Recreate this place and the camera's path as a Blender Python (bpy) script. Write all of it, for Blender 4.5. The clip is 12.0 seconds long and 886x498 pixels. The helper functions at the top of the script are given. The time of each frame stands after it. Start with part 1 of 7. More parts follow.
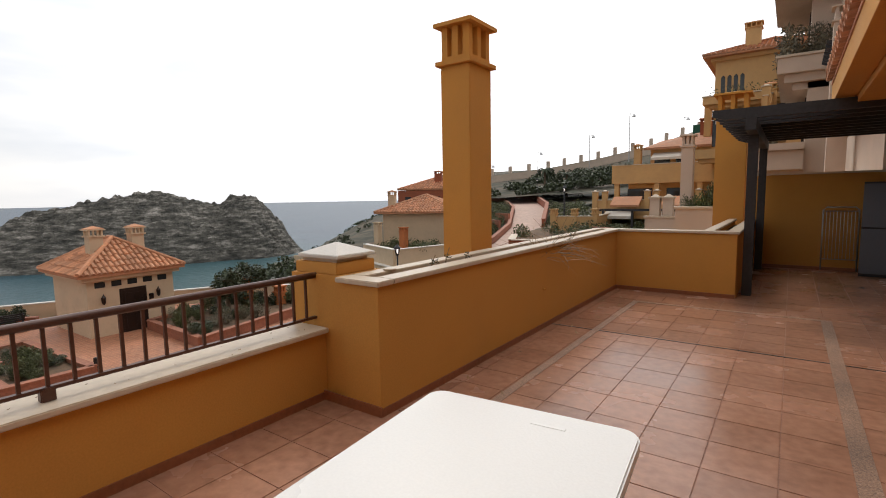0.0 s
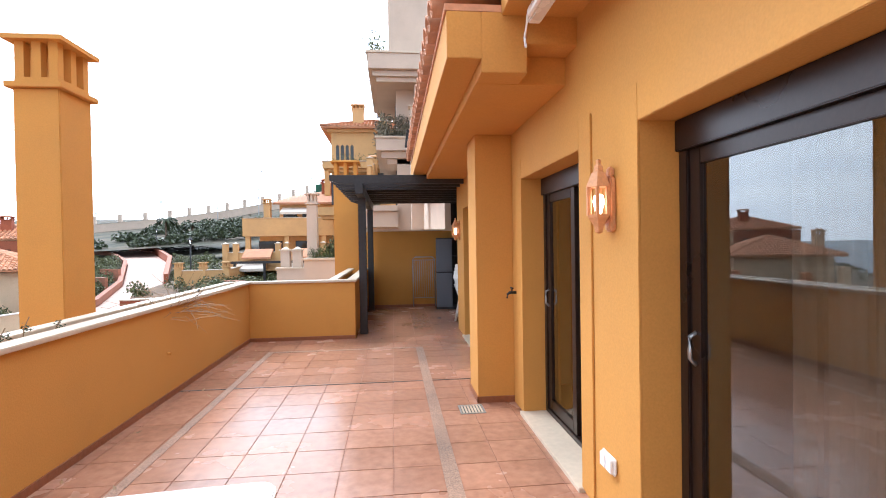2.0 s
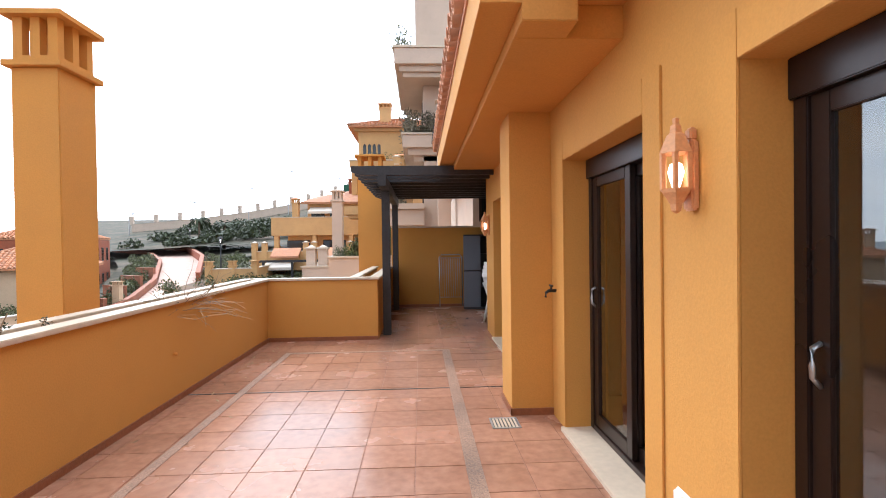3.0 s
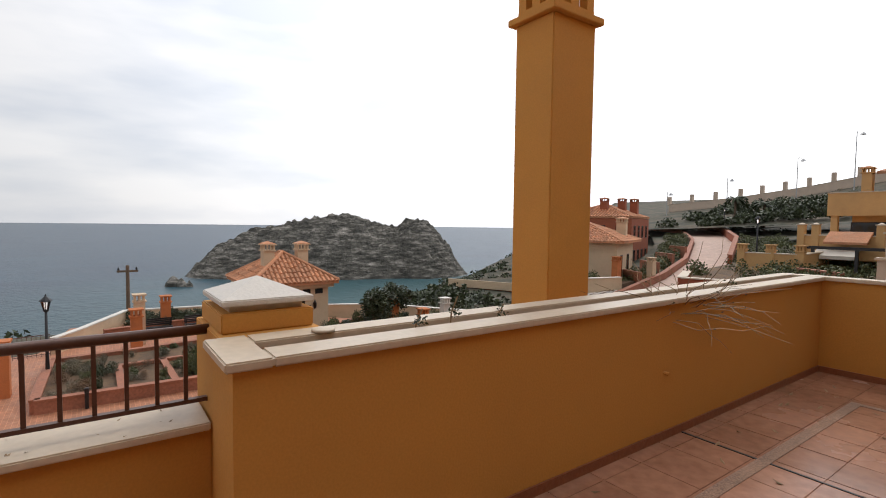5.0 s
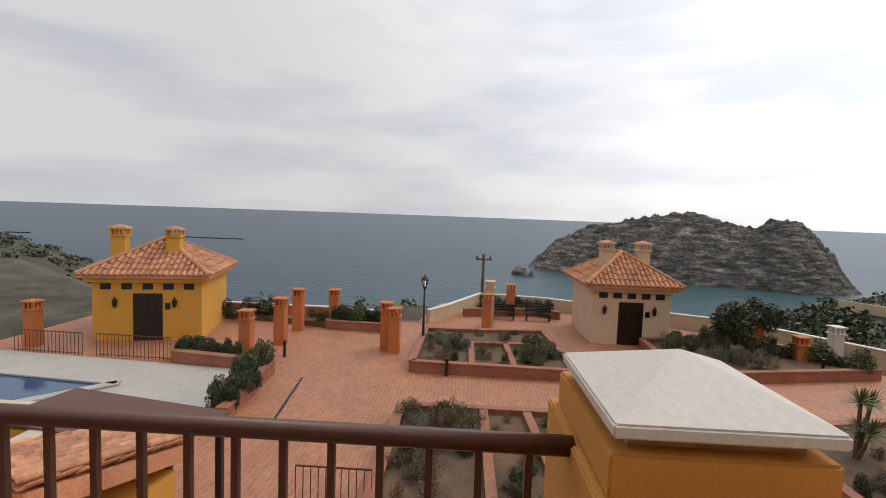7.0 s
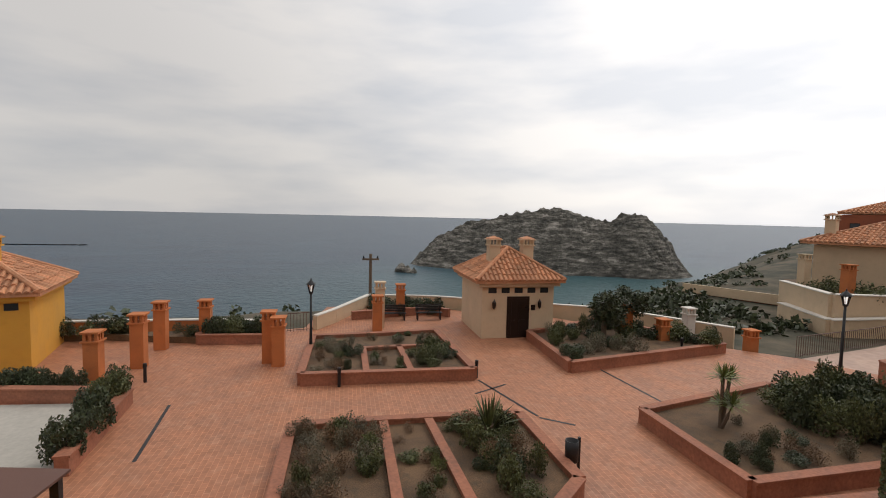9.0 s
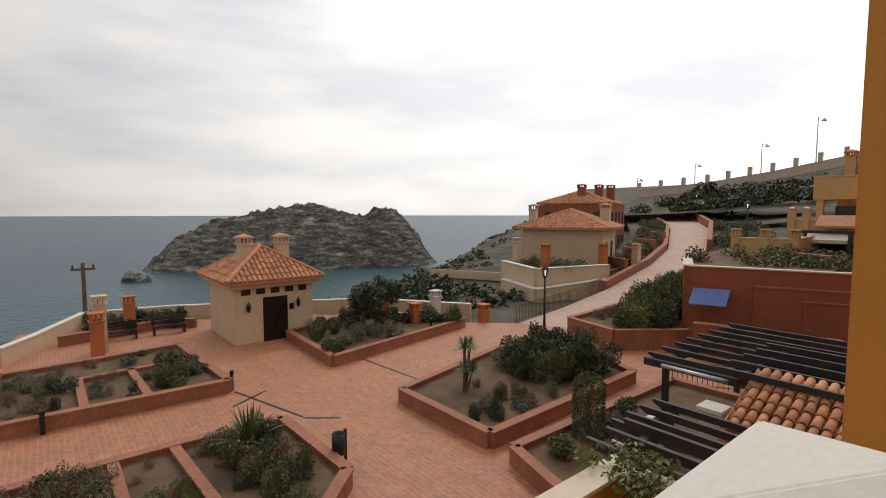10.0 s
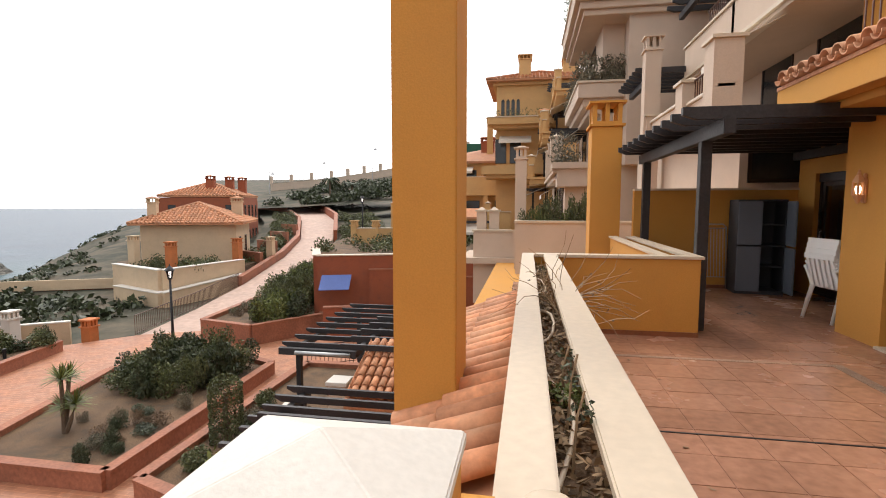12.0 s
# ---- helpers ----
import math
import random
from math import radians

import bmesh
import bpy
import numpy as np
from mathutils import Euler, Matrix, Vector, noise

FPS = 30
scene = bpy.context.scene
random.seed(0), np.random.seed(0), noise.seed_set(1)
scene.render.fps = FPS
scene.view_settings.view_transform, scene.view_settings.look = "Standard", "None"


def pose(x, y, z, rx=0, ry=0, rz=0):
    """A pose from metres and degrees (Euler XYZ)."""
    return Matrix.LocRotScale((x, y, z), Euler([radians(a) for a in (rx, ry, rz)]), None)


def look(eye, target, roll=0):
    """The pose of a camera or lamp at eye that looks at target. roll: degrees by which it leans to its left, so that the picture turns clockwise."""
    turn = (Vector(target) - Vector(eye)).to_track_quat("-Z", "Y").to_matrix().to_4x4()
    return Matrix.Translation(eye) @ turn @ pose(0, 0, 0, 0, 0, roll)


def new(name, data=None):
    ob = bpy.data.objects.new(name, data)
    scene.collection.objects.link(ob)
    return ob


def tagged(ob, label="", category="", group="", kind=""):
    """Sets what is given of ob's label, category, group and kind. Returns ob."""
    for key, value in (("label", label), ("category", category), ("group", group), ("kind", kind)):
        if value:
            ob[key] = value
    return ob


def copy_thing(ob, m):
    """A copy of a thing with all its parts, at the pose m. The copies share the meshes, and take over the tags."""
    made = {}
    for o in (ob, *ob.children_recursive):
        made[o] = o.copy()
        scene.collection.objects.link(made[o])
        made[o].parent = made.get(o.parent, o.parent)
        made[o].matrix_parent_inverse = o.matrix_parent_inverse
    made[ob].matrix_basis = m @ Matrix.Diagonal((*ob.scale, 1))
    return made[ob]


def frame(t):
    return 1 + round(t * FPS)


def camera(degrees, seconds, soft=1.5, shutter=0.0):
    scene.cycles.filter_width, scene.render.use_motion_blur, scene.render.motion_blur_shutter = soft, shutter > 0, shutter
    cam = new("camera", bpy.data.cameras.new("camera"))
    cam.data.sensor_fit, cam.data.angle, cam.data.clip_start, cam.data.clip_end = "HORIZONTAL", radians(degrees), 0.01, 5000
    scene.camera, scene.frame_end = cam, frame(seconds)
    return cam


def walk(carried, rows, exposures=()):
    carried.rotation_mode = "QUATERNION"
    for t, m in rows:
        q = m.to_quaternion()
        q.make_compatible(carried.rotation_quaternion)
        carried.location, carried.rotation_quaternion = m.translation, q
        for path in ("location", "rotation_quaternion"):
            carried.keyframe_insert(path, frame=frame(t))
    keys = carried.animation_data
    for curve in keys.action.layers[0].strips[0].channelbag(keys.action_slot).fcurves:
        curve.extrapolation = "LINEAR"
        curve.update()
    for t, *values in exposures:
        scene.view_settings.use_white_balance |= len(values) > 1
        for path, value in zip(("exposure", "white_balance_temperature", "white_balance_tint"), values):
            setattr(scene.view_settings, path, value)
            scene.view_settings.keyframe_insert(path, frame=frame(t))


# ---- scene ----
cam = camera(84.4, 12.0, 1.0)
PATH = [
    (0, (2.62, 4.431, 1.461), (1.466, 6.051, 1.247), -1.0),
    (0.5, (2.705, 4.356, 1.464), (2.106, 6.25, 1.231), -1.8),
    (1, (2.638, 4.324, 1.477), (2.549, 6.306, 1.221), -1.5),
    (1.5, (2.666, 4.325, 1.49), (2.772, 6.317, 1.338), -1.3),
    (2, (2.655, 4.361, 1.473), (2.858, 6.35, 1.447), -0.9),
    (2.5, (2.689, 4.538, 1.431), (2.89, 6.528, 1.408), -0.9),
    (4.5, (2.395, 6.063, 1.38), (1.237, 7.691, 1.285), 0.2),
    (5, (2.161, 6.37, 1.384), (0.533, 7.526, 1.281), 0.7),
    (5.5, (1.941, 6.559, 1.406), (0.055, 7.215, 1.289), 1.2),
    (6, (1.653, 6.6, 1.415), (-0.338, 6.744, 1.28), 1.6),
    (6.5, (1.245, 6.553, 1.396), (-0.749, 6.489, 1.251), 2.4),
    (8.5, (0.028, 6.333, 1.410), (-1.964, 6.229, 1.261), 1.9),
    (9, (-0.042, 6.184, 1.402), (-1.999, 6.576, 1.261), 1.3),
    (9.5, (-0.089, 6.246, 1.408), (-1.854, 7.175, 1.262), 0.5),
    (10, (-0.127, 6.286, 1.391), (-1.671, 7.549, 1.241), -0.0),
    (10.5, (-0.076, 6.270, 1.444), (-1.410, 7.752, 1.286), -0.0),
    (11, (-0.081, 6.255, 1.517), (-1.178, 7.920, 1.351), 0.0),
    (11.5, (0.052, 6.232, 1.476), (-0.760, 8.053, 1.310), 0.2),
    (12, (0.142, 6.254, 1.496), (-0.199, 8.217, 1.315), -0.0),
]
EXPOSURES = [(0, -0.35, 6600, 10), (0.5, 0.2, 6400, 10), (1, 0.52, 6000, 9), (1.5, 0.9, 5700, 8), (2.5, 1.15, 5500, 8), (3.2, 0.75, 5900, 9), (4.5, -0.12, 6500, 10), (5.5, -0.45, 6400, 11), (6.5, -0.5, 6500, 11), (8.5, -0.5, 6600, 11), (9, -0.66, 6800, 11), (10, -0.68, 6900, 11), (10.5, -0.55, 6900, 11), (11.3, -0.15, 6800, 11), (12, 0.3, 6700, 11)]
walk(cam, [(t, look(eye, target, roll)) for t, eye, target, roll in PATH], EXPOSURES)

# ---- world and sun ----
SEA = -30.0
world = bpy.data.worlds.new("overcast")
scene.world = world
world.use_nodes = True
wn, wl = world.node_tree.nodes, world.node_tree.links
wn.clear()
sky = wn.new("ShaderNodeTexSky")
sky.sky_type, sky.sun_disc = "NISHITA", False
sky.sun_elevation, sky.sun_rotation = radians(50), radians(-41)
sky.dust_density, sky.air_density = 2.0, 1.0
tc = wn.new("ShaderNodeTexCoord")
sep = wn.new("ShaderNodeSeparateXYZ")
wl.new(tc.outputs["Generated"], sep.inputs[0])
wmap = wn.new("ShaderNodeMapping")
wmap.inputs["Scale"].default_value = (1.2, 1.2, 5.0)
wl.new(tc.outputs["Generated"], wmap.inputs[0])
cn = wn.new("ShaderNodeTexNoise")
cn.inputs["Scale"].default_value, cn.inputs["Detail"].default_value, cn.inputs["Roughness"].default_value = 1.7, 5.0, 0.5
wl.new(wmap.outputs[0], cn.inputs["Vector"])
cr = wn.new("ShaderNodeValToRGB")
cr.color_ramp.elements[0].position, cr.color_ramp.elements[0].color = 0.38, (6.0, 6.3, 6.8, 1)
cr.color_ramp.elements[1].position, cr.color_ramp.elements[1].color = 0.60, (8.1, 8.05, 8.05, 1)
wl.new(cn.outputs["Fac"], cr.inputs[0])
# the cloud is thinner, and so brighter, round the hidden sun
sunward = wn.new("ShaderNodeVectorMath")
sunward.operation = "DOT_PRODUCT"
sunward.inputs[1].default_value = (-0.10, 0.78, 0.62)
wl.new(tc.outputs["Generated"], sunward.inputs[0])
glow = wn.new("ShaderNodeMapRange")
glow.interpolation_type = "SMOOTHSTEP"
glow.inputs[1].default_value, glow.inputs[2].default_value = -0.1, 0.95
glow.inputs[3].default_value, glow.inputs[4].default_value = 0.98, 2.0
wl.new(sunward.outputs["Value"], glow.inputs[0])
cloud = wn.new("ShaderNodeMix")
cloud.data_type, cloud.blend_type = "RGBA", "MULTIPLY"
cloud.inputs[0].default_value = 1.0
wl.new(cr.outputs[0], cloud.inputs[6])
wl.new(glow.outputs[0], cloud.inputs[7])
cover = wn.new("ShaderNodeMix")
cover.data_type = "RGBA"
cover.inputs[0].default_value = 0.93
wl.new(sky.outputs[0], cover.inputs[6])
wl.new(cloud.outputs[2], cover.inputs[7])
bg = wn.new("ShaderNodeBackground")
bg.inputs["Strength"].default_value = 0.125
wl.new(cover.outputs[2], bg.inputs[0])
wo = wn.new("ShaderNodeOutputWorld")
wl.new(bg.outputs[0], wo.inputs[0])

sun = new("sun", bpy.data.lights.new("sun", "SUN"))
sun.data.energy, sun.data.angle, sun.data.color = 1.0, radians(14), (1.0, 0.95, 0.88)
sun.matrix_world = look((0, 0, 0), (0.42, -0.48, -0.77))


# ---- materials ----
def mat(name, colour, rough=0.7, metal=0.0, grain=40.0, vary=0.12, bump=0.15, stain_or_gleam=0.0, stain_or_gleam_colour=(0.1, 0.07, 0.05), piece=0.0, spec=0.5):
    m = bpy.data.materials.new(name)
    m.use_nodes = True
    n, l = m.node_tree.nodes, m.node_tree.links
    b = n["Principled BSDF"]
    b.inputs["Roughness"].default_value, b.inputs["Metallic"].default_value = rough, metal
    b.inputs["Specular IOR Level"].default_value = spec
    g = n.new("ShaderNodeNewGeometry")
    fine = n.new("ShaderNodeTexNoise")
    fine.inputs["Scale"].default_value, fine.inputs["Detail"].default_value = grain, 4
    l.new(g.outputs["Position"], fine.inputs["Vector"])
    big = n.new("ShaderNodeTexNoise")
    big.inputs["Scale"].default_value, big.inputs["Detail"].default_value = 1.1, 5
    l.new(g.outputs["Position"], big.inputs["Vector"])
    def ranged(sock, lo, hi):
        r = n.new("ShaderNodeMapRange")
        r.inputs[1].default_value, r.inputs[2].default_value = 0.3, 0.7
        r.inputs[3].default_value, r.inputs[4].default_value = lo, hi
        l.new(sock, r.inputs[0])
        return r.outputs[0]
    mul = n.new("ShaderNodeMath")
    mul.operation = "MULTIPLY"
    l.new(ranged(fine.outputs["Fac"], 1 - vary, 1 + vary), mul.inputs[0])
    l.new(ranged(big.outputs["Fac"], 1 - vary, 1 + vary), mul.inputs[1])
    out = mul.outputs[0]
    if piece:
        oi = n.new("ShaderNodeObjectInfo")
        ri = n.new("ShaderNodeMath")
        ri.operation = "ADD"
        l.new(oi.outputs["Random"], ri.inputs[0])
        l.new(g.outputs["Random Per Island"], ri.inputs[1])
        fr = n.new("ShaderNodeMath")
        fr.operation = "FRACT"
        l.new(ri.outputs[0], fr.inputs[0])
        pr = n.new("ShaderNodeMapRange")
        pr.inputs[3].default_value, pr.inputs[4].default_value = 1 - piece, 1 + piece
        l.new(fr.outputs[0], pr.inputs[0])
        m2 = n.new("ShaderNodeMath")
        m2.operation = "MULTIPLY"
        l.new(out, m2.inputs[0])
        l.new(pr.outputs[0], m2.inputs[1])
        out = m2.outputs[0]
    mix = n.new("ShaderNodeMix")
    mix.data_type, mix.blend_type = "RGBA", "MULTIPLY"
    mix.inputs[0].default_value = 1
    mix.inputs[6].default_value = (*colour, 1)
    l.new(out, mix.inputs[7])
    col = mix.outputs[2]
    if stain_or_gleam:
        sn = n.new("ShaderNodeTexNoise")
        sn.inputs["Scale"].default_value, sn.inputs["Detail"].default_value = 3.3, 8
        l.new(g.outputs["Position"], sn.inputs["Vector"])
        sr = n.new("ShaderNodeMapRange")
        sr.inputs[1].default_value, sr.inputs[2].default_value = 0.52, 0.72
        sr.inputs[3].default_value, sr.inputs[4].default_value = 0, stain_or_gleam
        l.new(sn.outputs["Fac"], sr.inputs[0])
        sm = n.new("ShaderNodeMix")
        sm.data_type = "RGBA"
        l.new(sr.outputs[0], sm.inputs[0])
        l.new(col, sm.inputs[6])
        sm.inputs[7].default_value = (*stain_or_gleam_colour, 1)
        col = sm.outputs[2]
    l.new(col, b.inputs["Base Color"])
    if bump:
        bp = n.new("ShaderNodeBump")
        bp.inputs["Strength"].default_value, bp.inputs["Distance"].default_value = bump, 0.02
        l.new(fine.outputs["Fac"], bp.inputs["Height"])
        l.new(bp.outputs[0], b.inputs["Normal"])
    rr = ranged(big.outputs["Fac"], max(rough - 0.08, 0.02), min(rough + 0.08, 1))
    l.new(rr, b.inputs["Roughness"])
    return m


OCHRE = mat("ochre_render", (0.56, 0.265, 0.052), 0.85, grain=90, vary=0.05, bump=0.09, stain_or_gleam=0.10, stain_or_gleam_colour=(0.36, 0.15, 0.035))
YELLOW = mat("yellow_render", (0.63, 0.315, 0.045), 0.85, grain=60, vary=0.06, bump=0.2, stain_or_gleam=0.15, stain_or_gleam_colour=(0.40, 0.18, 0.03))
PALEOCHRE = mat("pale_ochre_render", (0.58, 0.35, 0.15), 0.85, grain=50, vary=0.07, bump=0.2, stain_or_gleam=0.15, stain_or_gleam_colour=(0.40, 0.22, 0.09))
CREAM = mat("cream_render", (0.60, 0.45, 0.30), 0.85, grain=50, vary=0.06, bump=0.2, stain_or_gleam=0.15, stain_or_gleam_colour=(0.36, 0.25, 0.15))
BEIGE = mat("beige_render", (0.56, 0.44, 0.345), 0.85, grain=50, vary=0.06, bump=0.2, stain_or_gleam=0.12, stain_or_gleam_colour=(0.38, 0.28, 0.2))
REDWALL = mat("red_render", (0.30, 0.085, 0.04), 0.85, grain=40, vary=0.1, bump=0.2, stain_or_gleam=0.3, stain_or_gleam_colour=(0.16, 0.06, 0.04))
ORANGE = mat("orange_render", (0.50, 0.16, 0.05), 0.85, grain=40, vary=0.1, bump=0.2, stain_or_gleam=0.3, stain_or_gleam_colour=(0.25, 0.09, 0.04))
COPING = mat("cream_stone", (0.58, 0.475, 0.355), 0.45, grain=25, vary=0.06, bump=0.06, stain_or_gleam=0.2, stain_or_gleam_colour=(0.45, 0.36, 0.26))
WHITECAP = mat("white_stone", (0.64, 0.60, 0.54), 0.6, grain=60, vary=0.05, bump=0.1, stain_or_gleam=0.1, stain_or_gleam_colour=(0.5, 0.46, 0.4))
# paler patches vary the tile tone and paint in patchy sky reflections
TILE = mat("terracotta_tile", (0.37, 0.185, 0.115), 0.24, grain=14, vary=0.16, bump=0.05, stain_or_gleam=0.25, stain_or_gleam_colour=(0.45, 0.24, 0.15), piece=0.09)
GROUT = mat("grout", (0.30, 0.145, 0.09), 0.9, grain=80, vary=0.2)
SKIRT = mat("dark_terracotta", (0.25, 0.085, 0.035), 0.4, grain=30, vary=0.12)
MOSAIC = mat("pebble_mosaic", (0.31, 0.185, 0.12), 0.6, grain=110, vary=0.45, bump=0.6)
ROOFTILE = mat("clay_roof_tile", (0.50, 0.225, 0.115), 0.8, grain=18, vary=0.18, bump=0.2, stain_or_gleam=0.4, stain_or_gleam_colour=(0.50, 0.33, 0.2), piece=0.25)
DARKWOOD = mat("dark_stained_wood", (0.022, 0.020, 0.022), 0.55, grain=30, vary=0.3, bump=0.2)
RAILPAINT = mat("brown_metal_paint", (0.095, 0.042, 0.028), 0.4, metal=0.2, grain=70, vary=0.1, bump=0.05)
BLACKMETAL = mat("black_iron", (0.02, 0.02, 0.022), 0.45, metal=0.3, grain=60, vary=0.2)
FRAME = mat("dark_bronze_frame", (0.025, 0.014, 0.011), 0.35, metal=0.3, grain=60, vary=0.1, bump=0.02)
PLASTIC = mat("white_plastic", (0.80, 0.78, 0.74), 0.35, grain=120, vary=0.02, bump=0.04)
SWITCH = mat("white_switch_plastic", (0.82, 0.80, 0.76), 0.3, grain=120, vary=0.02, bump=0.0)
GREYCAB = mat("grey_blue_plastic", (0.13, 0.15, 0.18), 0.45, grain=60, vary=0.05, bump=0.05)
DARKCAB = mat("dark_cabinet_inside", (0.03, 0.032, 0.038), 0.6, grain=60, vary=0.1)
TERRALAMP = mat("glazed_terracotta", (0.62, 0.30, 0.13), 0.5, grain=60, vary=0.1, bump=0.1)
SOIL = mat("dry_soil", (0.13, 0.078, 0.043), 0.95, grain=30, vary=0.4, bump=0.8, stain_or_gleam=0.6, stain_or_gleam_colour=(0.06, 0.05, 0.035))
PLAZA = mat("red_brick_paving", (0.40, 0.155, 0.085), 0.7, grain=6, vary=0.12, bump=0.1, stain_or_gleam=0.35, stain_or_gleam_colour=(0.46, 0.25, 0.16), piece=0.0)
PATHM = mat("pale_pink_paving", (0.46, 0.32, 0.255), 0.75, grain=3, vary=0.12, bump=0.1, stain_or_gleam=0.3, stain_or_gleam_colour=(0.42, 0.24, 0.17))
KERB = mat("brick_kerb", (0.31, 0.12, 0.068), 0.75, grain=12, vary=0.2, bump=0.2, stain_or_gleam=0.3, stain_or_gleam_colour=(0.26, 0.10, 0.06))
DECK = mat("pale_concrete", (0.42, 0.395, 0.35), 0.8, grain=8, vary=0.08, bump=0.1, stain_or_gleam=0.25, stain_or_gleam_colour=(0.38, 0.35, 0.31))
ROCK = mat("limestone_rock", (0.25, 0.22, 0.185), 0.95, grain=0.35, vary=0.45, bump=1.0, stain_or_gleam=0.0)
LAND = mat("scrub_land", (0.13, 0.115, 0.075), 0.95, grain=0.6, vary=0.45, bump=0.8)
FOL = mat("green_leaves", (0.085, 0.095, 0.034), 0.6, grain=9, vary=0.3, bump=0.0, piece=0.45)
FOLD = mat("dark_green_leaves", (0.045, 0.058, 0.024), 0.55, grain=9, vary=0.3, bump=0.0, piece=0.4)
FOLL = mat("yellow_green_leaves", (0.12, 0.14, 0.035), 0.6, grain=9, vary=0.3, bump=0.0, piece=0.4)
FOLG = mat("grey_green_leaves", (0.15, 0.13, 0.085), 0.7, grain=9, vary=0.3, bump=0.0, piece=0.4)
DRYLEAF = mat("withered_leaves", (0.17, 0.105, 0.06), 0.8, grain=9, vary=0.3, bump=0.0, piece=0.4)
DRY = mat("dry_twigs", (0.30, 0.20, 0.11), 0.8, grain=30, vary=0.25, bump=0.1, piece=0.3)
BARK = mat("bark", (0.13, 0.09, 0.06), 0.9, grain=25, vary=0.3, bump=0.5)
CURTAIN = mat("brown_curtain", (0.19, 0.06, 0.025), 0.8, grain=50, vary=0.1)
PALECURT = mat("pale_net_curtain", (0.35, 0.25, 0.17), 0.8, grain=50, vary=0.1)
INSIDE = mat("interior_wall", (0.5, 0.42, 0.33), 0.8, grain=20, vary=0.05)
POOLWATER = mat("blue_pool_water", (0.015, 0.07, 0.16), 0.08, grain=6, vary=0.1, bump=0.1)
CANOPY = mat("brown_canopy_cloth", (0.13, 0.065, 0.05), 0.8, grain=60, vary=0.06)
BLUECLOTH = mat("blue_tarpaulin", (0.10, 0.16, 0.42), 0.6, grain=20, vary=0.1)
AWNING = mat("cream_awning_cloth", (0.66, 0.60, 0.52), 0.8, grain=40, vary=0.05)
STEEL = mat("dull_steel", (0.42, 0.42, 0.42), 0.4, metal=0.8, grain=60, vary=0.1)
GREENNET = mat("green_netting", (0.02, 0.09, 0.05), 0.8, grain=20, vary=0.2)
WINDOWDARK = mat("dark_window_glass", (0.03, 0.032, 0.035), 0.08, grain=10, vary=0.1, bump=0.0)
FLOWER = mat("red_petals", (0.5, 0.03, 0.03), 0.6, grain=10, vary=0.2)
FOAM = mat("sea_foam", (0.7, 0.73, 0.74), 0.8, grain=3, vary=0.1)


def glass_mat(name, tint, rough=0.0):
    m = bpy.data.materials.new(name)
    m.use_nodes = True
    b = m.node_tree.nodes["Principled BSDF"]
    b.inputs["Base Color"].default_value = (*tint, 1)
    b.inputs["Roughness"].default_value, b.inputs["Transmission Weight"].default_value, b.inputs["IOR"].default_value = rough, 1.0, 1.9
    return m


GLASS = glass_mat("tinted_glass", (0.55, 0.58, 0.58))
BULBGLASS = glass_mat("clear_lamp_glass", (0.95, 0.9, 0.85), 0.1)
BULB = bpy.data.materials.new("warm_bulb")
BULB.use_nodes = True
bb = BULB.node_tree.nodes["Principled BSDF"]
bb.inputs["Emission Color"].default_value, bb.inputs["Emission Strength"].default_value = (1.0, 0.85, 0.65, 1), 3.5


def sea_mat():
    m = bpy.data.materials.new("sea_water")
    m.use_nodes = True
    n, l = m.node_tree.nodes, m.node_tree.links
    b = n["Principled BSDF"]
    g = n.new("ShaderNodeNewGeometry")
    mp = n.new("ShaderNodeMapping")
    mp.inputs["Scale"].default_value = (0.05, 0.017, 1)
    l.new(g.outputs["Position"], mp.inputs[0])
    big = n.new("ShaderNodeTexNoise")
    big.inputs["Scale"].default_value, big.inputs["Detail"].default_value = 1.0, 7
    l.new(mp.outputs[0], big.inputs["Vector"])
    ramp = n.new("ShaderNodeValToRGB")
    e = ramp.color_ramp.elements
    e[0].position, e[0].color = 0.36, (0.008, 0.028, 0.058, 1)
    e[1].position, e[1].color = 0.68, (0.022, 0.060, 0.092, 1)
    l.new(big.outputs["Fac"], ramp.inputs[0])
    # shallow water by the shore of the bay is greener
    sp = n.new("ShaderNodeVectorMath")
    sp.operation = "DISTANCE"
    sp.inputs[1].default_value = (-150, 120, SEA)
    l.new(g.outputs["Position"], sp.inputs[0])
    sr = n.new("ShaderNodeMapRange")
    sr.inputs[1].default_value, sr.inputs[2].default_value, sr.inputs[3].default_value, sr.inputs[4].default_value = 60, 210, 0.7, 0.0
    l.new(sp.outputs["Value"], sr.inputs[0])
    mx = n.new("ShaderNodeMix")
    mx.data_type = "RGBA"
    l.new(sr.outputs[0], mx.inputs[0])
    l.new(ramp.outputs[0], mx.inputs[6])
    mx.inputs[7].default_value = (0.04, 0.105, 0.105, 1)
    l.new(mx.outputs[2], b.inputs["Base Color"])
    b.inputs["Roughness"].default_value, b.inputs["IOR"].default_value, b.inputs["Specular IOR Level"].default_value = 0.35, 1.33, 0.28
    wv = n.new("ShaderNodeTexNoise")
    wv.inputs["Scale"].default_value, wv.inputs["Detail"].default_value = 0.35, 6
    l.new(g.outputs["Position"], wv.inputs["Vector"])
    bp = n.new("ShaderNodeBump")
    bp.inputs["Strength"].default_value, bp.inputs["Distance"].default_value = 1.0, 0.6
    l.new(wv.outputs["Fac"], bp.inputs["Height"])
    l.new(bp.outputs[0], b.inputs["Normal"])
    return m


SEAMAT = sea_mat()


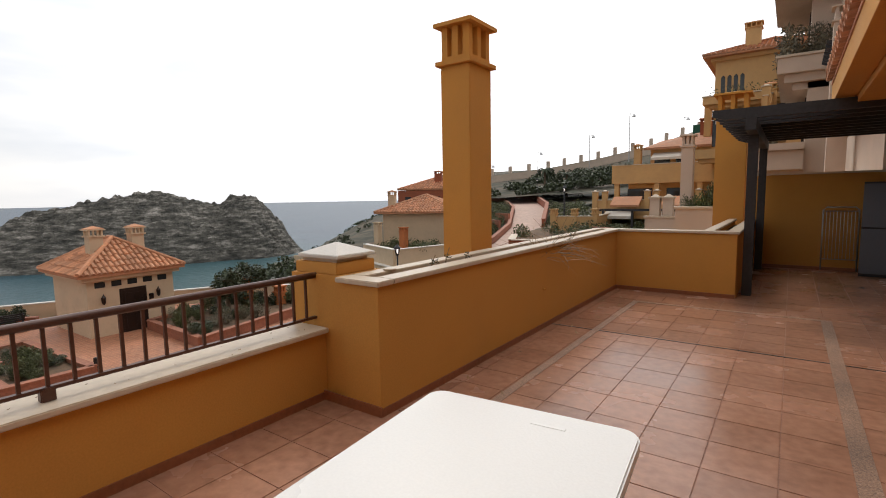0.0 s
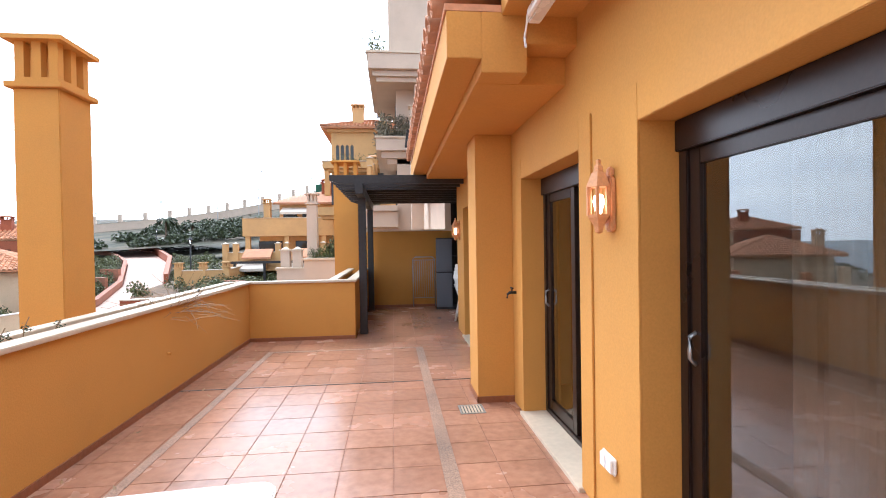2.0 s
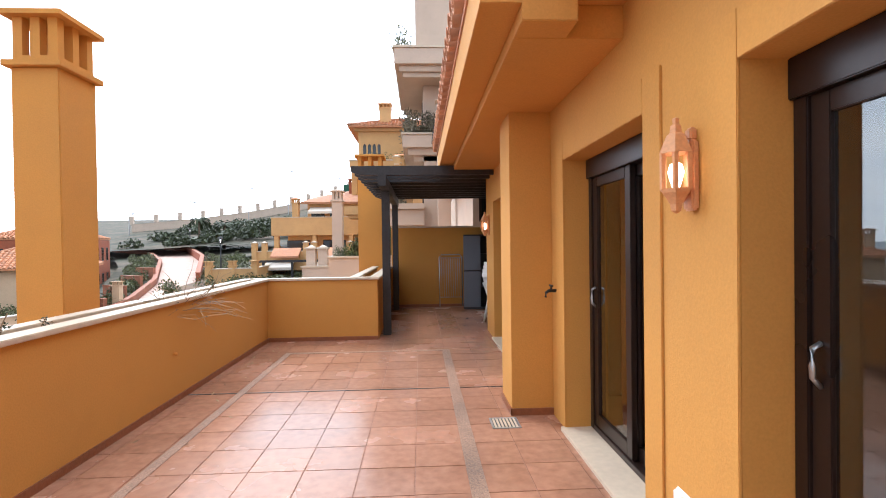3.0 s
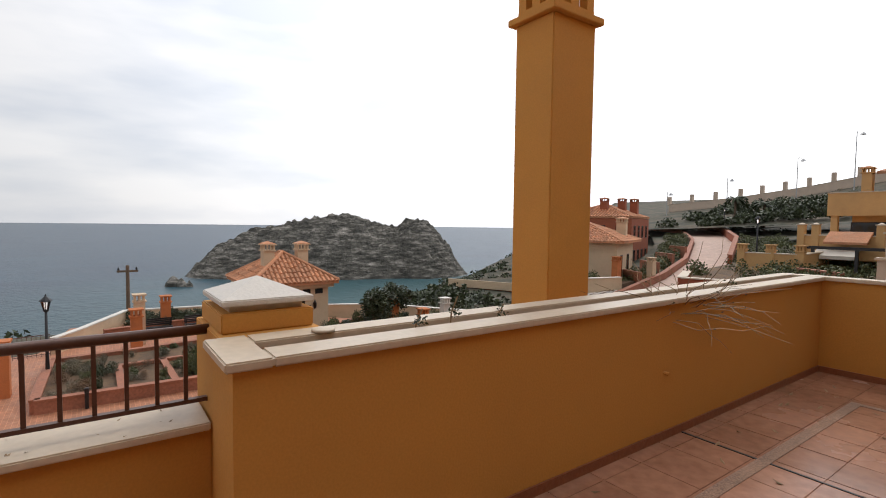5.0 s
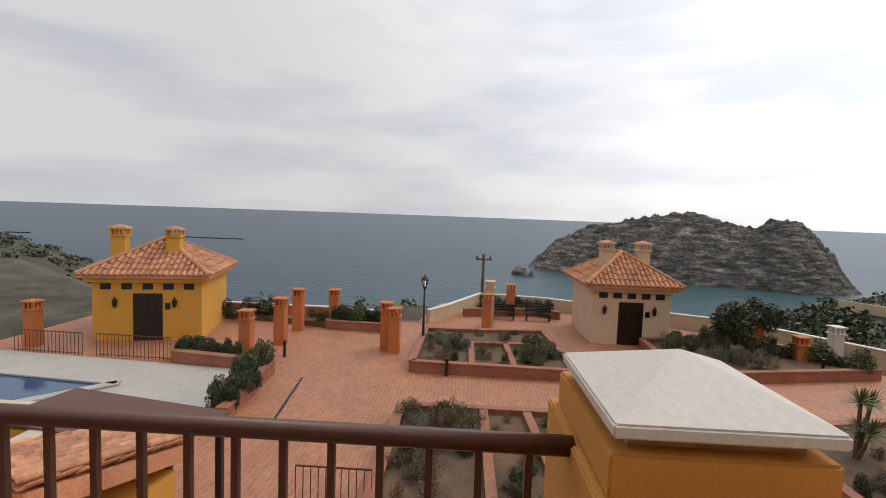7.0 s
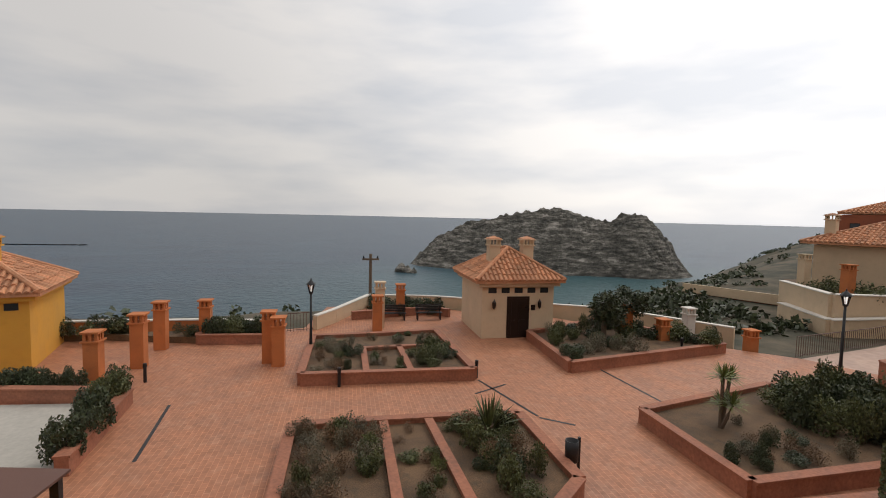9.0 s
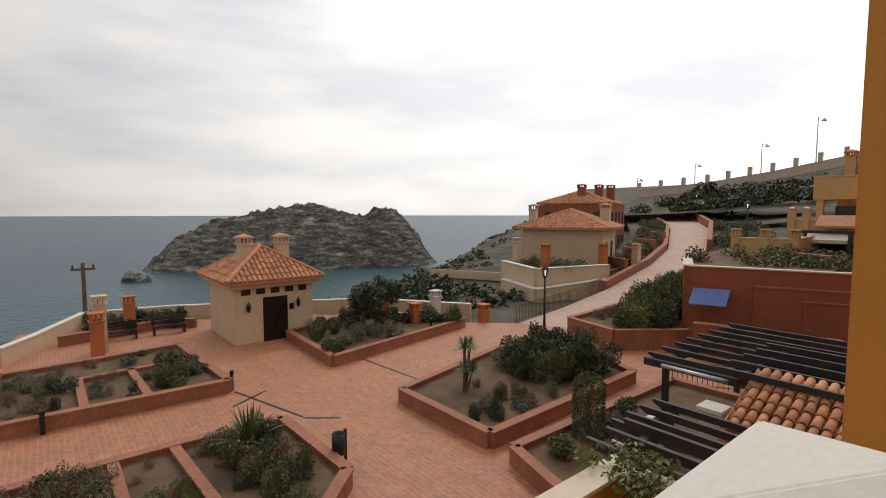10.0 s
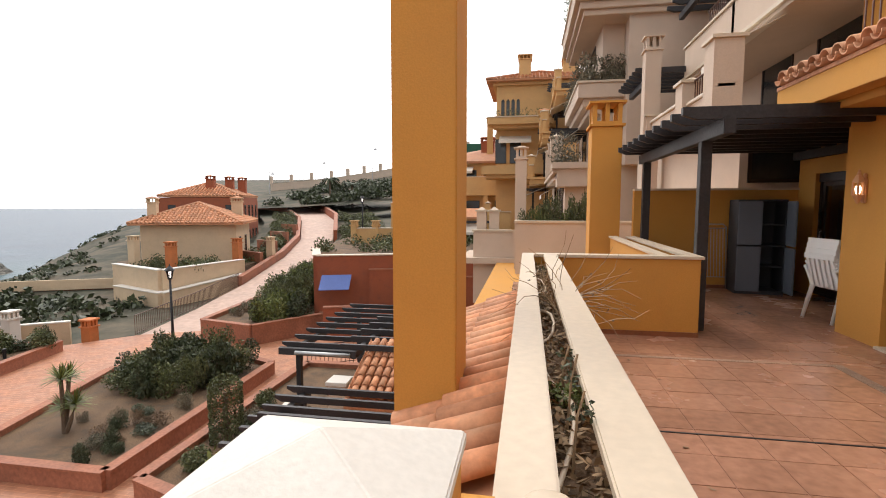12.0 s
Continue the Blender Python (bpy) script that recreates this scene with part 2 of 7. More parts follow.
# ---- mesh helpers ----
class Shape:
    """A growing list of vertices and faces, which becomes one mesh."""

    def __init__(self):
        self.v, self.f = [], []

    def add(self, verts, faces):
        k = len(self.v)
        self.v += [tuple(p) for p in verts]
        self.f += [tuple(k + i for i in f) for f in faces]
        return self

    def box(self, x0, x1, y0, y1, z0, z1, m=None):
        p = [Vector((x, y, z)) for z in (z0, z1) for y in (y0, y1) for x in (x0, x1)]
        if m is not None:
            p = [m @ q for q in p]
        return self.add(p, [(0, 2, 3, 1), (4, 5, 7, 6), (0, 1, 5, 4), (2, 6, 7, 3), (0, 4, 6, 2), (1, 3, 7, 5)])

    def tube(self, pts, radii, sides=8):
        rings = []
        for i, p in enumerate(pts):
            p = Vector(p)
            a, b = Vector(pts[max(i - 1, 0)]), Vector(pts[min(i + 1, len(pts) - 1)])
            d = (b - a).normalized()
            side = d.cross(Vector((0, 0, 1)) if abs(d.z) < 0.95 else Vector((1, 0, 0))).normalized()
            up = side.cross(d)
            r = radii[i] if isinstance(radii, (list, tuple)) else radii
            rings.append([p + (side * math.cos(2 * math.pi * j / sides) + up * math.sin(2 * math.pi * j / sides)) * r for j in range(sides)])
        faces = [(i * sides + j, i * sides + (j + 1) % sides, (i + 1) * sides + (j + 1) % sides, (i + 1) * sides + j) for i in range(len(pts) - 1) for j in range(sides)]
        faces += [tuple(range(sides))[::-1], tuple((len(pts) - 1) * sides + j for j in range(sides))]
        return self.add([q for r in rings for q in r], faces)

    def lathe(self, x, y, profile, sides=12, turn=0.0):
        """profile: rows of (radius, z)."""
        vs = [(x + r * math.cos(turn + 2 * math.pi * j / sides), y + r * math.sin(turn + 2 * math.pi * j / sides), z) for r, z in profile for j in range(sides)]
        fs = [(i * sides + j, i * sides + (j + 1) % sides, (i + 1) * sides + (j + 1) % sides, (i + 1) * sides + j) for i in range(len(profile) - 1) for j in range(sides)]
        fs += [tuple(range(sides))[::-1], tuple((len(profile) - 1) * sides + j for j in range(sides))]
        return self.add(vs, fs)

    def prism(self, outline, z0, z1):
        n = len(outline)
        vs = [(x, y, z) for z in (z0, z1) for x, y in outline]
        return self.add(vs, [tuple(range(n))[::-1], tuple(range(n, 2 * n))] + [(i, (i + 1) % n, n + (i + 1) % n, n + i) for i in range(n)])

    def mesh(self, name, material, bevel=0.0, smooth=False):
        me = bpy.data.meshes.new(name)
        me.from_pydata(self.v, [], self.f)
        bm = bmesh.new()
        bm.from_mesh(me)
        bmesh.ops.recalc_face_normals(bm, faces=bm.faces)
        if bevel:
            bmesh.ops.bevel(bm, geom=[e for e in bm.edges], offset=bevel, segments=2, affect="EDGES", clamp_overlap=True)
        bm.to_mesh(me)
        bm.free()
        if smooth:
            me.shade_smooth()
        me.materials.append(material)
        return me


def thing(name, label, category, at=(0, 0, 0), turn=0.0, group="", kind=""):
    """An empty at a thing's base."""
    ob = new(name)
    ob.matrix_world = pose(*at, 0, 0, turn)
    return tagged(ob, label, category, group, kind)


def part(name, shape, material, parent, label="", bevel=0.0, smooth=False):
    ob = new(name, shape.mesh(name, material, bevel, smooth))
    ob.parent = parent
    return tagged(ob, label)


def solid(name, shape, material, label="", category="", kind="", bevel=0.0, smooth=False, group=""):
    return tagged(new(name, shape.mesh(name, material, bevel, smooth)), label, category, group, kind)


def B(*a):
    return Shape().box(*a)


# ---- terrace structure ----
PX, PY, JY, JX, WX = 0.455, 6.73, 12.07, 2.05, 3.75   # parapet face, its start, the jog, jog end, house wall
solid("floor", B(-0.12, 4.7, -1.0, 15.8, -0.35, -0.0045), GROUT, "sand-coloured grout bed under the terrace tiles", "floor", "structure")

# parapet with its planting trough
tr = Shape()
tr.box(0.36, PX, PY + 0.1, JY, 0, 0.885)
tr.box(0.11, 0.19, PY + 0.1, JY + 0.1, -0.6, 0.885)
tr.box(0.11, PX, PY, PY + 0.1, -0.3, 0.885)
tr.box(0.19, 0.36, PY + 0.1, JY, -0.3, 0.70)
solid("wall_parapet", tr, OCHRE, "low ochre rendered parapet with a planting trough along its top", "wall", "structure")
jg = Shape().box(0.19, JX, JY, JY + 0.12, -0.4, 0.885).box(JX - 0.1, JX, JY + 0.12, 15.7, -0.4, 0.885).box(JX - 0.40, JX - 0.32, JY + 0.12, 15.7, -0.4, 0.885).box(JX - 0.32, JX - 0.1, JY + 0.12, 15.7, -0.4, 0.70)
solid("wall_jog", jg, OCHRE, "low ochre rendered parapet where the terrace narrows", "wall", "structure", 0.004)
cp = Shape()
cp.box(0.325, PX + 0.03, PY + 0.13, JY - 0.03, 0.885, 0.92)
cp.box(0.08, 0.215, PY + 0.13, JY + 0.12, 0.885, 0.92)
cp.box(0.08, PX + 0.03, PY - 0.03, PY + 0.13, 0.885, 0.92)
cp.box(0.215, JX + 0.03, JY - 0.03, JY + 0.15, 0.885, 0.92)
cp.box(JX - 0.13, JX + 0.03, JY + 0.15, 15.7, 0.885, 0.92)
cp.box(JX - 0.43, JX - 0.29, JY + 0.15, 15.7, 0.885, 0.92)
solid("trim_coping", cp, COPING, "cream stone coping slabs along the parapet top", "coping", "structure", 0.006)
solid("soil_in_trough", Shape().box(0.19, 0.36, PY + 0.1, JY, 0.70, 0.775).box(JX - 0.32, JX - 0.1, JY + 0.15, 15.7, 0.70, 0.80), SOIL, "dry dark soil with dead leaves in the trough", "soil", "stuff")

solid("loose_coping_stone", Shape().lathe(0.19, 7.15, [(0.042, 0.920), (0.05, 0.923), (0.05, 0.932), (0.042, 0.935)], 14), COPING, "loose rounded stone slab lying on the coping", "stone", smooth=True)

# low wall under the railing
solid("wall_low", B(-0.36, -0.10, -1.0, 6.76, -0.6, 0.50), OCHRE, "low ochre rendered wall under the railing", "wall", "structure", 0.004)
solid("trim_low_coping", B(-0.40, -0.05, -1.0, PY + 0.02, 0.50, 0.535), COPING, "worn cream stone coping on the low wall", "coping", "structure", 0.006)

# corner pier with a pyramid cap
pier = thing("corner_pier", "ochre rendered corner pier with a white pyramid cap", "pier", (0, 0, 0))
part("pier_body", B(-0.46, 0.11, PY + 0.03, 7.19, -0.6, 0.915), OCHRE, pier, bevel=0.004)
part("plinth", B(-0.43, 0.02, PY + 0.05, 7.17, 0.915, 1.0), OCHRE, pier, bevel=0.006)
part("neck", B(-0.39, -0.02, PY + 0.09, 7.13, 1.0, 1.03), COPING, pier)
cap = Shape()
x0, x1, y0, y1 = -0.40, 0.03, PY + 0.05, 7.17
cap.add([(x0, y0, 1.03), (x1, y0, 1.03), (x1, y1, 1.03), (x0, y1, 1.03), (x0, y0, 1.055), (x1, y0, 1.055), (x1, y1, 1.055), (x0, y1, 1.055), ((x0 + x1) / 2, (y0 + y1) / 2, 1.135)],
        [(3, 2, 1, 0), (0, 1, 5, 4), (1, 2, 6, 5), (2, 3, 7, 6), (3, 0, 4, 7), (4, 5, 8), (5, 6, 8), (6, 7, 8), (7, 4, 8)])
part("cap", cap, WHITECAP, pier, "white stone pyramid cap", bevel=0.004)

# railing
rail = thing("railing", "brown painted metal railing on the low wall", "railing")
part("top_rail", Shape().tube([(-0.20, -1.0, 0.905), (-0.20, PY + 0.04, 0.905)], 0.023, 10), RAILPAINT, rail, smooth=True)
part("bottom_rail", B(-0.215, -0.185, -1.0, PY + 0.04, 0.585, 0.603), RAILPAINT, rail)
bar = B(-0.208, -0.192, -0.008, 0.008, 0.60, 0.89).mesh("bar", RAILPAINT)
for i in range(70):
    b = new("bar", bar)
    b.parent = rail
    b.location = (0, PY - 0.054 - i * 0.1085, 0)
for y in (5.15, 3.3, 1.4):
    part("foot", B(-0.225, -0.175, y - 0.03, y + 0.03, 0.533, 0.60), RAILPAINT, rail, bevel=0.004)

# house wall with three door openings
D1, D2, D3 = (3.75, 6.43), (7.12, 8.41), (9.95, 11.92)
DT = 2.0
hw = Shape()
for a, b in ((-1.0, D1[0]), (D1[1], D2[0]), (D2[1], D3[0]), (D3[1], 12.66)):
    hw.box(WX, WX + 0.32, a, b, -0.3, DT)
hw.box(WX, WX + 0.32, -1.0, 12.66, DT, 3.4)
solid("wall_house", hw, OCHRE, "ochre rendered house wall with deep door reveals", "wall", "structure")
solid("wall_alcove", Shape().box(4.75, 5.0, 12.66, 13.2, 0, 2.9).box(4.75, 5.0, 15.2, 15.7, 0, 2.9).box(4.75, 5.0, 13.2, 15.2, 2.0, 2.9).box(WX + 0.32, 5.0, 12.5, 12.66, 0, 2.9), OCHRE, "ochre rendered recessed wall beside the pergola", "wall", "structure")
solid("wall_back", B(JX, 5.0, 15.7, 15.85, -0.3, 1.75), OCHRE, "ochre rendered end wall of the terrace", "wall", "structure", 0.004)
solid("trim_back_coping", B(JX, 5.0, 15.67, 15.88, 1.75, 1.785), COPING, "thin cream coping on the end wall", "coping", "structure")
solid("wall_pillar", B(3.41, WX, 8.77, 9.22, 0, 2.45), OCHRE, "ochre rendered pillar against the house wall", "pillar", "structure", 0.004)
solid("wall_rear", B(-0.4, 5.0, -1.2, -1.0, -0.3, 3.4), OCHRE, "ochre rendered wall closing the terrace", "wall", "structure")
# raised bands round the doors
bands = Shape()
for (a, b) in (D1, D2):
    bands.box(WX - 0.012, WX, b, b + 0.17 if b == D1[1] else b + 0.2, 0.02, 2.17)
    bands.box(WX - 0.012, WX, a - 0.17, a, 0.02, 2.17)
    bands.box(WX - 0.012, WX, a, b, DT, 2.17)
solid("trim_door_bands", bands, OCHRE, "shallow raised render bands framing the doors", "trim", "structure", 0.003)
sk = Shape()
sk.box(PX, PX + 0.012, PY, JY, -0.01, 0.055).box(PX, JX, JY - 0.012, JY, -0.01, 0.055).box(-0.10, PX + 0.012, PY - 0.012, PY, -0.01, 0.07).box(-0.10, -0.088, -1, PY - 0.012, -0.01, 0.055)
sk.box(3.40, WX, 8.758, 8.77, -0.01, 0.055).box(3.398, 3.41, 8.758, 9.22, -0.01, 0.055).box(JX, 4.75, 15.688, 15.70, -0.01, 0.055)
solid("baseboard", sk, SKIRT, "dark terracotta skirting tiles at the wall foot", "skirting", "structure")
for k, (a, b) in enumerate((D1, D2, D3)):
    solid("trim_sill_%d" % (k + 1), B(WX - 0.04, WX + 0.33, a - 0.02, b + 0.02, -0.01, 0.028), COPING, "white marble door sill", "sill", "structure", 0.004)

# eaves
ev = Shape()
ev.box(3.18, 5.0, 7.35, 12.66, 2.45, 2.62)
ev.box(2.98, 3.18, 7.15, 12.66, 2.53, 2.80)
ev.box(3.18, 3.45, 7.15, 7.35, 2.45, 2.80)
ev.box(3.18, 5.0, 7.35, 12.66, 2.62, 3.0)
ev.box(3.30, 5.0, -1.0, 7.15, 2.78, 3.05)
ev.box(3.45, 5.0, 7.15, 7.35, 2.62, 3.05)
solid("ceiling_eaves", ev, OCHRE, "stepped ochre rendered soffit under the roof edge", "soffit", "structure", 0.004)
solid("ceiling_alcove", B(WX, 5.0, 12.66, 15.85, 2.62, 2.9), OCHRE, "ochre rendered slab over the recess", "ceiling", "structure")

# ---- rooms behind the glass ----
solid("wall_rooms", Shape().box(7.2, 7.4, -1, 16, -0.1, 3).box(WX + 0.32, 7.2, -1.2, -1.0, -0.1, 3).box(WX + 0.32, 7.2, 6.7, 6.8, 0, 2.6).box(5.0, 7.2, 15.8, 16, -0.1, 3).box(WX + 0.32, 7.2, 9.2, 9.3, 0, 2.6), INSIDE, "plain pale inner walls of the rooms", "wall", "structure")
solid("floor_rooms", B(WX + 0.33, 7.2, -1, 15.8, -0.2, 0.0), TILE, "terracotta room floor", "floor", "structure")
solid("ceiling_rooms", B(WX + 0.32, 7.2, -1, 15.8, 2.6, 2.75), INSIDE, "plain pale ceiling of the rooms", "ceiling", "structure")


def sliding_door(name, y0, y1, x, top, label):
    d = thing(name, label, "sliding door", (0, 0, 0), kind="structure")
    fr = Shape().box(x, x + 0.10, y0, y0 + 0.06, 0.03, top).box(x, x + 0.10, y1 - 0.06, y1, 0.03, top).box(x, x + 0.10, y0 + 0.06, y1 - 0.06, 0.03, 0.07)
    part("door_frame", fr, FRAME, d, bevel=0.004)
    part("shutter_box", B(x - 0.02, x + 0.12, y0 + 0.002, y1 - 0.002, top - 0.14, top - 0.002), FRAME, d, bevel=0.004)
    mid = (y0 + y1) / 2
    for k, (a, b, dx) in enumerate(((y0 + 0.06, mid + 0.04, 0.055), (mid - 0.04, y1 - 0.06, 0.012))):
        lf = Shape().box(x + dx, x + dx + 0.035, a, a + 0.075, 0.07, top - 0.14).box(x + dx, x + dx + 0.035, b - 0.075, b, 0.07, top - 0.14)
        lf.box(x + dx, x + dx + 0.035, a + 0.075, b - 0.075, 0.07, 0.16).box(x + dx, x + dx + 0.035, a + 0.075, b - 0.075, top - 0.21, top - 0.14)
        leaf = part("leaf", lf, FRAME, d, bevel=0.003)
        pane = part("pane", B(x + dx + 0.014, x + dx + 0.020, a + 0.07, b - 0.07, 0.15, top - 0.20), GLASS, leaf, "tinted reflecting glass")
        pane.visible_shadow = False
        if k == 1:
            part("handle", Shape().tube([(x + dx, b - 0.037, 0.93), (x + dx - 0.028, b - 0.037, 0.96), (x + dx - 0.03, b - 0.037, 1.0), (x + dx - 0.028, b - 0.037, 1.055), (x + dx, b - 0.037, 1.07)], 0.009, 8), STEEL, leaf, "pale metal handle", smooth=True)
    return d


sliding_door("door_1", D1[0], D1[1], WX + 0.18, DT, "wide dark bronze sliding glass door, closed")
sliding_door("door_2", D2[0], D2[1], WX + 0.18, DT, "dark bronze sliding glass door with brown curtain behind")
sliding_door("door_3", D3[0], D3[1], WX + 0.18, DT, "dark bronze sliding glass door, closed")
sliding_door("door_4", 13.2, 15.2, 4.82, DT, "dark sliding glass door in the recess")


def curtain(y0, y1, x, material, label):
    s = Shape()
    n = int((y1 - y0) / 0.03)
    for i in range(n):
        p, q = y0 + i * 0.03, y0 + i * 0.03 + 0.03
        a, b = x + 0.035 * math.sin(p * 30), x + 0.035 * math.sin(q * 30)
        s.add([(a, p, 0.03), (b, q, 0.03), (b, q, 2.3), (a, p, 2.3), (a + 0.006, p, 0.03), (b + 0.006, q, 0.03), (b + 0.006, q, 2.3), (a + 0.006, p, 2.3)], [(0, 1, 2, 3), (7, 6, 5, 4), (0, 4, 5, 1), (3, 2, 6, 7)])
    solid("curtain", s, material, label, "curtain", smooth=True)


curtain(D2[0], D2[1], WX + 0.42, CURTAIN, "brown curtain hanging behind the sliding door")
curtain(5.0, 6.2, WX + 0.55, PALECURT, "pale net curtain hanging behind the wide door")

# ---- wall lantern, socket, tap, drain, awning cassette ----


def wall_lantern(x, y, z):
    l = thing("wall_lantern", "terracotta-coloured wall lantern with a lit bulb", "wall lamp", (x, y, z), group="wall lanterns")
    part("backplate", Shape().box(-0.03, 0, -0.035, 0.035, -0.17, 0.10).box(-0.03, 0, -0.022, 0.022, 0.10, 0.15), TERRALAMP, l, bevel=0.008)
    part("roof", Shape().lathe(-0.075, 0, [(0.066, 0.05), (0.06, 0.065), (0.036, 0.12), (0.024, 0.13), (0.022, 0.155), (0.012, 0.165), (0.014, 0.185), (0.002, 0.19)], 6), TERRALAMP, l)
    part("bottom", Shape().lathe(-0.075, 0, [(0.004, -0.18), (0.02, -0.17), (0.025, -0.145), (0.04, -0.12), (0.056, -0.10), (0.06, -0.085)], 6), TERRALAMP, l)
    cage = Shape()
    for j in range(6):
        a = j * math.pi / 3
        cage.box(-0.075 + 0.053 * math.cos(a) - 0.008, -0.075 + 0.053 * math.cos(a) + 0.008, 0.053 * math.sin(a) - 0.008, 0.053 * math.sin(a) + 0.008, -0.09, 0.055)
    part("cage", cage, TERRALAMP, l)
    part("bulb", Shape().lathe(-0.075, 0, [(0.012, -0.085), (0.02, -0.06), (0.03, -0.02), (0.022, 0.01), (0.003, 0.02)], 10), BULB, l, "glowing warm bulb", smooth=True)
    return l


lan = wall_lantern(WX, 6.70, 1.685)
copy_thing(lan, pose(WX, 9.60, 1.685))
copy_thing(lan, pose(WX, 12.30, 1.685))
sw = thing("wall_socket", "white double outdoor socket low on the wall", "socket", (WX - 0.002, 6.755, 0.335))
part("plate", B(-0.02, 0, -0.075, 0.075, -0.045, 0.045), SWITCH, sw, bevel=0.008)
part("cover", B(-0.032, -0.02, -0.065, -0.004, -0.036, 0.036), SWITCH, sw, bevel=0.004)
part("cover", B(-0.032, -0.02, 0.004, 0.065, -0.036, 0.036), SWITCH, sw, bevel=0.004)
tap = thing("garden_tap", "small dark brass garden tap on the wall", "tap", (WX, 8.62, 1.02))
part("spout", Shape().tube([(0, 0, 0), (-0.07, 0, 0), (-0.09, 0, -0.015), (-0.095, 0, -0.05)], [0.013, 0.013, 0.012, 0.012], 8), BLACKMETAL, tap, smooth=True)
part("tap_handle", Shape().tube([(-0.05, -0.04, 0.04), (-0.05, 0.04, 0.04)], 0.008, 6).tube([(-0.05, 0, 0), (-0.05, 0, 0.04)], 0.007, 6), BLACKMETAL, tap)
dr = thing("floor_drain", "small metal floor drain grate", "drain", (3.32, 8.60, 0))
part("rim", Shape().box(-0.11, 0.11, -0.11, -0.095, 0, 0.006).box(-0.11, 0.11, 0.095, 0.11, 0, 0.006).box(-0.11, -0.095, -0.095, 0.095, 0, 0.006).box(0.095, 0.11, -0.095, 0.095, 0, 0.006), STEEL, dr)
# flat black plate stands in for the shaded hole below the slats
part("pit", B(-0.095, 0.095, -0.095, 0.095, 0.0, 0.002), BLACKMETAL, dr)
for i in range(7):
    part("slat", B(-0.088 + i * 0.027, -0.072 + i * 0.027, -0.095, 0.095, 0.002, 0.006), COPING, dr)
aw = thing("awning_cassette", "white folded awning arm under the soffit", "awning", (0, 0, 0))
part("cassette", B(3.42, 3.50, 4.6, 7.05, 2.69, 2.775), SWITCH, aw, bevel=0.01)
part("arm", Shape().tube([(3.40, 6.9, 2.68), (3.40, 5.4, 2.66)], 0.018, 8), SWITCH, aw)
part("crank_eye", Shape().tube([(3.40, 6.95, 2.70), (3.40, 7.02, 2.60), (3.40, 7.0, 2.54)], 0.008, 6), SWITCH, aw)

# ---- roof edge tiles ----


def tile_piece(length, r0, r1, sides=7, thick=0.014):
    """A half-round clay tile running along -x from its upper end at the origin."""
    s = Shape()
    n = sides + 1
    vs, fs = [], []
    for (x, r) in ((0, r0), (-length, r1)):
        for rr in (r, r - thick):
            for j in range(n):
                a = math.pi * j / sides
                vs.append((x, rr * math.cos(a), rr * math.sin(a)))
    for j in range(sides):
        fs += [(j, j + 1, 2 * n + j + 1, 2 * n + j), (n + j + 1, n + j, 3 * n + j, 3 * n + j + 1), (2 * n + j, 2 * n + j + 1, 3 * n + j + 1, 3 * n + j), (j + 1, j, n + j, n + j + 1)]
    fs += [(0, 2 * n, 3 * n, n), (sides, n + sides, 3 * n + sides, 2 * n + sides)]
    s.add(vs, fs)
    return s


TILEMESH = tile_piece(0.42, 0.075, 0.092).mesh("roof_tile", ROOFTILE, smooth=True)
PANMESH = tile_piece(0.42, 0.085, 0.07)
PANMESH.v = [(x, y, -z + 0.05) for x, y, z in PANMESH.v]
PANMESH = PANMESH.mesh("pan_tile", ROOFTILE, smooth=True)


def lay_roof(parent, origin, along, courses, turn, tilt, step=0.20):
    """Rows of half-round tiles; the slope falls along local -x, turned by turn degrees and tilted down by tilt degrees."""
    base = pose(*origin, 0, 0, turn) @ pose(0, 0, 0, 0, -tilt, 0)
    for i in range(along):
        for c in range(courses):
            for me, dy, dz in ((TILEMESH, 0.0, 0.03), (PANMESH, step / 2, 0.0)):
                o = new(me.name, me)
                o.parent = parent
                o.matrix_basis = base @ pose(-c * 0.34, i * step + dy, dz + random.uniform(-0.004, 0.004), 0, 3, random.uniform(-1.5, 1.5))


er = thing("eaves_roof", "red clay half-round tiles along the roof edge", "roof", (0, 0, 0))
part("deck", B(2.97, 3.62, 7.15, 12.66, 2.80, 2.84), ROOFTILE, er)
lay_roof(er, (3.66, 7.22, 2.99), 27, 2, 0, 12)
up = thing("upper_terrace_wall", "ochre balcony wall above the tiled roof edge", "balcony wall", (0, 0, 0))
part("balcony_wall", B(3.72, 3.9, 7.35, 12.66, 3.0, 3.35), OCHRE, up)
part("upper_rail", Shape().tube([(3.8, 7.4, 3.85), (3.8, 12.6, 3.85)], 0.02, 8), RAILPAINT, up)
ubar = B(-0.008, 0.008, -0.008, 0.008, 3.35, 3.85).mesh("bar", RAILPAINT)
for i in range(44):
    o = new("bar", ubar)
    o.parent, o.location = up, (3.8, 7.45 + i * 0.12, 0)

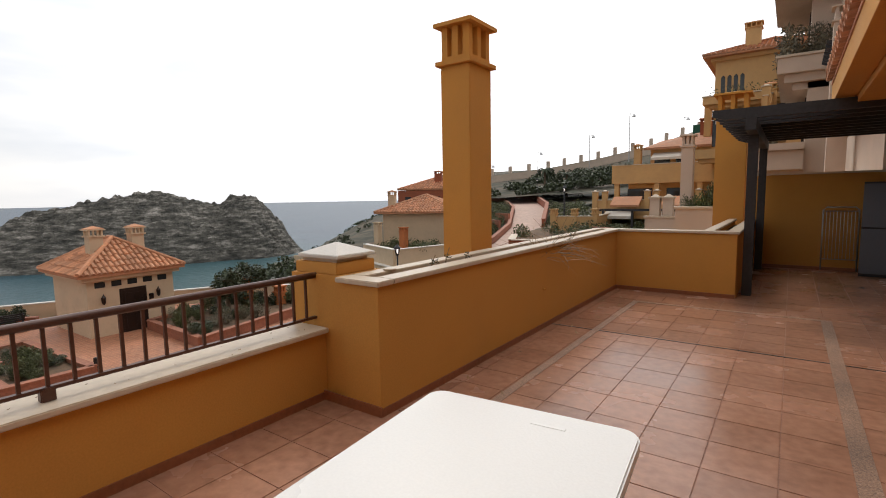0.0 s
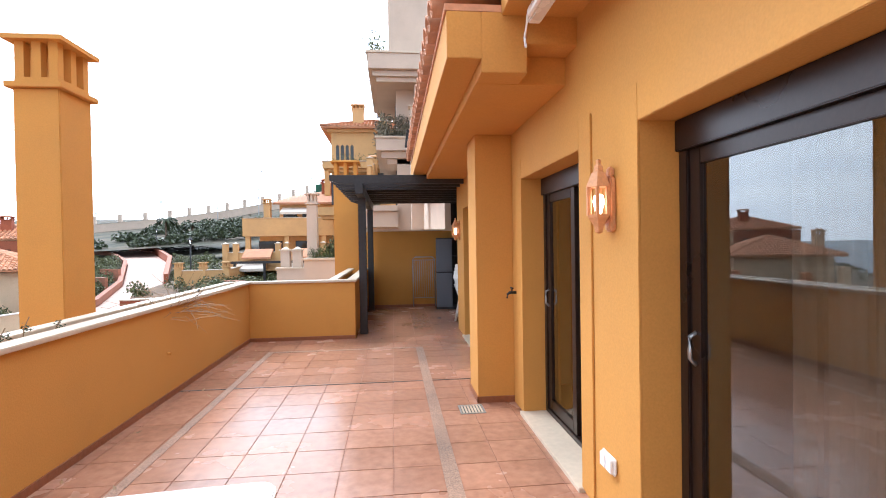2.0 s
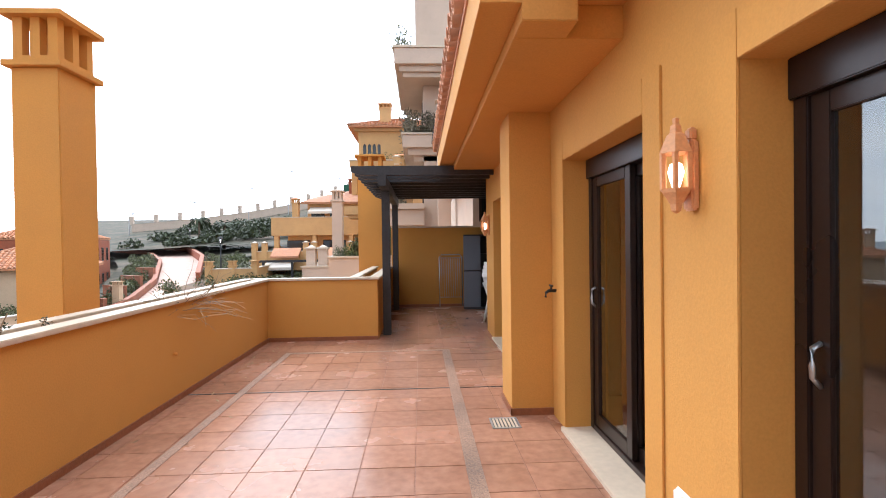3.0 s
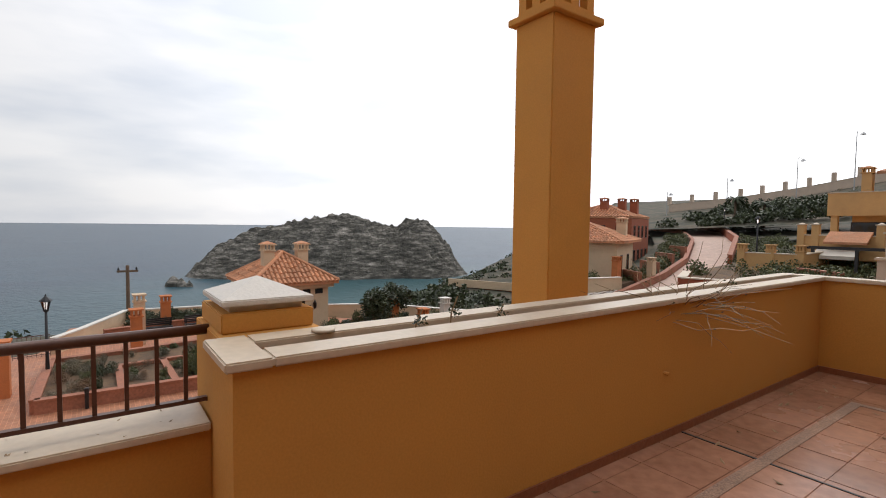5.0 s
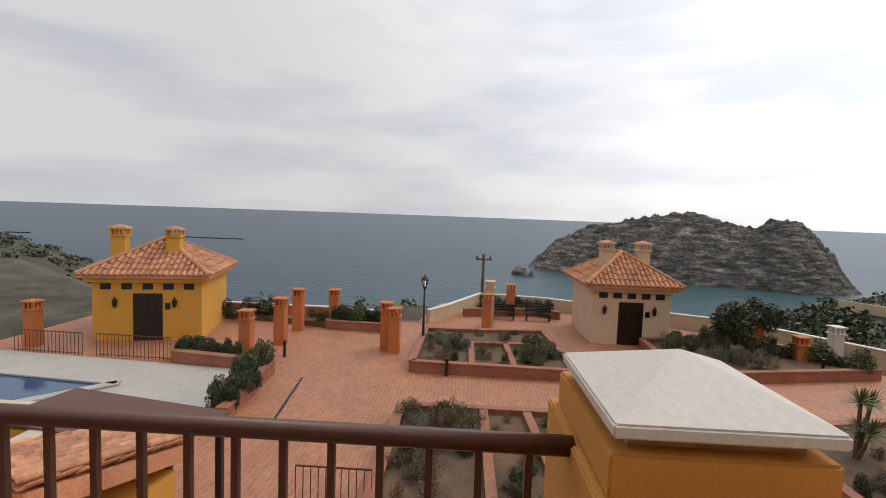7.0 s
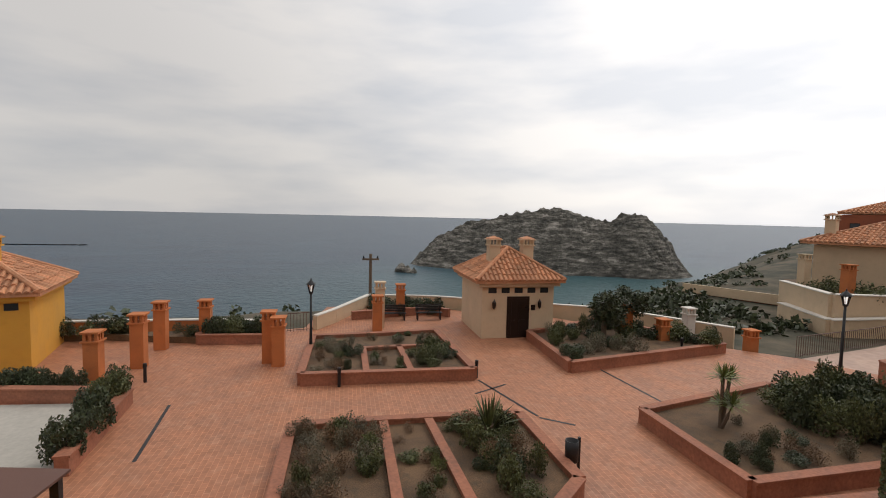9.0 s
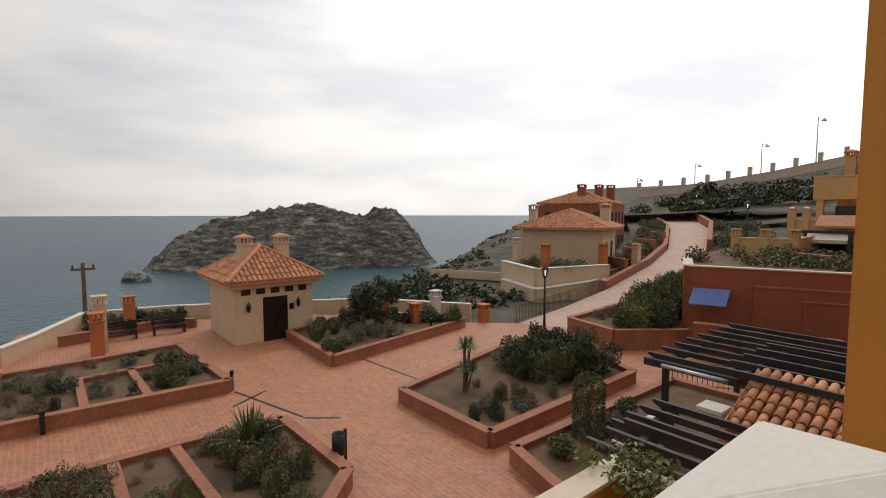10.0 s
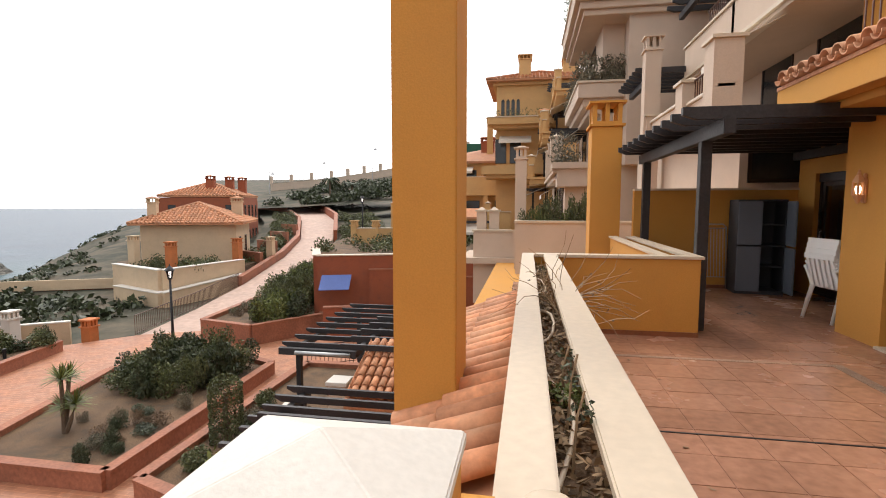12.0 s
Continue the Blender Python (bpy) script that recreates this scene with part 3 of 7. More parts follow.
# ---- pergola, cabinet, drying rack, chairs ----
pg = thing("pergola", "dark stained wooden pergola over the terrace end", "pergola", (0, 0, 0))
for (x, y) in ((2.16, 12.45), (2.16, 15.3)):
    part("post", B(x - 0.06, x + 0.06, y - 0.06, y + 0.06, 0, 2.22), DARKWOOD, pg, bevel=0.006)
part("beam", B(2.10, 2.22, 11.75, 15.68, 2.22, 2.38), DARKWOOD, pg, bevel=0.006)
part("wall_plate", B(4.62, 4.74, 12.7, 15.68, 2.25, 2.38), DARKWOOD, pg)
rf = Shape()
rf.add([(1.72, -0.035, 0.05), (1.72, -0.035, 0.13), (4.74, -0.035, 0.13), (4.74, -0.035, 0), (1.86, -0.035, 0), (1.72, 0.035, 0.05), (1.72, 0.035, 0.13), (4.74, 0.035, 0.13), (4.74, 0.035, 0), (1.86, 0.035, 0)],
       [(0, 1, 2, 3, 4), (9, 8, 7, 6, 5), (0, 5, 6, 1), (1, 6, 7, 2), (2, 7, 8, 3), (3, 8, 9, 4), (4, 9, 5, 0)])
rfm = rf.mesh("rafter", DARKWOOD)
for i in range(10):
    o = new("rafter", rfm)
    o.parent, o.location = pg, (0 if i > 2 else -0.0, 11.85 + i * 0.41, 2.38)
part("roof_sheet", B(1.85, 4.75, 12.7, 15.68, 2.515, 2.53), DARKWOOD, pg, "dark roofing sheet")

cb = thing("storage_cabinet", "tall grey plastic outdoor cabinet, one door open", "cabinet", (3.98, 15.35, 0), -6)
part("cabinet_body", Shape().box(-0.36, 0.36, 0.26, 0.28, 0, 1.55).box(-0.36, -0.34, -0.24, 0.26, 0, 1.55).box(0.34, 0.36, -0.24, 0.26, 0, 1.55).box(-0.36, 0.36, -0.24, 0.26, 1.55, 1.58).box(-0.34, 0.34, -0.24, 0.26, 0, 0.05), DARKCAB, cb)
for z in (0.45, 0.8, 1.15):
    part("shelf", B(-0.34, 0.34, -0.2, 0.26, z, z + 0.02), DARKCAB, cb)
for z0, z1 in ((0.05, 0.80), (0.83, 1.55)):
    part("cabinet_door", B(-0.36, -0.005, -0.28, -0.245, z0, z1), GREYCAB, cb, bevel=0.01)
    part("open_door", Shape().box(0.345, 0.375, -0.60, -0.245, z0, z1), GREYCAB, cb, bevel=0.01)

rk = thing("drying_rack", "folded metal clothes drying rack leaning on the wall", "drying rack", (3.35, 15.52, 0), 0)
tilt = [(x, 0.14 * z / 1.4, z) for x, z in ((-0.25, 0.02), (-0.25, 1.10), (-0.2, 1.15), (0.2, 1.15), (0.25, 1.10), (0.25, 0.02))]
part("rack_frame", Shape().tube(tilt, 0.012, 8), STEEL, rk, smooth=True)
for i in range(9):
    x = -0.2 + i * 0.05
    part("rod", Shape().tube([(x, 0.02, 0.22), (x, 0.108, 1.08)], 0.005, 6), STEEL, rk)
for yy, zz in ((0.02, 0.22), (0.108, 1.08)):
    part("cross_bar", Shape().tube([(-0.25, yy, zz), (0.25, yy, zz)], 0.008, 6), STEEL, rk)


def plastic_chair(at, turn):
    c = thing("plastic_chair", "white moulded plastic armchair in a stack", "chair", at, turn, "stacked plastic chairs")
    part("seat", B(-0.22, 0.22, -0.22, 0.2, 0.42, 0.445), PLASTIC, c, bevel=0.01)
    bk = Shape()
    for i in range(6):
        x = -0.2 + i * 0.08
        bk.add([(x - 0.025, 0.2, 0.44), (x + 0.025, 0.2, 0.44), (x + 0.025, 0.30, 0.82), (x - 0.025, 0.30, 0.82), (x - 0.025, 0.225, 0.44), (x + 0.025, 0.225, 0.44), (x + 0.025, 0.325, 0.82), (x - 0.025, 0.325, 0.82)], [(0, 1, 2, 3), (7, 6, 5, 4), (0, 4, 5, 1), (1, 5, 6, 2), (2, 6, 7, 3), (3, 7, 4, 0)])
    bk.box(-0.25, 0.25, 0.29, 0.325, 0.80, 0.87)
    part("backrest", bk, PLASTIC, c)
    for s in (-1, 1):
        part("armrest", Shape().tube([(s * 0.26, 0.30, 0.68), (s * 0.27, 0.0, 0.65), (s * 0.26, -0.22, 0.63)], 0.022, 8), PLASTIC, c, smooth=True)
        part("leg", Shape().tube([(s * 0.26, -0.22, 0.63), (s * 0.235, -0.22, 0.42), (s * 0.26, -0.26, 0)], [0.02, 0.026, 0.02], 8), PLASTIC, c, smooth=True)
        part("leg", Shape().tube([(s * 0.25, 0.30, 0.70), (s * 0.23, 0.2, 0.42), (s * 0.25, 0.30, 0)], [0.02, 0.026, 0.02], 8), PLASTIC, c, smooth=True)
    return c


ch = plastic_chair((4.13, 13.25, 0), 100)
for i in range(1, 4):
    copy_thing(ch, pose(4.13 + 0.012 * i, 13.25, 0.065 * i, 0, 0, 100))

# ---- folding table ----
tb = thing("folding_table", "white plastic folding table with rounded corners", "table", (1.995, 5.0, 0), 5)
top = Shape()
out = []
for cx, cy, a0 in ((0.31, 0.85, 0), (-0.31, 0.85, 90), (-0.31, -0.85, 180), (0.31, -0.85, 270)):
    for k in range(6):
        a = radians(a0 + k * 18)
        out.append((cx + 0.06 * math.cos(a), cy + 0.06 * math.sin(a)))
top.prism(out, 0.69, 0.735)
part("tabletop", top, PLASTIC, tb, bevel=0.006)
part("moulded_mark", B(0.05, 0.16, 0.80, 0.815, 0.7345, 0.7365), SWITCH, tb)
for y in (-0.65, 0.65):
    for x in (-0.28, 0.28):
        part("leg", Shape().tube([(x, y, 0.69), (x, y, 0.0)], 0.014, 8), STEEL, tb)
    part("leg_brace", Shape().tube([(-0.28, y, 0.12), (0.28, y, 0.12)], 0.012, 8), STEEL, tb)

# ---- sea, land, island ----
GZ = -5.0


def fbm(x, y, s, seed=0.0):
    return noise.fractal(Vector((x * s, y * s, seed)), 1.0, 2.0, 5)


def land(x, y):
    edge = -34 - 0.68 * max(0, y - 30) - 0.8 * max(0, -22 - y)
    h = -5.4 - 0.36 * max(0, edge - x)
    if y > 42:
        h += 0.085 * (y - 42) * min(1.0, max(0.0, (x - edge + 30) / 40))
    if y < -20 and x < -30:
        h += min(1.0, 0.05 * (-20 - y))
    rough = min(1.0, max(0.0, (edge + 3 - x) / 15))
    h += rough * (2.2 * fbm(x, y, 0.045) + 0.9 * fbm(x, y, 0.2, 3))
    return max(h, SEA - 4)


def grid(x0, x1, nx, y0, y1, ny, fn):
    s = Shape()
    s.v = [(x0 + (x1 - x0) * i / nx, y0 + (y1 - y0) * j / ny, fn(x0 + (x1 - x0) * i / nx, y0 + (y1 - y0) * j / ny)) for j in range(ny + 1) for i in range(nx + 1)]
    s.f = [(j * (nx + 1) + i, j * (nx + 1) + i + 1, (j + 1) * (nx + 1) + i + 1, (j + 1) * (nx + 1) + i) for j in range(ny) for i in range(nx)]
    return s


def scrub_mat():
    """Rock and scrub, patch by patch."""
    m = mat("hillside_scrub", (0.13, 0.115, 0.075), 0.95, grain=1.3, vary=0.35, bump=0.9, stain_or_gleam=0.0)
    n, l = m.node_tree.nodes, m.node_tree.links
    b = n["Principled BSDF"]
    was = b.inputs["Base Color"].links[0].from_socket
    g = n.new("ShaderNodeNewGeometry")
    t = n.new("ShaderNodeTexNoise")
    t.inputs["Scale"].default_value, t.inputs["Detail"].default_value, t.inputs["Roughness"].default_value = 0.22, 9, 0.7
    l.new(g.outputs["Position"], t.inputs["Vector"])
    r = n.new("ShaderNodeValToRGB")
    e = r.color_ramp.elements
    e[0].position, e[0].color = 0.40, (0.022, 0.027, 0.014, 1)
    e[1].position, e[1].color = 0.62, (0.115, 0.088, 0.058, 1)
    l.new(t.outputs["Fac"], r.inputs[0])
    mx = n.new("ShaderNodeMix")
    mx.data_type = "RGBA"
    mx.inputs[0].default_value = 0.9
    l.new(was, mx.inputs[6])
    l.new(r.outputs[0], mx.inputs[7])
    l.new(mx.outputs[2], b.inputs["Base Color"])
    return m


SCRUB = scrub_mat()


def island_mat():
    """Pale limestone, steep faces bare and flatter ledges grown with dark scrub."""
    m = mat("island_limestone", (0.20, 0.185, 0.16), 0.95, grain=0.8, vary=0.3, bump=0.0)
    n, l = m.node_tree.nodes, m.node_tree.links
    b = n["Principled BSDF"]
    g = n.new("ShaderNodeNewGeometry")
    mp = n.new("ShaderNodeMapping")
    mp.inputs["Rotation"].default_value = (0.25, 0.12, 0.4)
    mp.inputs["Scale"].default_value = (0.05, 0.05, 0.22)
    l.new(g.outputs["Position"], mp.inputs[0])
    t = n.new("ShaderNodeTexNoise")
    t.inputs["Scale"].default_value, t.inputs["Detail"].default_value, t.inputs["Roughness"].default_value = 2.2, 10, 0.72
    l.new(mp.outputs[0], t.inputs["Vector"])
    r = n.new("ShaderNodeValToRGB")
    e = r.color_ramp.elements
    e[0].position, e[0].color = 0.40, (0.042, 0.040, 0.034, 1)
    e[1].position, e[1].color = 0.66, (0.40, 0.365, 0.32, 1)
    mid = r.color_ramp.elements.new(0.52)
    mid.color = (0.13, 0.12, 0.10, 1)
    l.new(t.outputs["Fac"], r.inputs[0])
    l.new(r.outputs[0], b.inputs["Base Color"])
    bp = n.new("ShaderNodeBump")
    bp.inputs["Strength"].default_value, bp.inputs["Distance"].default_value = 1.0, 2.5
    l.new(t.outputs["Fac"], bp.inputs["Height"])
    l.new(bp.outputs[0], b.inputs["Normal"])
    return m


ISLANDM = island_mat()
solid("ground", grid(-260, 140, 134, -190, 330, 150, land), SCRUB, "scrubby rocky coastal ground", "ground", "structure", smooth=True)
sea = Shape()
sea.lathe(0, 0, [(0.5, SEA), (150, SEA), (600, SEA), (4900, SEA)], 64)
sea.f = sea.f[:-2]
solid("water", sea, SEAMAT, "grey-blue choppy sea reaching the horizon", "sea", "structure")

# island: profile along its length, seen from the terrace
ICX, ICY, IDIR = -288.0, 128.0, radians(66)
CREST = [(-1.0, 0.0), (-0.86, 0.40), (-0.66, 0.66), (-0.50, 0.78), (-0.38, 0.86), (-0.10, 0.97), (0.02, 1.0), (0.22, 0.93), (0.42, 0.82), (0.48, 0.80), (0.54, 0.95), (0.66, 0.95), (0.72, 0.82), (0.80, 0.70), (0.88, 0.45), (0.96, 0.16), (1.02, 0.0)]


def crest(u):
    for (a, p), (b, q) in zip(CREST, CREST[1:]):
        if a <= u <= b:
            return p + (q - p) * (u - a) / (b - a)
    return -0.05


def isle(i, j, nx, ny):
    u, w = -1.08 + 2.16 * i / nx, -1 + 2 * j / ny
    hx = crest(u)
    prof = max(0.0, 1 - abs(w) ** 1.7)
    ridge = 1.0 if abs(w) < 0.12 else prof
    z = 37 * hx * ridge
    lx, ly = u * 84, w * (22 + 22 * max(hx, 0.1))
    rough = min(1, z / 8)
    z += rough * (3.2 * fbm(lx + 40, ly, 0.05, 7) + 2.2 * fbm(lx, ly, 0.16, 2) + 1.1 * fbm(lx, ly, 0.45, 5))
    x = ICX + lx * math.cos(IDIR) - ly * math.sin(IDIR)
    y = ICY + lx * math.sin(IDIR) + ly * math.cos(IDIR)
    return (x, y, SEA - 1.5 + z)


IS = Shape()
NX, NY = 260, 110
IS.v = [isle(i, j, NX, NY) for j in range(NY + 1) for i in range(NX + 1)]
IS.f = [(j * (NX + 1) + i, j * (NX + 1) + i + 1, (j + 1) * (NX + 1) + i + 1, (j + 1) * (NX + 1) + i) for j in range(NY) for i in range(NX)]
solid("rock_island", IS, ISLANDM, "large bare limestone island with scrubby ledges in the bay", "island")
rk2 = Shape()
for k in range(3):
    rk2.lathe(-262 + k * 3, 36 + k * 3, [(4 - k, SEA - 1), (3.4 - k, SEA + 1.5), (1.6 - 0.4 * k, SEA + 4 - k), (0.2, SEA + 5 - k)], 7, k)
solid("sea_rock", rk2, ISLANDM, "small dark rock standing off the island", "rock")


# floating fish pens far out
for px, py, run in ((-418, -401, 16), (-445, -258, 55)):
    fp = thing("fish_pens", "row of dark floating fish pens far out at sea", "fish farm", (px, py, SEA), group="fish farms")
    for k in range(9):
        part("pen_ring", Shape().lathe(0, k * run / 8, [(3.2, -0.2), (3.6, 0.5), (2.9, 0.5), (2.7, -0.2)], 12), BLACKMETAL, fp)

# ---- plaza ----
def poly(name, outline, z, material, label, category, kind="structure", thick=0.3):
    return solid(name, Shape().prism(outline, z - thick, z), material, label, category, kind)


def plaza_mat():
    m = mat("plaza_brick", (0.385, 0.162, 0.085), 0.62, grain=5, vary=0.14, bump=0.0, stain_or_gleam=0.5, stain_or_gleam_colour=(0.46, 0.24, 0.145))
    n, l = m.node_tree.nodes, m.node_tree.links
    b = n["Principled BSDF"]
    was = b.inputs["Base Color"].links[0].from_socket
    g = n.new("ShaderNodeNewGeometry")
    br = n.new("ShaderNodeTexBrick")
    br.inputs["Scale"].default_value = 1.7
    br.inputs["Color1"].default_value, br.inputs["Color2"].default_value, br.inputs["Mortar"].default_value = (1, 1, 1, 1), (0.80, 0.78, 0.76, 1), (1.35, 1.35, 1.35, 1)
    br.inputs["Mortar Size"].default_value = 0.015
    l.new(g.outputs["Position"], br.inputs["Vector"])
    mx = n.new("ShaderNodeMix")
    mx.data_type, mx.blend_type = "RGBA", "MULTIPLY"
    mx.inputs[0].default_value = 0.8
    l.new(was, mx.inputs[6])
    l.new(br.outputs["Color"], mx.inputs[7])
    l.new(mx.outputs[2], b.inputs["Base Color"])
    return m


PLAZAM = plaza_mat()
poly("pavement", [(-2.0, -3), (-2.0, 26), (-13.4, 30), (-18.9, 27.3), (-21.0, 25), (-28.6, 19.4), (-34, 9.0), (-33.5, 5), (-27.5, 4), (-26.4, -2), (-27, -14), (-18, -14), (-17.2, -1.0), (-12.7, -0.4), (-9, -3)], GZ, PLAZAM, "red brick plaza paving with pale worn patches", "paving")
# the street that climbs the hill
PL = [(-18.9, 27.3, -5.0), (-20.0, 33, -4.95), (-21.3, 40.2, -4.6), (-23.3, 50.5, -3.6), (-25.9, 59.3, -2.6), (-33.2, 74.7, -0.9), (-42, 88, 0.25), (-52, 95, 0.7)]
PR = [(-13.4, 30.0, -5.0), (-15.6, 34, -4.95), (-17.2, 40, -4.5), (-19.6, 49.5, -3.5), (-22.2, 60, -2.5), (-28.1, 74.8, -0.8), (-37.5, 91, 0.5), (-47, 102, 0.9)]
st = Shape()
for k in range(len(PL) - 1):
    a, b, c, d = PL[k], PR[k], PR[k + 1], PL[k + 1]
    st.add([a, b, c, d] + [(p[0], p[1], p[2] - 0.8) for p in (a, b, c, d)], [(0, 1, 2, 3), (7, 6, 5, 4), (0, 4, 5, 1), (1, 5, 6, 2), (2, 6, 7, 3), (3, 7, 4, 0)])
solid("road", st, PATHM, "pale pink paved street climbing the hill", "street", "structure")


def wall_run(pts, h, t, material, name, label, top=COPING, z=GZ, category="wall"):
    """A low wall along a line of points (x, y) or (x, y, z), with a coping."""
    w = thing(name, label, category, (0, 0, 0))
    body, cope = Shape(), Shape()
    for a, b in zip(pts, pts[1:]):
        za, zb = (a[2] if len(a) > 2 else z), (b[2] if len(b) > 2 else z)
        d = Vector((b[0] - a[0], b[1] - a[1], 0))
        n = Vector((-d.y, d.x, 0)).normalized() * t / 2
        for s, lo, hi, k in ((body, -0.9, h, 1.0), (cope, h, h + 0.06, 1.25)):
            q = [Vector((p[0], p[1], 0)) + n * sg * k for p in (a, b) for sg in (1, -1)]
            zz = [za, za, zb, zb]
            s.add([(p.x, p.y, e + lo) for p, e in zip(q, zz)] + [(p.x, p.y, e + hi) for p, e in zip(q, zz)], [(0, 1, 3, 2), (4, 6, 7, 5), (0, 4, 5, 1), (2, 3, 7, 6), (0, 2, 6, 4), (1, 5, 7, 3)])
    part("wall_body", body, material, w)
    part("coping", cope, top, w)
    return w


PLANTERS = {
    "near": [(-13.9, 4.75), (-13.9, 9.0), (-13.8, 11.4), (-10.0, 11.5), (-8.2, 9.6), (-8.2, 4.75)],
    "sea": [(-18.3, 4.6), (-18.1, 11.15), (-24.6, 10.8), (-24.2, 8.0), (-24.0, 4.7)],
    "house": [(-18.4, 15.35), (-20.3, 24.3), (-26.5, 21.0), (-24.4, 17.4), (-23.8, 15.6)],
    "palm": [(-9.25, 15.4), (-13.5, 15.4), (-15.0, 21.5), (-13.4, 24.6), (-9.5, 23.2)],
    "upper": [(-12.4, 26.6), (-15.4, 27.3), (-16.0, 34.0), (-18.2, 43.0), (-16.0, 43.0), (-11.3, 33), (-10.2, 29.5)],
    "low": [(-8.3, 15.3), (-8.2, 23.5), (-4.2, 23.5), (-4.2, 14.0)],
}
for key, o in PLANTERS.items():
    wall_run(o + [o[0]], 0.42 if key != "upper" else 0.9, 0.24, KERB, "planter", "low brick-edged planting bed on the plaza", KERB, category="planter")
    cx, cy = sum(p[0] for p in o) / len(o), sum(p[1] for p in o) / len(o)
    zt = GZ + (0.30 if key != "upper" else 0.75)
    poly("soil_bed", [(p[0] + (cx - p[0]) * 0.02, p[1] + (cy - p[1]) * 0.02) for p in o], zt, SOIL, "dry brown soil in the planting bed", "soil", "stuff", 0.35)
for a, b in (((-13.85, 7.3), (-8.3, 7.3)), ((-13.9, 8.6), (-8.3, 8.9)), ((-18.3, 7.0), (-21.5, 7.0)), ((-18.2, 8.7), (-21.8, 8.6)), ((-21.6, 6.9), (-21.9, 11.0))):
    wall_run([a, b], 0.40, 0.2, KERB, "bed_divider", "low brick divider between planting beds", KERB, category="kerb")
# walls by the sea side
wall_run([(-26.8, -14), (-26.6, -1.0), (-26.0, 3.0)], 0.75, 0.25, ORANGE, "sea_wall", "low orange plaza wall with white coping", WHITECAP)
wall_run([(-27.0, 4.6), (-28.8, 5.6), (-33.8, 7.8), (-33.0, 12.0), (-30.0, 18.0), (-27.8, 22.4), (-22.0, 26.4)], 0.75, 0.25, CREAM, "sea_wall", "long low plaza wall with white coping", WHITECAP)
wall_run([(-26.0, -0.9), (-24.6, -0.6), (-24.4, 2.8), (-25.6, 3.0)], 0.42, 0.24, KERB, "planter", "low brick-edged planting bed on the plaza", KERB, category="planter")
poly("soil_bed", [(-26.2, -13), (-26.2, 2.9), (-24.5, 2.7), (-24.7, -0.6), (-25.8, -5), (-25.8, -13)], GZ + 0.3, SOIL, "dry brown soil in the planting bed", "soil", "stuff", 0.35)
wall_run([(-29.4, 6.6), (-30.6, 11.6), (-29.6, 12.6)], 0.45, 0.24, KERB, "planter", "low brick-edged planting bed on the plaza", KERB, category="planter")
# channels in the paving
ch_s = Shape()
for a, b in (((-18.0, 11.3), (-14.4, 12.3)), ((-18.8, 16.8), (-14.2, 17.2)), ((-16.6, 10.8), (-17.4, 12.2)), ((-13.2, 1.0), (-17, 0.6)), ((-14.3, 12.3), (-13.6, 13.2))):
    d = Vector((b[0] - a[0], b[1] - a[1], 0))
    n = Vector((-d.y, d.x, 0)).normalized() * 0.05
    ch_s.add([(a[0] + n.x, a[1] + n.y, GZ + 0.006), (a[0] - n.x, a[1] - n.y, GZ + 0.006), (b[0] - n.x, b[1] - n.y, GZ + 0.006), (b[0] + n.x, b[1] + n.y, GZ + 0.006)], [(0, 1, 2, 3)])
solid("drain_channels", ch_s, BLACKMETAL, "dark drain channels let into the paving", "drain", "structure")

# pool terrace
poly("floor_pool_deck", [(-12.8, -0.6), (-17.3, -1.0), (-18.4, -14), (-8, -14), (-8, -3)], GZ + 0.05, DECK, "pale concrete pool deck", "deck")
poly("pool_water", [(-13.0, -13.5), (-13.0, -7.2), (-15.2, -5.3), (-16.0, -13.5)], GZ + 0.07, POOLWATER, "blue water of the swimming pool", "pool", "structure", 0.05)
wall_run([(-13.0, -13.5), (-13.0, -7.2), (-15.2, -5.3), (-16.0, -13.5)], 0.08, 0.3, DECK, "pool_kerb", "pale stone kerb round the pool", DECK, category="kerb")
wall_run([(-12.7, -0.35), (-17.3, -0.75)], 0.45, 0.3, KERB, "planter", "low brick-edged bed beside the pool deck", KERB, category="planter")
wall_run([(-17.4, -1.2), (-18.0, -5.0)], 0.45, 0.3, KERB, "planter", "low brick-edged bed beside the pool deck", KERB, category="planter")


def fence(pts, h, name="metal_fence"):
    f = thing(name, "low brown metal fence with thin bars", "fence")
    for a, b in zip(pts, pts[1:]):
        a, b = Vector(a), Vector(b)
        part("top_rail", Shape().tube([a + Vector((0, 0, h)), b + Vector((0, 0, h))], 0.022, 6), RAILPAINT, f)
        part("bottom_rail", Shape().tube([a + Vector((0, 0, 0.1)), b + Vector((0, 0, 0.1))], 0.015, 6), RAILPAINT, f)
        n = max(2, int((b - a).length / 0.16))
        s = Shape()
        for i in range(n + 1):
            p = a.lerp(b, i / n)
            s.box(p.x - 0.009, p.x + 0.009, p.y - 0.009, p.y + 0.009, p.z, p.z + h)
        tagged(part("bars", s, RAILPAINT, f), "", "", "", "stuff")


fence([(-18.1, -5.2, GZ), (-18.2, -8.4, GZ)], 0.95)
fence([(-18.2, -9.0, GZ), (-18.3, -12, GZ)], 0.95)
fence([(-19.1, 27.2, GZ), (-20.1, 33.0, -4.95), (-21.3, 39.6, -4.65)], 1.0)
fence([(-9.1, 3.1, GZ), (-9.1, 4.75, GZ)], 0.9)
fence([(-8.6, 24.0, GZ), (-6.0, 25.5, GZ)], 0.9)
fence([(-26.6, 3.2, GZ), (-26.9, 4.5, GZ)], 1.0, "metal_gate")


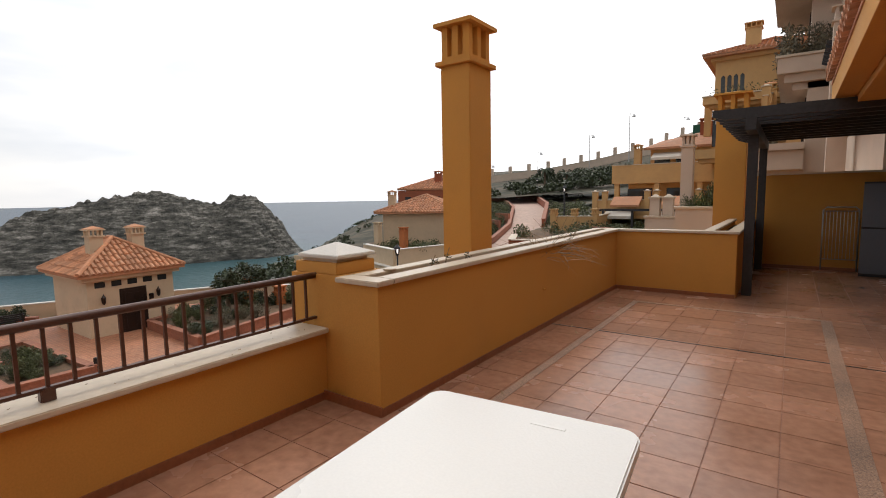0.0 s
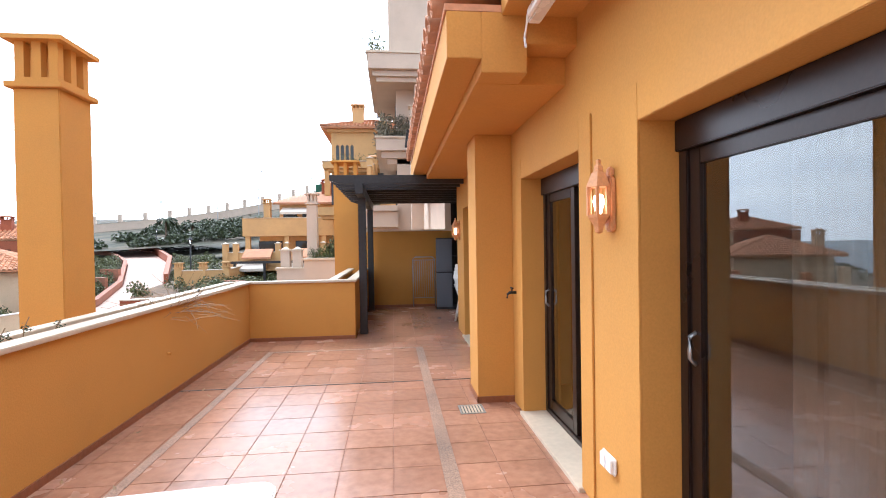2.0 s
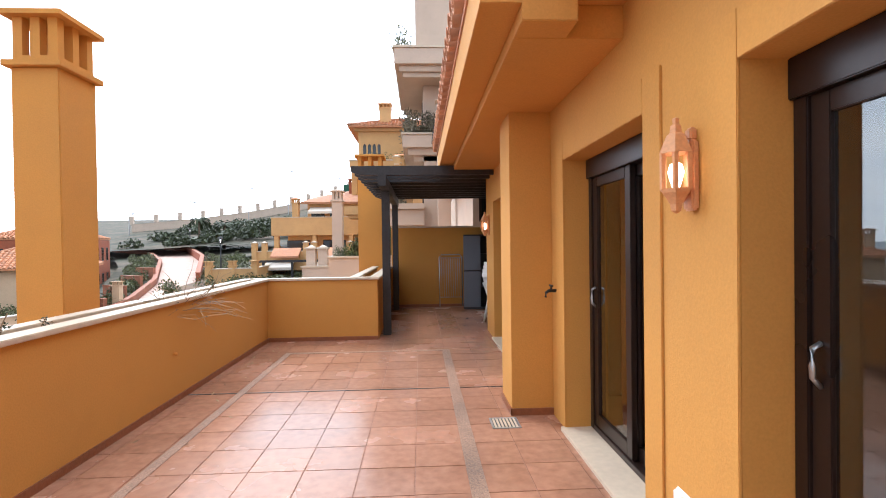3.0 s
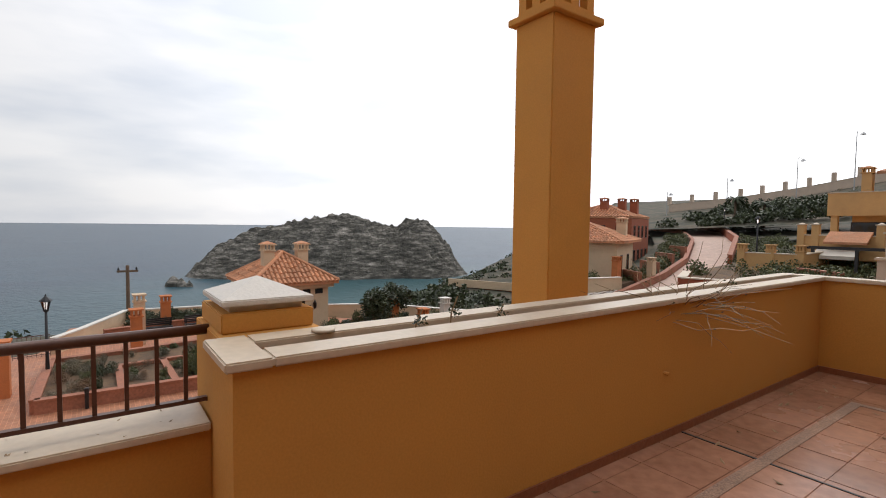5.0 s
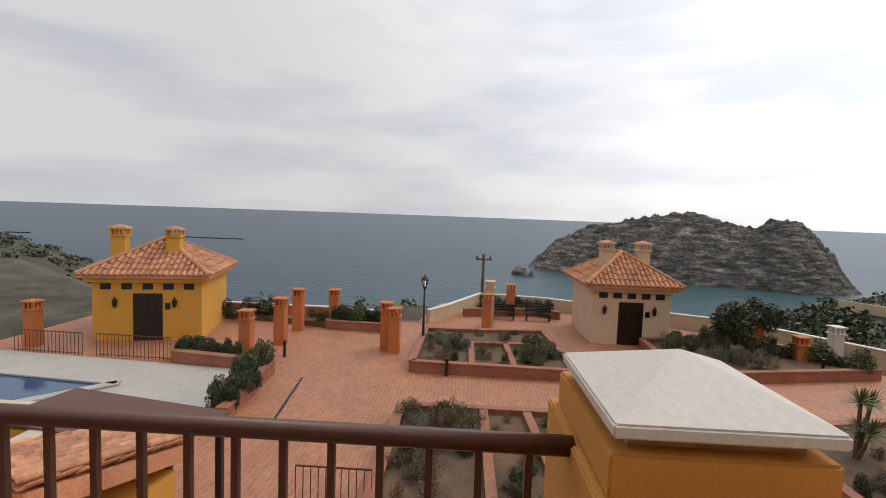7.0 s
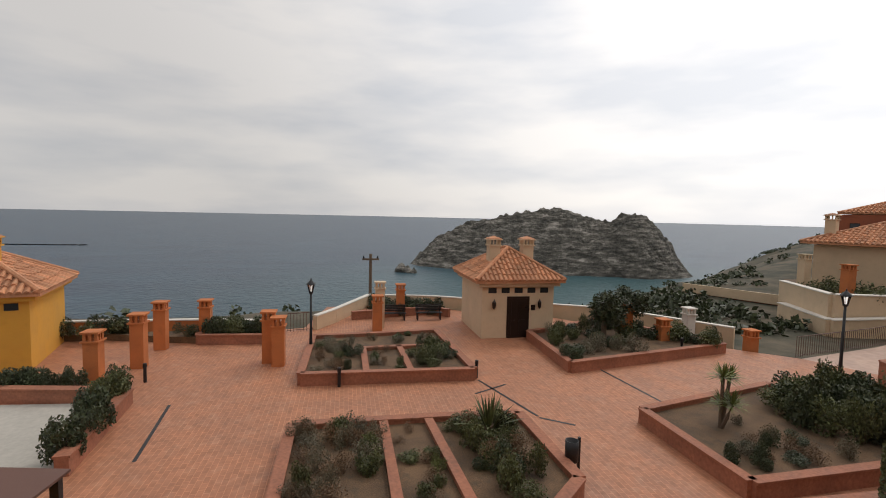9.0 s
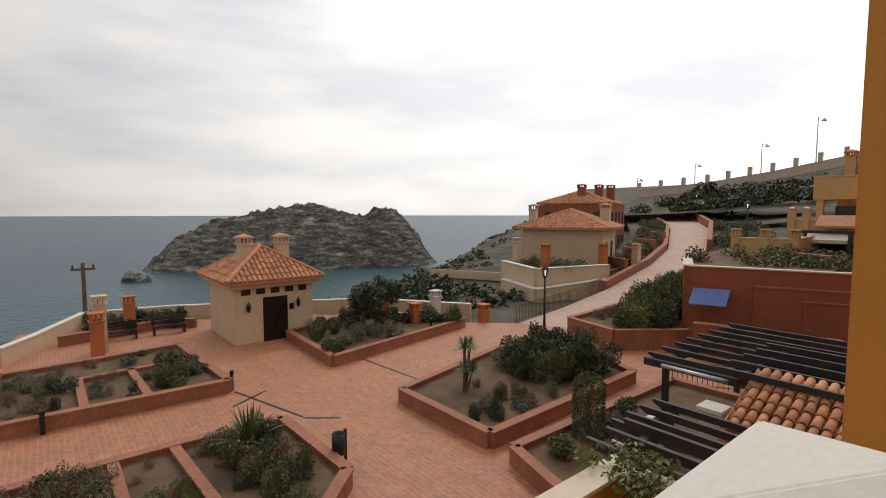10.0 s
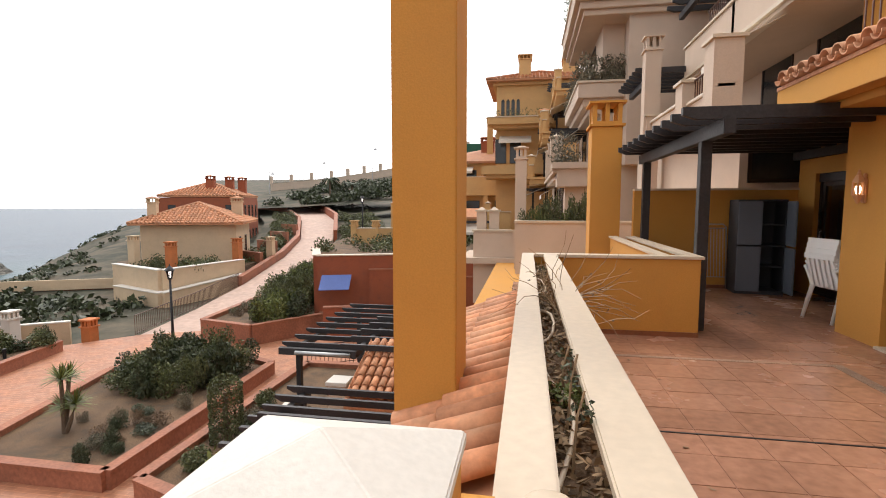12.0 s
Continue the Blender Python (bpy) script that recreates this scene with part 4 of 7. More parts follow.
# ---- roofs of half-round tiles, for houses farther off ----
def hip_tiles(parent, w, d, h, z, over=0.45, step=0.24):
    """A hipped roof over a plan w by d (centred), as courses of tiles on each slope; ridge along the longer side."""
    W, D = w / 2 + over, d / 2 + over
    rl = max(0.0, D - W)
    apex = [Vector((0, -rl, z + h)), Vector((0, rl, z + h))]
    c = [Vector((-W, -D, z)), Vector((W, -D, z)), Vector((W, D, z)), Vector((-W, D, z))]
    faces = [(c[0], c[1], apex[0], apex[0]), (c[1], c[2], apex[1], apex[0]), (c[2], c[3], apex[1], apex[1]), (c[3], c[0], apex[0], apex[1])]
    deck = Shape()
    for a, b, p, q in faces:
        deck.add([a, b, p, q] if p != q else [a, b, p], [(0, 1, 2, 3)] if p != q else [(0, 1, 2)])
    deck.box(-W, W, -D, D, z - 0.14, z - 0.004)
    part("roof_deck", deck, ROOFTILE, parent)
    t = Shape()
    for a, b, p, q in faces:
        e = (b - a).normalized()
        L = (b - a).length
        mid = (p + q) / 2
        f = mid - a
        up = (f - e * f.dot(e))
        H = up.length
        up.normalize()
        nrm = e.cross(up).normalized()
        u0, u1 = (q - a).dot(e), (p - a).dot(e)
        n = int(L / step)
        for i in range(n):
            u = (i + 0.5) * L / n
            top = H * min(1.0, u / u0 if u0 > 1e-6 else 1.0, (L - u) / (L - u1) if L - u1 > 1e-6 else 1.0)
            k = max(1, int(top / 0.42))
            for j in range(k):
                v0, v1 = top * j / k, top * (j + 1) / k
                r0, r1 = step * 0.40, step * 0.30
                vs = []
                for v, r, lift in ((v0 - 0.05, r0, 0.035), (v1, r1, 0.0)):
                    for m in range(5):
                        an = math.pi * m / 4
                        vs.append(a + e * (u + r * math.cos(an)) + up * v + nrm * (r * math.sin(an) + lift))
                t.add(vs, [(m, m + 1, 6 + m, 5 + m) for m in range(4)] + [(0, 1, 2, 3, 4)])
    tagged(part("roof_tiles", t, ROOFTILE, parent), "orange clay half-round tiles", "", "", "stuff")
    rd = Shape()
    for cc, ap in ((c[0], apex[0]), (c[1], apex[0]), (c[2], apex[1]), (c[3], apex[1])):
        rd.tube([cc + Vector((0, 0, 0.06)), ap + Vector((0, 0, 0.06))], 0.11, 7)
    if rl > 0.01:
        rd.tube([apex[0] + Vector((0, 0, 0.06)), apex[1] + Vector((0, 0, 0.06))], 0.11, 7)
    part("ridge_tiles", rd, ROOFTILE, parent)


def tile_chimney(parent, x, y, z0, z1, w, material):
    part("chimney", Shape().box(x - w / 2, x + w / 2, y - w / 2, y + w / 2, z0, z1 - 0.55), material, parent)
    a = w / 2 + 0.03
    c = Shape().box(x - a - 0.05, x + a + 0.05, y - a - 0.05, y + a + 0.05, z1 - 0.55, z1 - 0.49).box(x - a - 0.08, x + a + 0.08, y - a - 0.08, y + a + 0.08, z1 - 0.22, z1 - 0.17)
    for i in range(4):
        for sx, sy in ((1, 0), (-1, 0), (0, 1), (0, -1)):
            o = -a + 0.06 + i * (2 * a - 0.12) / 3
            px, py = (x + sx * (a - 0.04), y + o) if sx else (x + o, y + sy * (a - 0.04))
            c.box(px - 0.035, px + 0.035, py - 0.035, py + 0.035, z1 - 0.49, z1 - 0.22)
    part("chimney_crown", c, material, parent)
    part("chimney_roof", Shape().lathe(x, y, [(a * 1.55, z1 - 0.17), (a * 1.5, z1 - 0.13), (0.02, z1)], 4, math.pi / 4), ROOFTILE, parent)


def pool_house(at, turn, w, d, material, label, stacks):
    """Front face on local -y, door in it."""
    h = thing("pool_house", label, "pavilion", at, turn)
    H = 2.75
    part("wall", Shape().box(-w / 2, w / 2, -d / 2, d / 2, -0.4, H), material, h)
    part("eaves_band", Shape().box(-w / 2 - 0.25, w / 2 + 0.25, -d / 2 - 0.25, d / 2 + 0.25, H, H + 0.2), material, h)
    dr_ = part("door", Shape().box(-0.52, 0.52, -d / 2 - 0.03, -d / 2 + 0.05, 0, 2.1), FRAME, h, "dark brown panelled door", bevel=0.006)
    part("door_panel", Shape().box(-0.38, -0.04, -d / 2 - 0.045, -d / 2 - 0.03, 0.2, 0.95).box(0.04, 0.38, -d / 2 - 0.045, -d / 2 - 0.03, 0.2, 0.95).box(-0.38, -0.04, -d / 2 - 0.045, -d / 2 - 0.03, 1.1, 1.95).box(0.04, 0.38, -d / 2 - 0.045, -d / 2 - 0.03, 1.1, 1.95), FRAME, dr_)
    part("door_frame", Shape().box(-0.62, -0.52, -d / 2 - 0.02, -d / 2 + 0.02, 0, 2.2).box(0.52, 0.62, -d / 2 - 0.02, -d / 2 + 0.02, 0, 2.2).box(-0.52, 0.52, -d / 2 - 0.02, -d / 2 + 0.02, 2.1, 2.2), FRAME, h)
    for i in range(5):
        x = -w / 2 + 0.55 + i * (w - 1.1) / 4
        part("vent", B(x - 0.22, x + 0.22, -d / 2 - 0.012, -d / 2 + 0.02, 2.38, 2.66), WINDOWDARK, h, "dark vent opening")
    for x in (-1.35, 1.15):
        part("lantern", Shape().lathe(x, -d / 2 - 0.12, [(0.02, 1.55), (0.09, 1.65), (0.11, 1.9), (0.04, 2.0), (0.01, 2.08)], 6), FRAME, h)
    part("notice_plate", B(0.72, 0.95, -d / 2 - 0.015, -d / 2, 1.45, 1.75), FRAME, h)
    hip_tiles(h, w, d, 1.5, H + 0.34)
    for cx, cy in stacks:
        tile_chimney(h, cx, cy, H + 0.2, H + 2.55, 0.6, material)
    return h


pool_house((-26.4, 15.12, GZ), 90, 3.95, 4.4, CREAM, "cream rendered pool pavilion with a tiled hip roof", ((-0.95, -0.6), (1.05, -0.4)))
pool_house((-23.2, -8.55, GZ), 104, 4.6, 4.9, YELLOW, "yellow rendered pool pavilion with a tiled hip roof", ((-1.7, -1.0), (0.7, -1.0)))


# ---- street lamps, piers, bin, benches ----
def street_lamp(x, y, z, h):
    s = thing("street_lamp", "black iron lantern street lamp on the plaza", "street lamp", (x, y, z), group="street lamps")
    part("post", Shape().lathe(0, 0, [(0.13, 0), (0.13, 0.25), (0.08, 0.4), (0.06, 1.0), (0.045, h - 0.6)], 10), BLACKMETAL, s, smooth=True)
    part("lantern_glass", Shape().lathe(0, 0, [(0.09, h - 0.5), (0.17, h - 0.18)], 6), BULBGLASS, s)
    cg = Shape()
    for j in range(6):
        a = j * math.pi / 3
        cg.tube([(0.09 * math.cos(a), 0.09 * math.sin(a), h - 0.52), (0.175 * math.cos(a), 0.175 * math.sin(a), h - 0.16)], 0.012, 4)
    part("lantern_frame", cg, BLACKMETAL, s)
    part("lantern_roof", Shape().lathe(0, 0, [(0.22, h - 0.18), (0.18, h - 0.12), (0.07, h - 0.02), (0.03, h + 0.02), (0.02, h + 0.1)], 8), BLACKMETAL, s)
    part("lantern_base", Shape().lathe(0, 0, [(0.045, h - 0.62), (0.1, h - 0.56), (0.1, h - 0.5)], 8), BLACKMETAL, s)
    return s


street_lamp(-22.3, 4.7, GZ, 3.35)
street_lamp(-15.6, 25.5, GZ, 3.75)
street_lamp(-35.5, 88, 0.4, 4)


def pier_post(x, y, h, w=0.5, z=GZ, material=ORANGE):
    p = thing("garden_pier", "orange rendered garden pier with openings at its top", "pier", (x, y, z), group="garden piers")
    part("shaft", B(-w / 2, w / 2, -w / 2, w / 2, -0.4, h - 0.4), material, p, bevel=0.01)
    c = Shape().box(-w / 2 - 0.06, w / 2 + 0.06, -w / 2 - 0.06, w / 2 + 0.06, h - 0.4, h - 0.34).box(-w / 2 - 0.06, w / 2 + 0.06, -w / 2 - 0.06, w / 2 + 0.06, h - 0.07, h)
    for i in range(3):
        for j in range(3):
            if i != 1 or j != 1:
                px, py = (i - 1) * (w / 2 - 0.06), (j - 1) * (w / 2 - 0.06)
                c.box(px - 0.05, px + 0.05, py - 0.05, py + 0.05, h - 0.34, h - 0.07)
    part("pierced_top", c, material, p)
    return p


for x, y, h, m in ((-21.4, 3.05, 2.2, ORANGE), (-20.9, 3.5, 2.05, ORANGE), (-26.2, 7.9, 2.0, ORANGE), (-27.2, 8.1, 2.6, CREAM), (-30.4, 9.6, 2.0, ORANGE), (-25.5, -0.5, 2.0, ORANGE), (-19.7, -2.8, 1.9, ORANGE), (-21.3, -1.9, 2.2, ORANGE), (-24.0, -2.0, 2.2, ORANGE), (-19.2, -12.0, 2.0, ORANGE), (-22.9, 20.6, 2.0, ORANGE), (-21.8, 22.0, 1.4, ORANGE), (-23.5, 24.8, 1.6, WHITECAP), (-20.7, 26.2, 1.0, ORANGE)):
    pier_post(x, y, h, 0.5, GZ, m)
bn = thing("litter_bin", "black round litter bin on a post", "bin", (-10.94, 11.75, GZ))
part("post", B(-0.03, 0.03, 0.16, 0.22, 0, 0.95), BLACKMETAL, bn)
part("drum", Shape().lathe(0, 0, [(0.14, 0.35), (0.17, 0.36), (0.17, 0.88), (0.15, 0.88), (0.14, 0.5)], 14), BLACKMETAL, bn, smooth=True)
for y in (9.0, 11.2):
    be = thing("bench", "dark slatted park bench by the sea wall", "bench", (-29.0, y, GZ), 90, "park benches")
    for i in range(4):
        part("slat", B(-0.8, 0.8, -0.2 + i * 0.11, -0.11 + i * 0.11, 0.42, 0.45), BLACKMETAL, be)
        part("back_slat", B(-0.8, 0.8, 0.24, 0.27, 0.52 + i * 0.1, 0.6 + i * 0.1), BLACKMETAL, be)
    for x in (-0.7, 0.7):
        part("leg", Shape().box(x - 0.03, x + 0.03, -0.2, 0.27, 0, 0.42).box(x - 0.03, x + 0.03, 0.2, 0.27, 0.42, 0.9), BLACKMETAL, be)
for x, y in ((-18.0, 6.0), (-18.3, 11.3), (-20.6, 22.2), (-19.4, -1.0)):
    solid("bollard_light", Shape().lathe(x, y, [(0.06, GZ), (0.06, GZ + 0.55), (0.075, GZ + 0.56), (0.07, GZ + 0.7), (0.01, GZ + 0.72)], 8), BLACKMETAL, "small dark bollard light on the plaza", "bollard", group="bollards")
pole = thing("utility_pole", "dark wooden utility pole beyond the sea wall", "pole", (-36.0, 8.0, -6.5))
part("pole_shaft", Shape().tube([(0, 0, 0), (0, 0, 4.9)], [0.13, 0.10], 8), BARK, pole)
part("cross_arm", B(-0.08, 0.08, -0.6, 0.6, 4.45, 4.58), BARK, pole)
for y in (-0.5, 0.0, 0.5):
    part("insulator", Shape().lathe(0, y, [(0.05, 4.58), (0.07, 4.66), (0.03, 4.78)], 6), BLACKMETAL, pole)


# ---- plants ----
def leaf_ball(n, r, flat, size, seed, lobes=7):
    """A bush of many small leaves in several lobes over a few stems."""
    rng = random.Random(seed)
    s = Shape()
    cs = [Vector((rng.uniform(-0.6, 0.6), rng.uniform(-0.6, 0.6), rng.uniform(0.25, 0.75))) for _ in range(lobes)]
    for i in range(n):
        c = cs[i % lobes]
        d = Vector((rng.gauss(0, 1), rng.gauss(0, 1), rng.gauss(0, 1))).normalized() * (0.48 * rng.random() ** 0.35)
        p = c + d
        if p.z < 0.02:
            p.z = 0.02 + rng.random() * 0.1
        p = Vector((p.x * r, p.y * r, p.z * flat))
        a = Vector((rng.gauss(0, 1), rng.gauss(0, 1), rng.gauss(0, 0.7))).normalized()
        b = a.cross(Vector((rng.gauss(0, 1), rng.gauss(0, 1), rng.gauss(0, 1)))).normalized()
        k = size * rng.uniform(0.6, 1.4)
        s.add([p - a * k, p + b * k * 0.45, p + a * k, p - b * k * 0.45], [(0, 1, 2, 3)])
    return s


BUSHES = []
for k, (mm, size, n) in enumerate(((FOL, 0.075, 1500), (FOLD, 0.08, 1500), (FOLG, 0.05, 1500), (FOLL, 0.06, 1300), (FOLD, 0.06, 1700), (FOL, 0.06, 1700), (DRYLEAF, 0.05, 800))):
    BUSHES.append(leaf_ball(n, 0.9, 0.95, size, k).mesh("leaves", mm))
STEM = Shape()
for k in range(5):
    a = k * 1.26
    STEM.tube([(0, 0, -0.1), (0.2 * math.cos(a), 0.2 * math.sin(a), 0.3), (0.45 * math.cos(a), 0.45 * math.sin(a), 0.65)], [0.03, 0.02, 0.008], 5)
STEMM = STEM.mesh("stems", BARK)
LAB = {0: "rounded green shrub in a planting bed", 1: "dense dark green shrub in a planting bed", 2: "greyish dry shrub in a planting bed", 3: "yellow-green clipped shrub in a planting bed", 4: "dense dark green shrub in a planting bed", 5: "rounded green shrub in a planting bed", 6: "withered brown shrub in a planting bed"}


def shrub(x, y, z, r, h, k, name="shrub"):
    o = thing(name, LAB[k], "shrub", (x, y, z), random.uniform(0, 360), "garden shrubs")
    o.scale = (r, r * random.uniform(0.85, 1.15), h)
    for nm, me in (("leaves", BUSHES[k]), ("stems", STEMM)):
        c = new(nm, me)
        c.parent = o
    return o


def thicket(rows, label, material=FOLD, n=60, size=0.16, seed=3):
    """Many far bushes as one mass of leaves; rows of (x, y, z, radius, height)."""
    rng = random.Random(seed)
    s = Shape()
    for x, y, z, r, h in rows:
        for _ in range(n):
            d = Vector((rng.gauss(0, 1), rng.gauss(0, 1), abs(rng.gauss(0, 1)))).normalized() * rng.random() ** 0.4
            p = Vector((x + d.x * r, y + d.y * r, z + d.z * h))
            u = Vector((rng.gauss(0, 1), rng.gauss(0, 1), rng.gauss(0, 1))).normalized()
            w = u.cross(Vector((rng.gauss(0, 1), rng.gauss(0, 1), rng.gauss(0, 1)))).normalized()
            k = size * rng.uniform(0.6, 1.5) * (0.5 + 0.5 * r)
            s.add([p - u * k, p + w * k * 0.6, p + u * k, p - w * k * 0.6], [(0, 1, 2, 3)])
    me = bpy.data.meshes.new("bushes")
    me.from_pydata(s.v, [], s.f)
    me.materials.append(material)
    return tagged(new("bushes", me), label, "bushes", "", "stuff")


def inside(x, y, o):
    c = False
    for (ax, ay), (bx, by) in zip(o, o[1:] + o[:1]):
        if (ay > y) != (by > y) and x < (bx - ax) * (y - ay) / (by - ay) + ax:
            c = not c
    return c


def fill(o, n, kinds, r, h, z, seed, margin=0.35):
    rng = random.Random(seed)
    xs, ys = [p[0] for p in o], [p[1] for p in o]
    cx, cy = sum(xs) / len(xs), sum(ys) / len(ys)
    made = 0
    while made < n:
        x, y = rng.uniform(min(xs), max(xs)), rng.uniform(min(ys), max(ys))
        d = math.hypot(x - cx, y - cy) + 1e-6
        if inside(x + (x - cx) / d * margin, y + (y - cy) / d * margin, o):
            k = rng.uniform(0.7, 1.3)
            shrub(x, y, z, rng.uniform(*r), rng.uniform(*h), rng.choice(kinds))
            made += 1


fill([(-13.6, 5.0), (-13.6, 7.1), (-8.5, 7.1), (-8.5, 5.0)], 34, [2, 2, 2, 6, 6, 0], (0.28, 0.52), (0.35, 0.7), GZ + 0.28, 11, 0.1)
fill([(-13.6, 7.5), (-13.6, 8.5), (-8.5, 8.7), (-8.5, 7.5)], 16, [2, 6, 3, 0], (0.18, 0.36), (0.2, 0.45), GZ + 0.28, 111, 0.05)
fill([(-13.6, 9.1), (-13.5, 11.1), (-10.1, 11.2), (-8.6, 9.5)], 24, [0, 2, 4, 5, 5, 6], (0.3, 0.55), (0.35, 0.8), GZ + 0.28, 112, 0.15)
fill([(-18.6, 4.9), (-18.5, 6.8), (-23.6, 6.8), (-23.6, 5.0)], 20, [6, 2, 5, 2, 4], (0.25, 0.5), (0.25, 0.6), GZ + 0.28, 12, 0.1)
fill([(-18.5, 7.2), (-18.5, 8.5), (-21.5, 8.5), (-21.5, 7.2)], 9, [0, 2, 6], (0.18, 0.36), (0.2, 0.45), GZ + 0.28, 121, 0.05)
fill([(-18.4, 8.9), (-18.4, 10.9), (-21.6, 10.8), (-21.6, 8.9)], 16, [0, 5, 5, 4, 2], (0.25, 0.5), (0.3, 0.75), GZ + 0.28, 122, 0.1)
fill([(-22.0, 7.2), (-22.1, 10.6), (-24.3, 10.5), (-24.0, 7.2)], 10, [6, 2, 0], (0.2, 0.4), (0.2, 0.45), GZ + 0.28, 123, 0.1)
fill(PLANTERS["house"], 30, [0, 1, 2, 4, 5], (0.35, 0.8), (0.4, 1.0), GZ + 0.3, 13)
fill([(-10.4, 19.4), (-13.2, 19.4), (-14.4, 21.7), (-13.2, 24.2), (-9.9, 22.9)], 34, [1, 4, 0, 5, 5], (0.5, 0.9), (0.7, 1.35), GZ + 0.28, 14)
fill([(-9.5, 15.7), (-11.2, 15.7), (-11.2, 19.2), (-9.6, 19.2)], 14, [1, 2, 4, 6], (0.25, 0.5), (0.25, 0.6), GZ + 0.28, 141, 0.1)
fill(PLANTERS["palm"], 12, [2, 6], (0.15, 0.35), (0.15, 0.4), GZ + 0.28, 24)
fill([(-12.6, 27.4), (-14.2, 30.5), (-15.8, 36), (-17.6, 42.5), (-16.2, 42.5), (-12.0, 33), (-10.8, 29.6)], 44, [0, 5, 5, 3, 4], (0.75, 1.15), (1.1, 1.75), GZ + 0.7, 15, 0.2)
fill([(-14.6, 27.9), (-15.1, 28.2), (-15.8, 34), (-15.2, 34), (-14.3, 30)], 12, [2, 6, 3], (0.3, 0.5), (0.3, 0.6), GZ + 0.7, 151, 0.0)
fill(PLANTERS["low"], 22, [2, 2, 0, 4], (0.3, 0.6), (0.3, 0.7), GZ + 0.3, 16)
fill([(-26.3, -13), (-26.2, 2.6), (-25.0, 2.4), (-25.0, -13)], 30, [1, 4, 0], (0.5, 0.8), (0.6, 0.95), GZ + 0.3, 17, 0.1)
fill([(-33.2, 8.0), (-32.2, 12.2), (-30.2, 12.2), (-30.2, 7.4)], 16, [1, 4], (0.6, 0.9), (0.8, 1.0), GZ, 18, 0.1)
fill([(-17.5, -0.9), (-12.8, -0.2), (-12.9, -0.7), (-17.6, -1.4)], 12, [1, 0, 4], (0.35, 0.6), (0.8, 1.1), GZ + 0.2, 19, 0.0)
fill([(-18.6, -1.2), (-19.0, -5), (-18.3, -5), (-17.9, -1.2)], 10, [1, 4], (0.4, 0.6), (0.8, 1.0), GZ, 20, 0.0)
for (x, y, h) in ((-22.3, 19.0, 2.3), (-23.1, 20.4, 2.2)):
    t = thing("clipped_tree", "dark clipped evergreen tree with a thick trunk", "tree", (x, y, GZ + 0.3))
    part("trunk", Shape().tube([(0, 0, -0.2), (0.04, 0, 0.6), (0.0, 0.05, 1.1)], [0.15, 0.12, 0.10], 8), BARK, t)
    part("limbs", Shape().tube([(0, 0.05, 1.0), (0.4, 0.2, 1.5)], [0.07, 0.03], 6).tube([(0, 0.05, 1.0), (-0.4, -0.2, 1.5)], [0.07, 0.03], 6).tube([(0, 0, 0.9), (0.0, -0.5, 1.4)], [0.07, 0.03], 6), BARK, t)
    cr_ = leaf_ball(3800, 1.15, 1.5, 0.09, int(x * -10), 9)
    cr_.v = [(a, b, c + 0.75) for a, b, c in cr_.v]
    part("crown", cr_, FOLD, t)
topi = thing("topiary_column", "tall clipped rounded evergreen column", "topiary", (-7.6, 17.5, GZ + 0.1))
tp = Shape()
rng = random.Random(5)
for i in range(5200):
    a, z = rng.uniform(0, 2 * math.pi), rng.uniform(0.05, 1.95)
    r = 0.42 * min(1.0, (2.0 - z) * 3.5) ** 0.5 * rng.uniform(0.88, 1.03)
    p = Vector((r * math.cos(a), r * math.sin(a), z))
    u = Vector((rng.gauss(0, 1), rng.gauss(0, 1), rng.gauss(0, 1))).normalized() * 0.035
    w = u.cross(Vector((rng.gauss(0, 1), rng.gauss(0, 1), rng.gauss(0, 1)))).normalized() * 0.02
    tp.add([p - u, p + w, p + u, p - w], [(0, 1, 2, 3)])
part("leaves", tp, FOL, topi)
part("trunk", Shape().tube([(0, 0, -0.2), (0, 0, 1.5)], [0.08, 0.05], 6), BARK, topi)


def rosette(n, length, width, droop, seed):
    rng = random.Random(seed)
    s = Shape()
    for i in range(n):
        a, e = rng.uniform(0, 2 * math.pi), rng.uniform(-0.25, 1.4)
        d = Vector((math.cos(a) * math.cos(e), math.sin(a) * math.cos(e), math.sin(e)))
        w = d.cross(Vector((0, 0, 1))).normalized() * width
        L = length * rng.uniform(0.75, 1.1)
        p1, p2 = d * L * 0.55, d * L + Vector((0, 0, -droop * L * math.cos(e)))
        s.add([-w * 0.6, w * 0.6, p1 + w, p1 - w, p2], [(0, 1, 2, 3), (3, 2, 4)])
    return s


YUCCA = rosette(70, 0.55, 0.022, 0.15, 3).mesh("rosette", FOLL)
yuc = thing("yucca", "tall yucca with spiky rosettes on bare stems", "yucca", (-12.2, 17.1, GZ + 0.3))
for k, (dx, dy, h) in enumerate(((0.0, 0.0, 1.5), (-0.35, 0.55, 1.35), (0.3, 0.1, 0.8), (-0.2, 0.2, 0.6))):
    part("stem", Shape().tube([(0, 0, -0.1), (dx * 0.6, dy * 0.6, h * 0.5), (dx, dy, h)], [0.07, 0.055, 0.05], 6), BARK, yuc)
    o = new("rosette", YUCCA)
    o.parent, o.location = yuc, (dx, dy, h)
pal = thing("fan_palm", "low green fan palm in the planting bed", "palm", (-12.6, 10.1, GZ + 0.35))
PALMR = rosette(130, 1.0, 0.03, 0.25, 8)
part("fronds", PALMR, FOL, pal)
part("trunk", Shape().tube([(0, 0, -0.2), (0, 0, 0.25)], [0.16, 0.14], 8), BARK, pal)
pal.scale = (1.25, 1.25, 1.3)
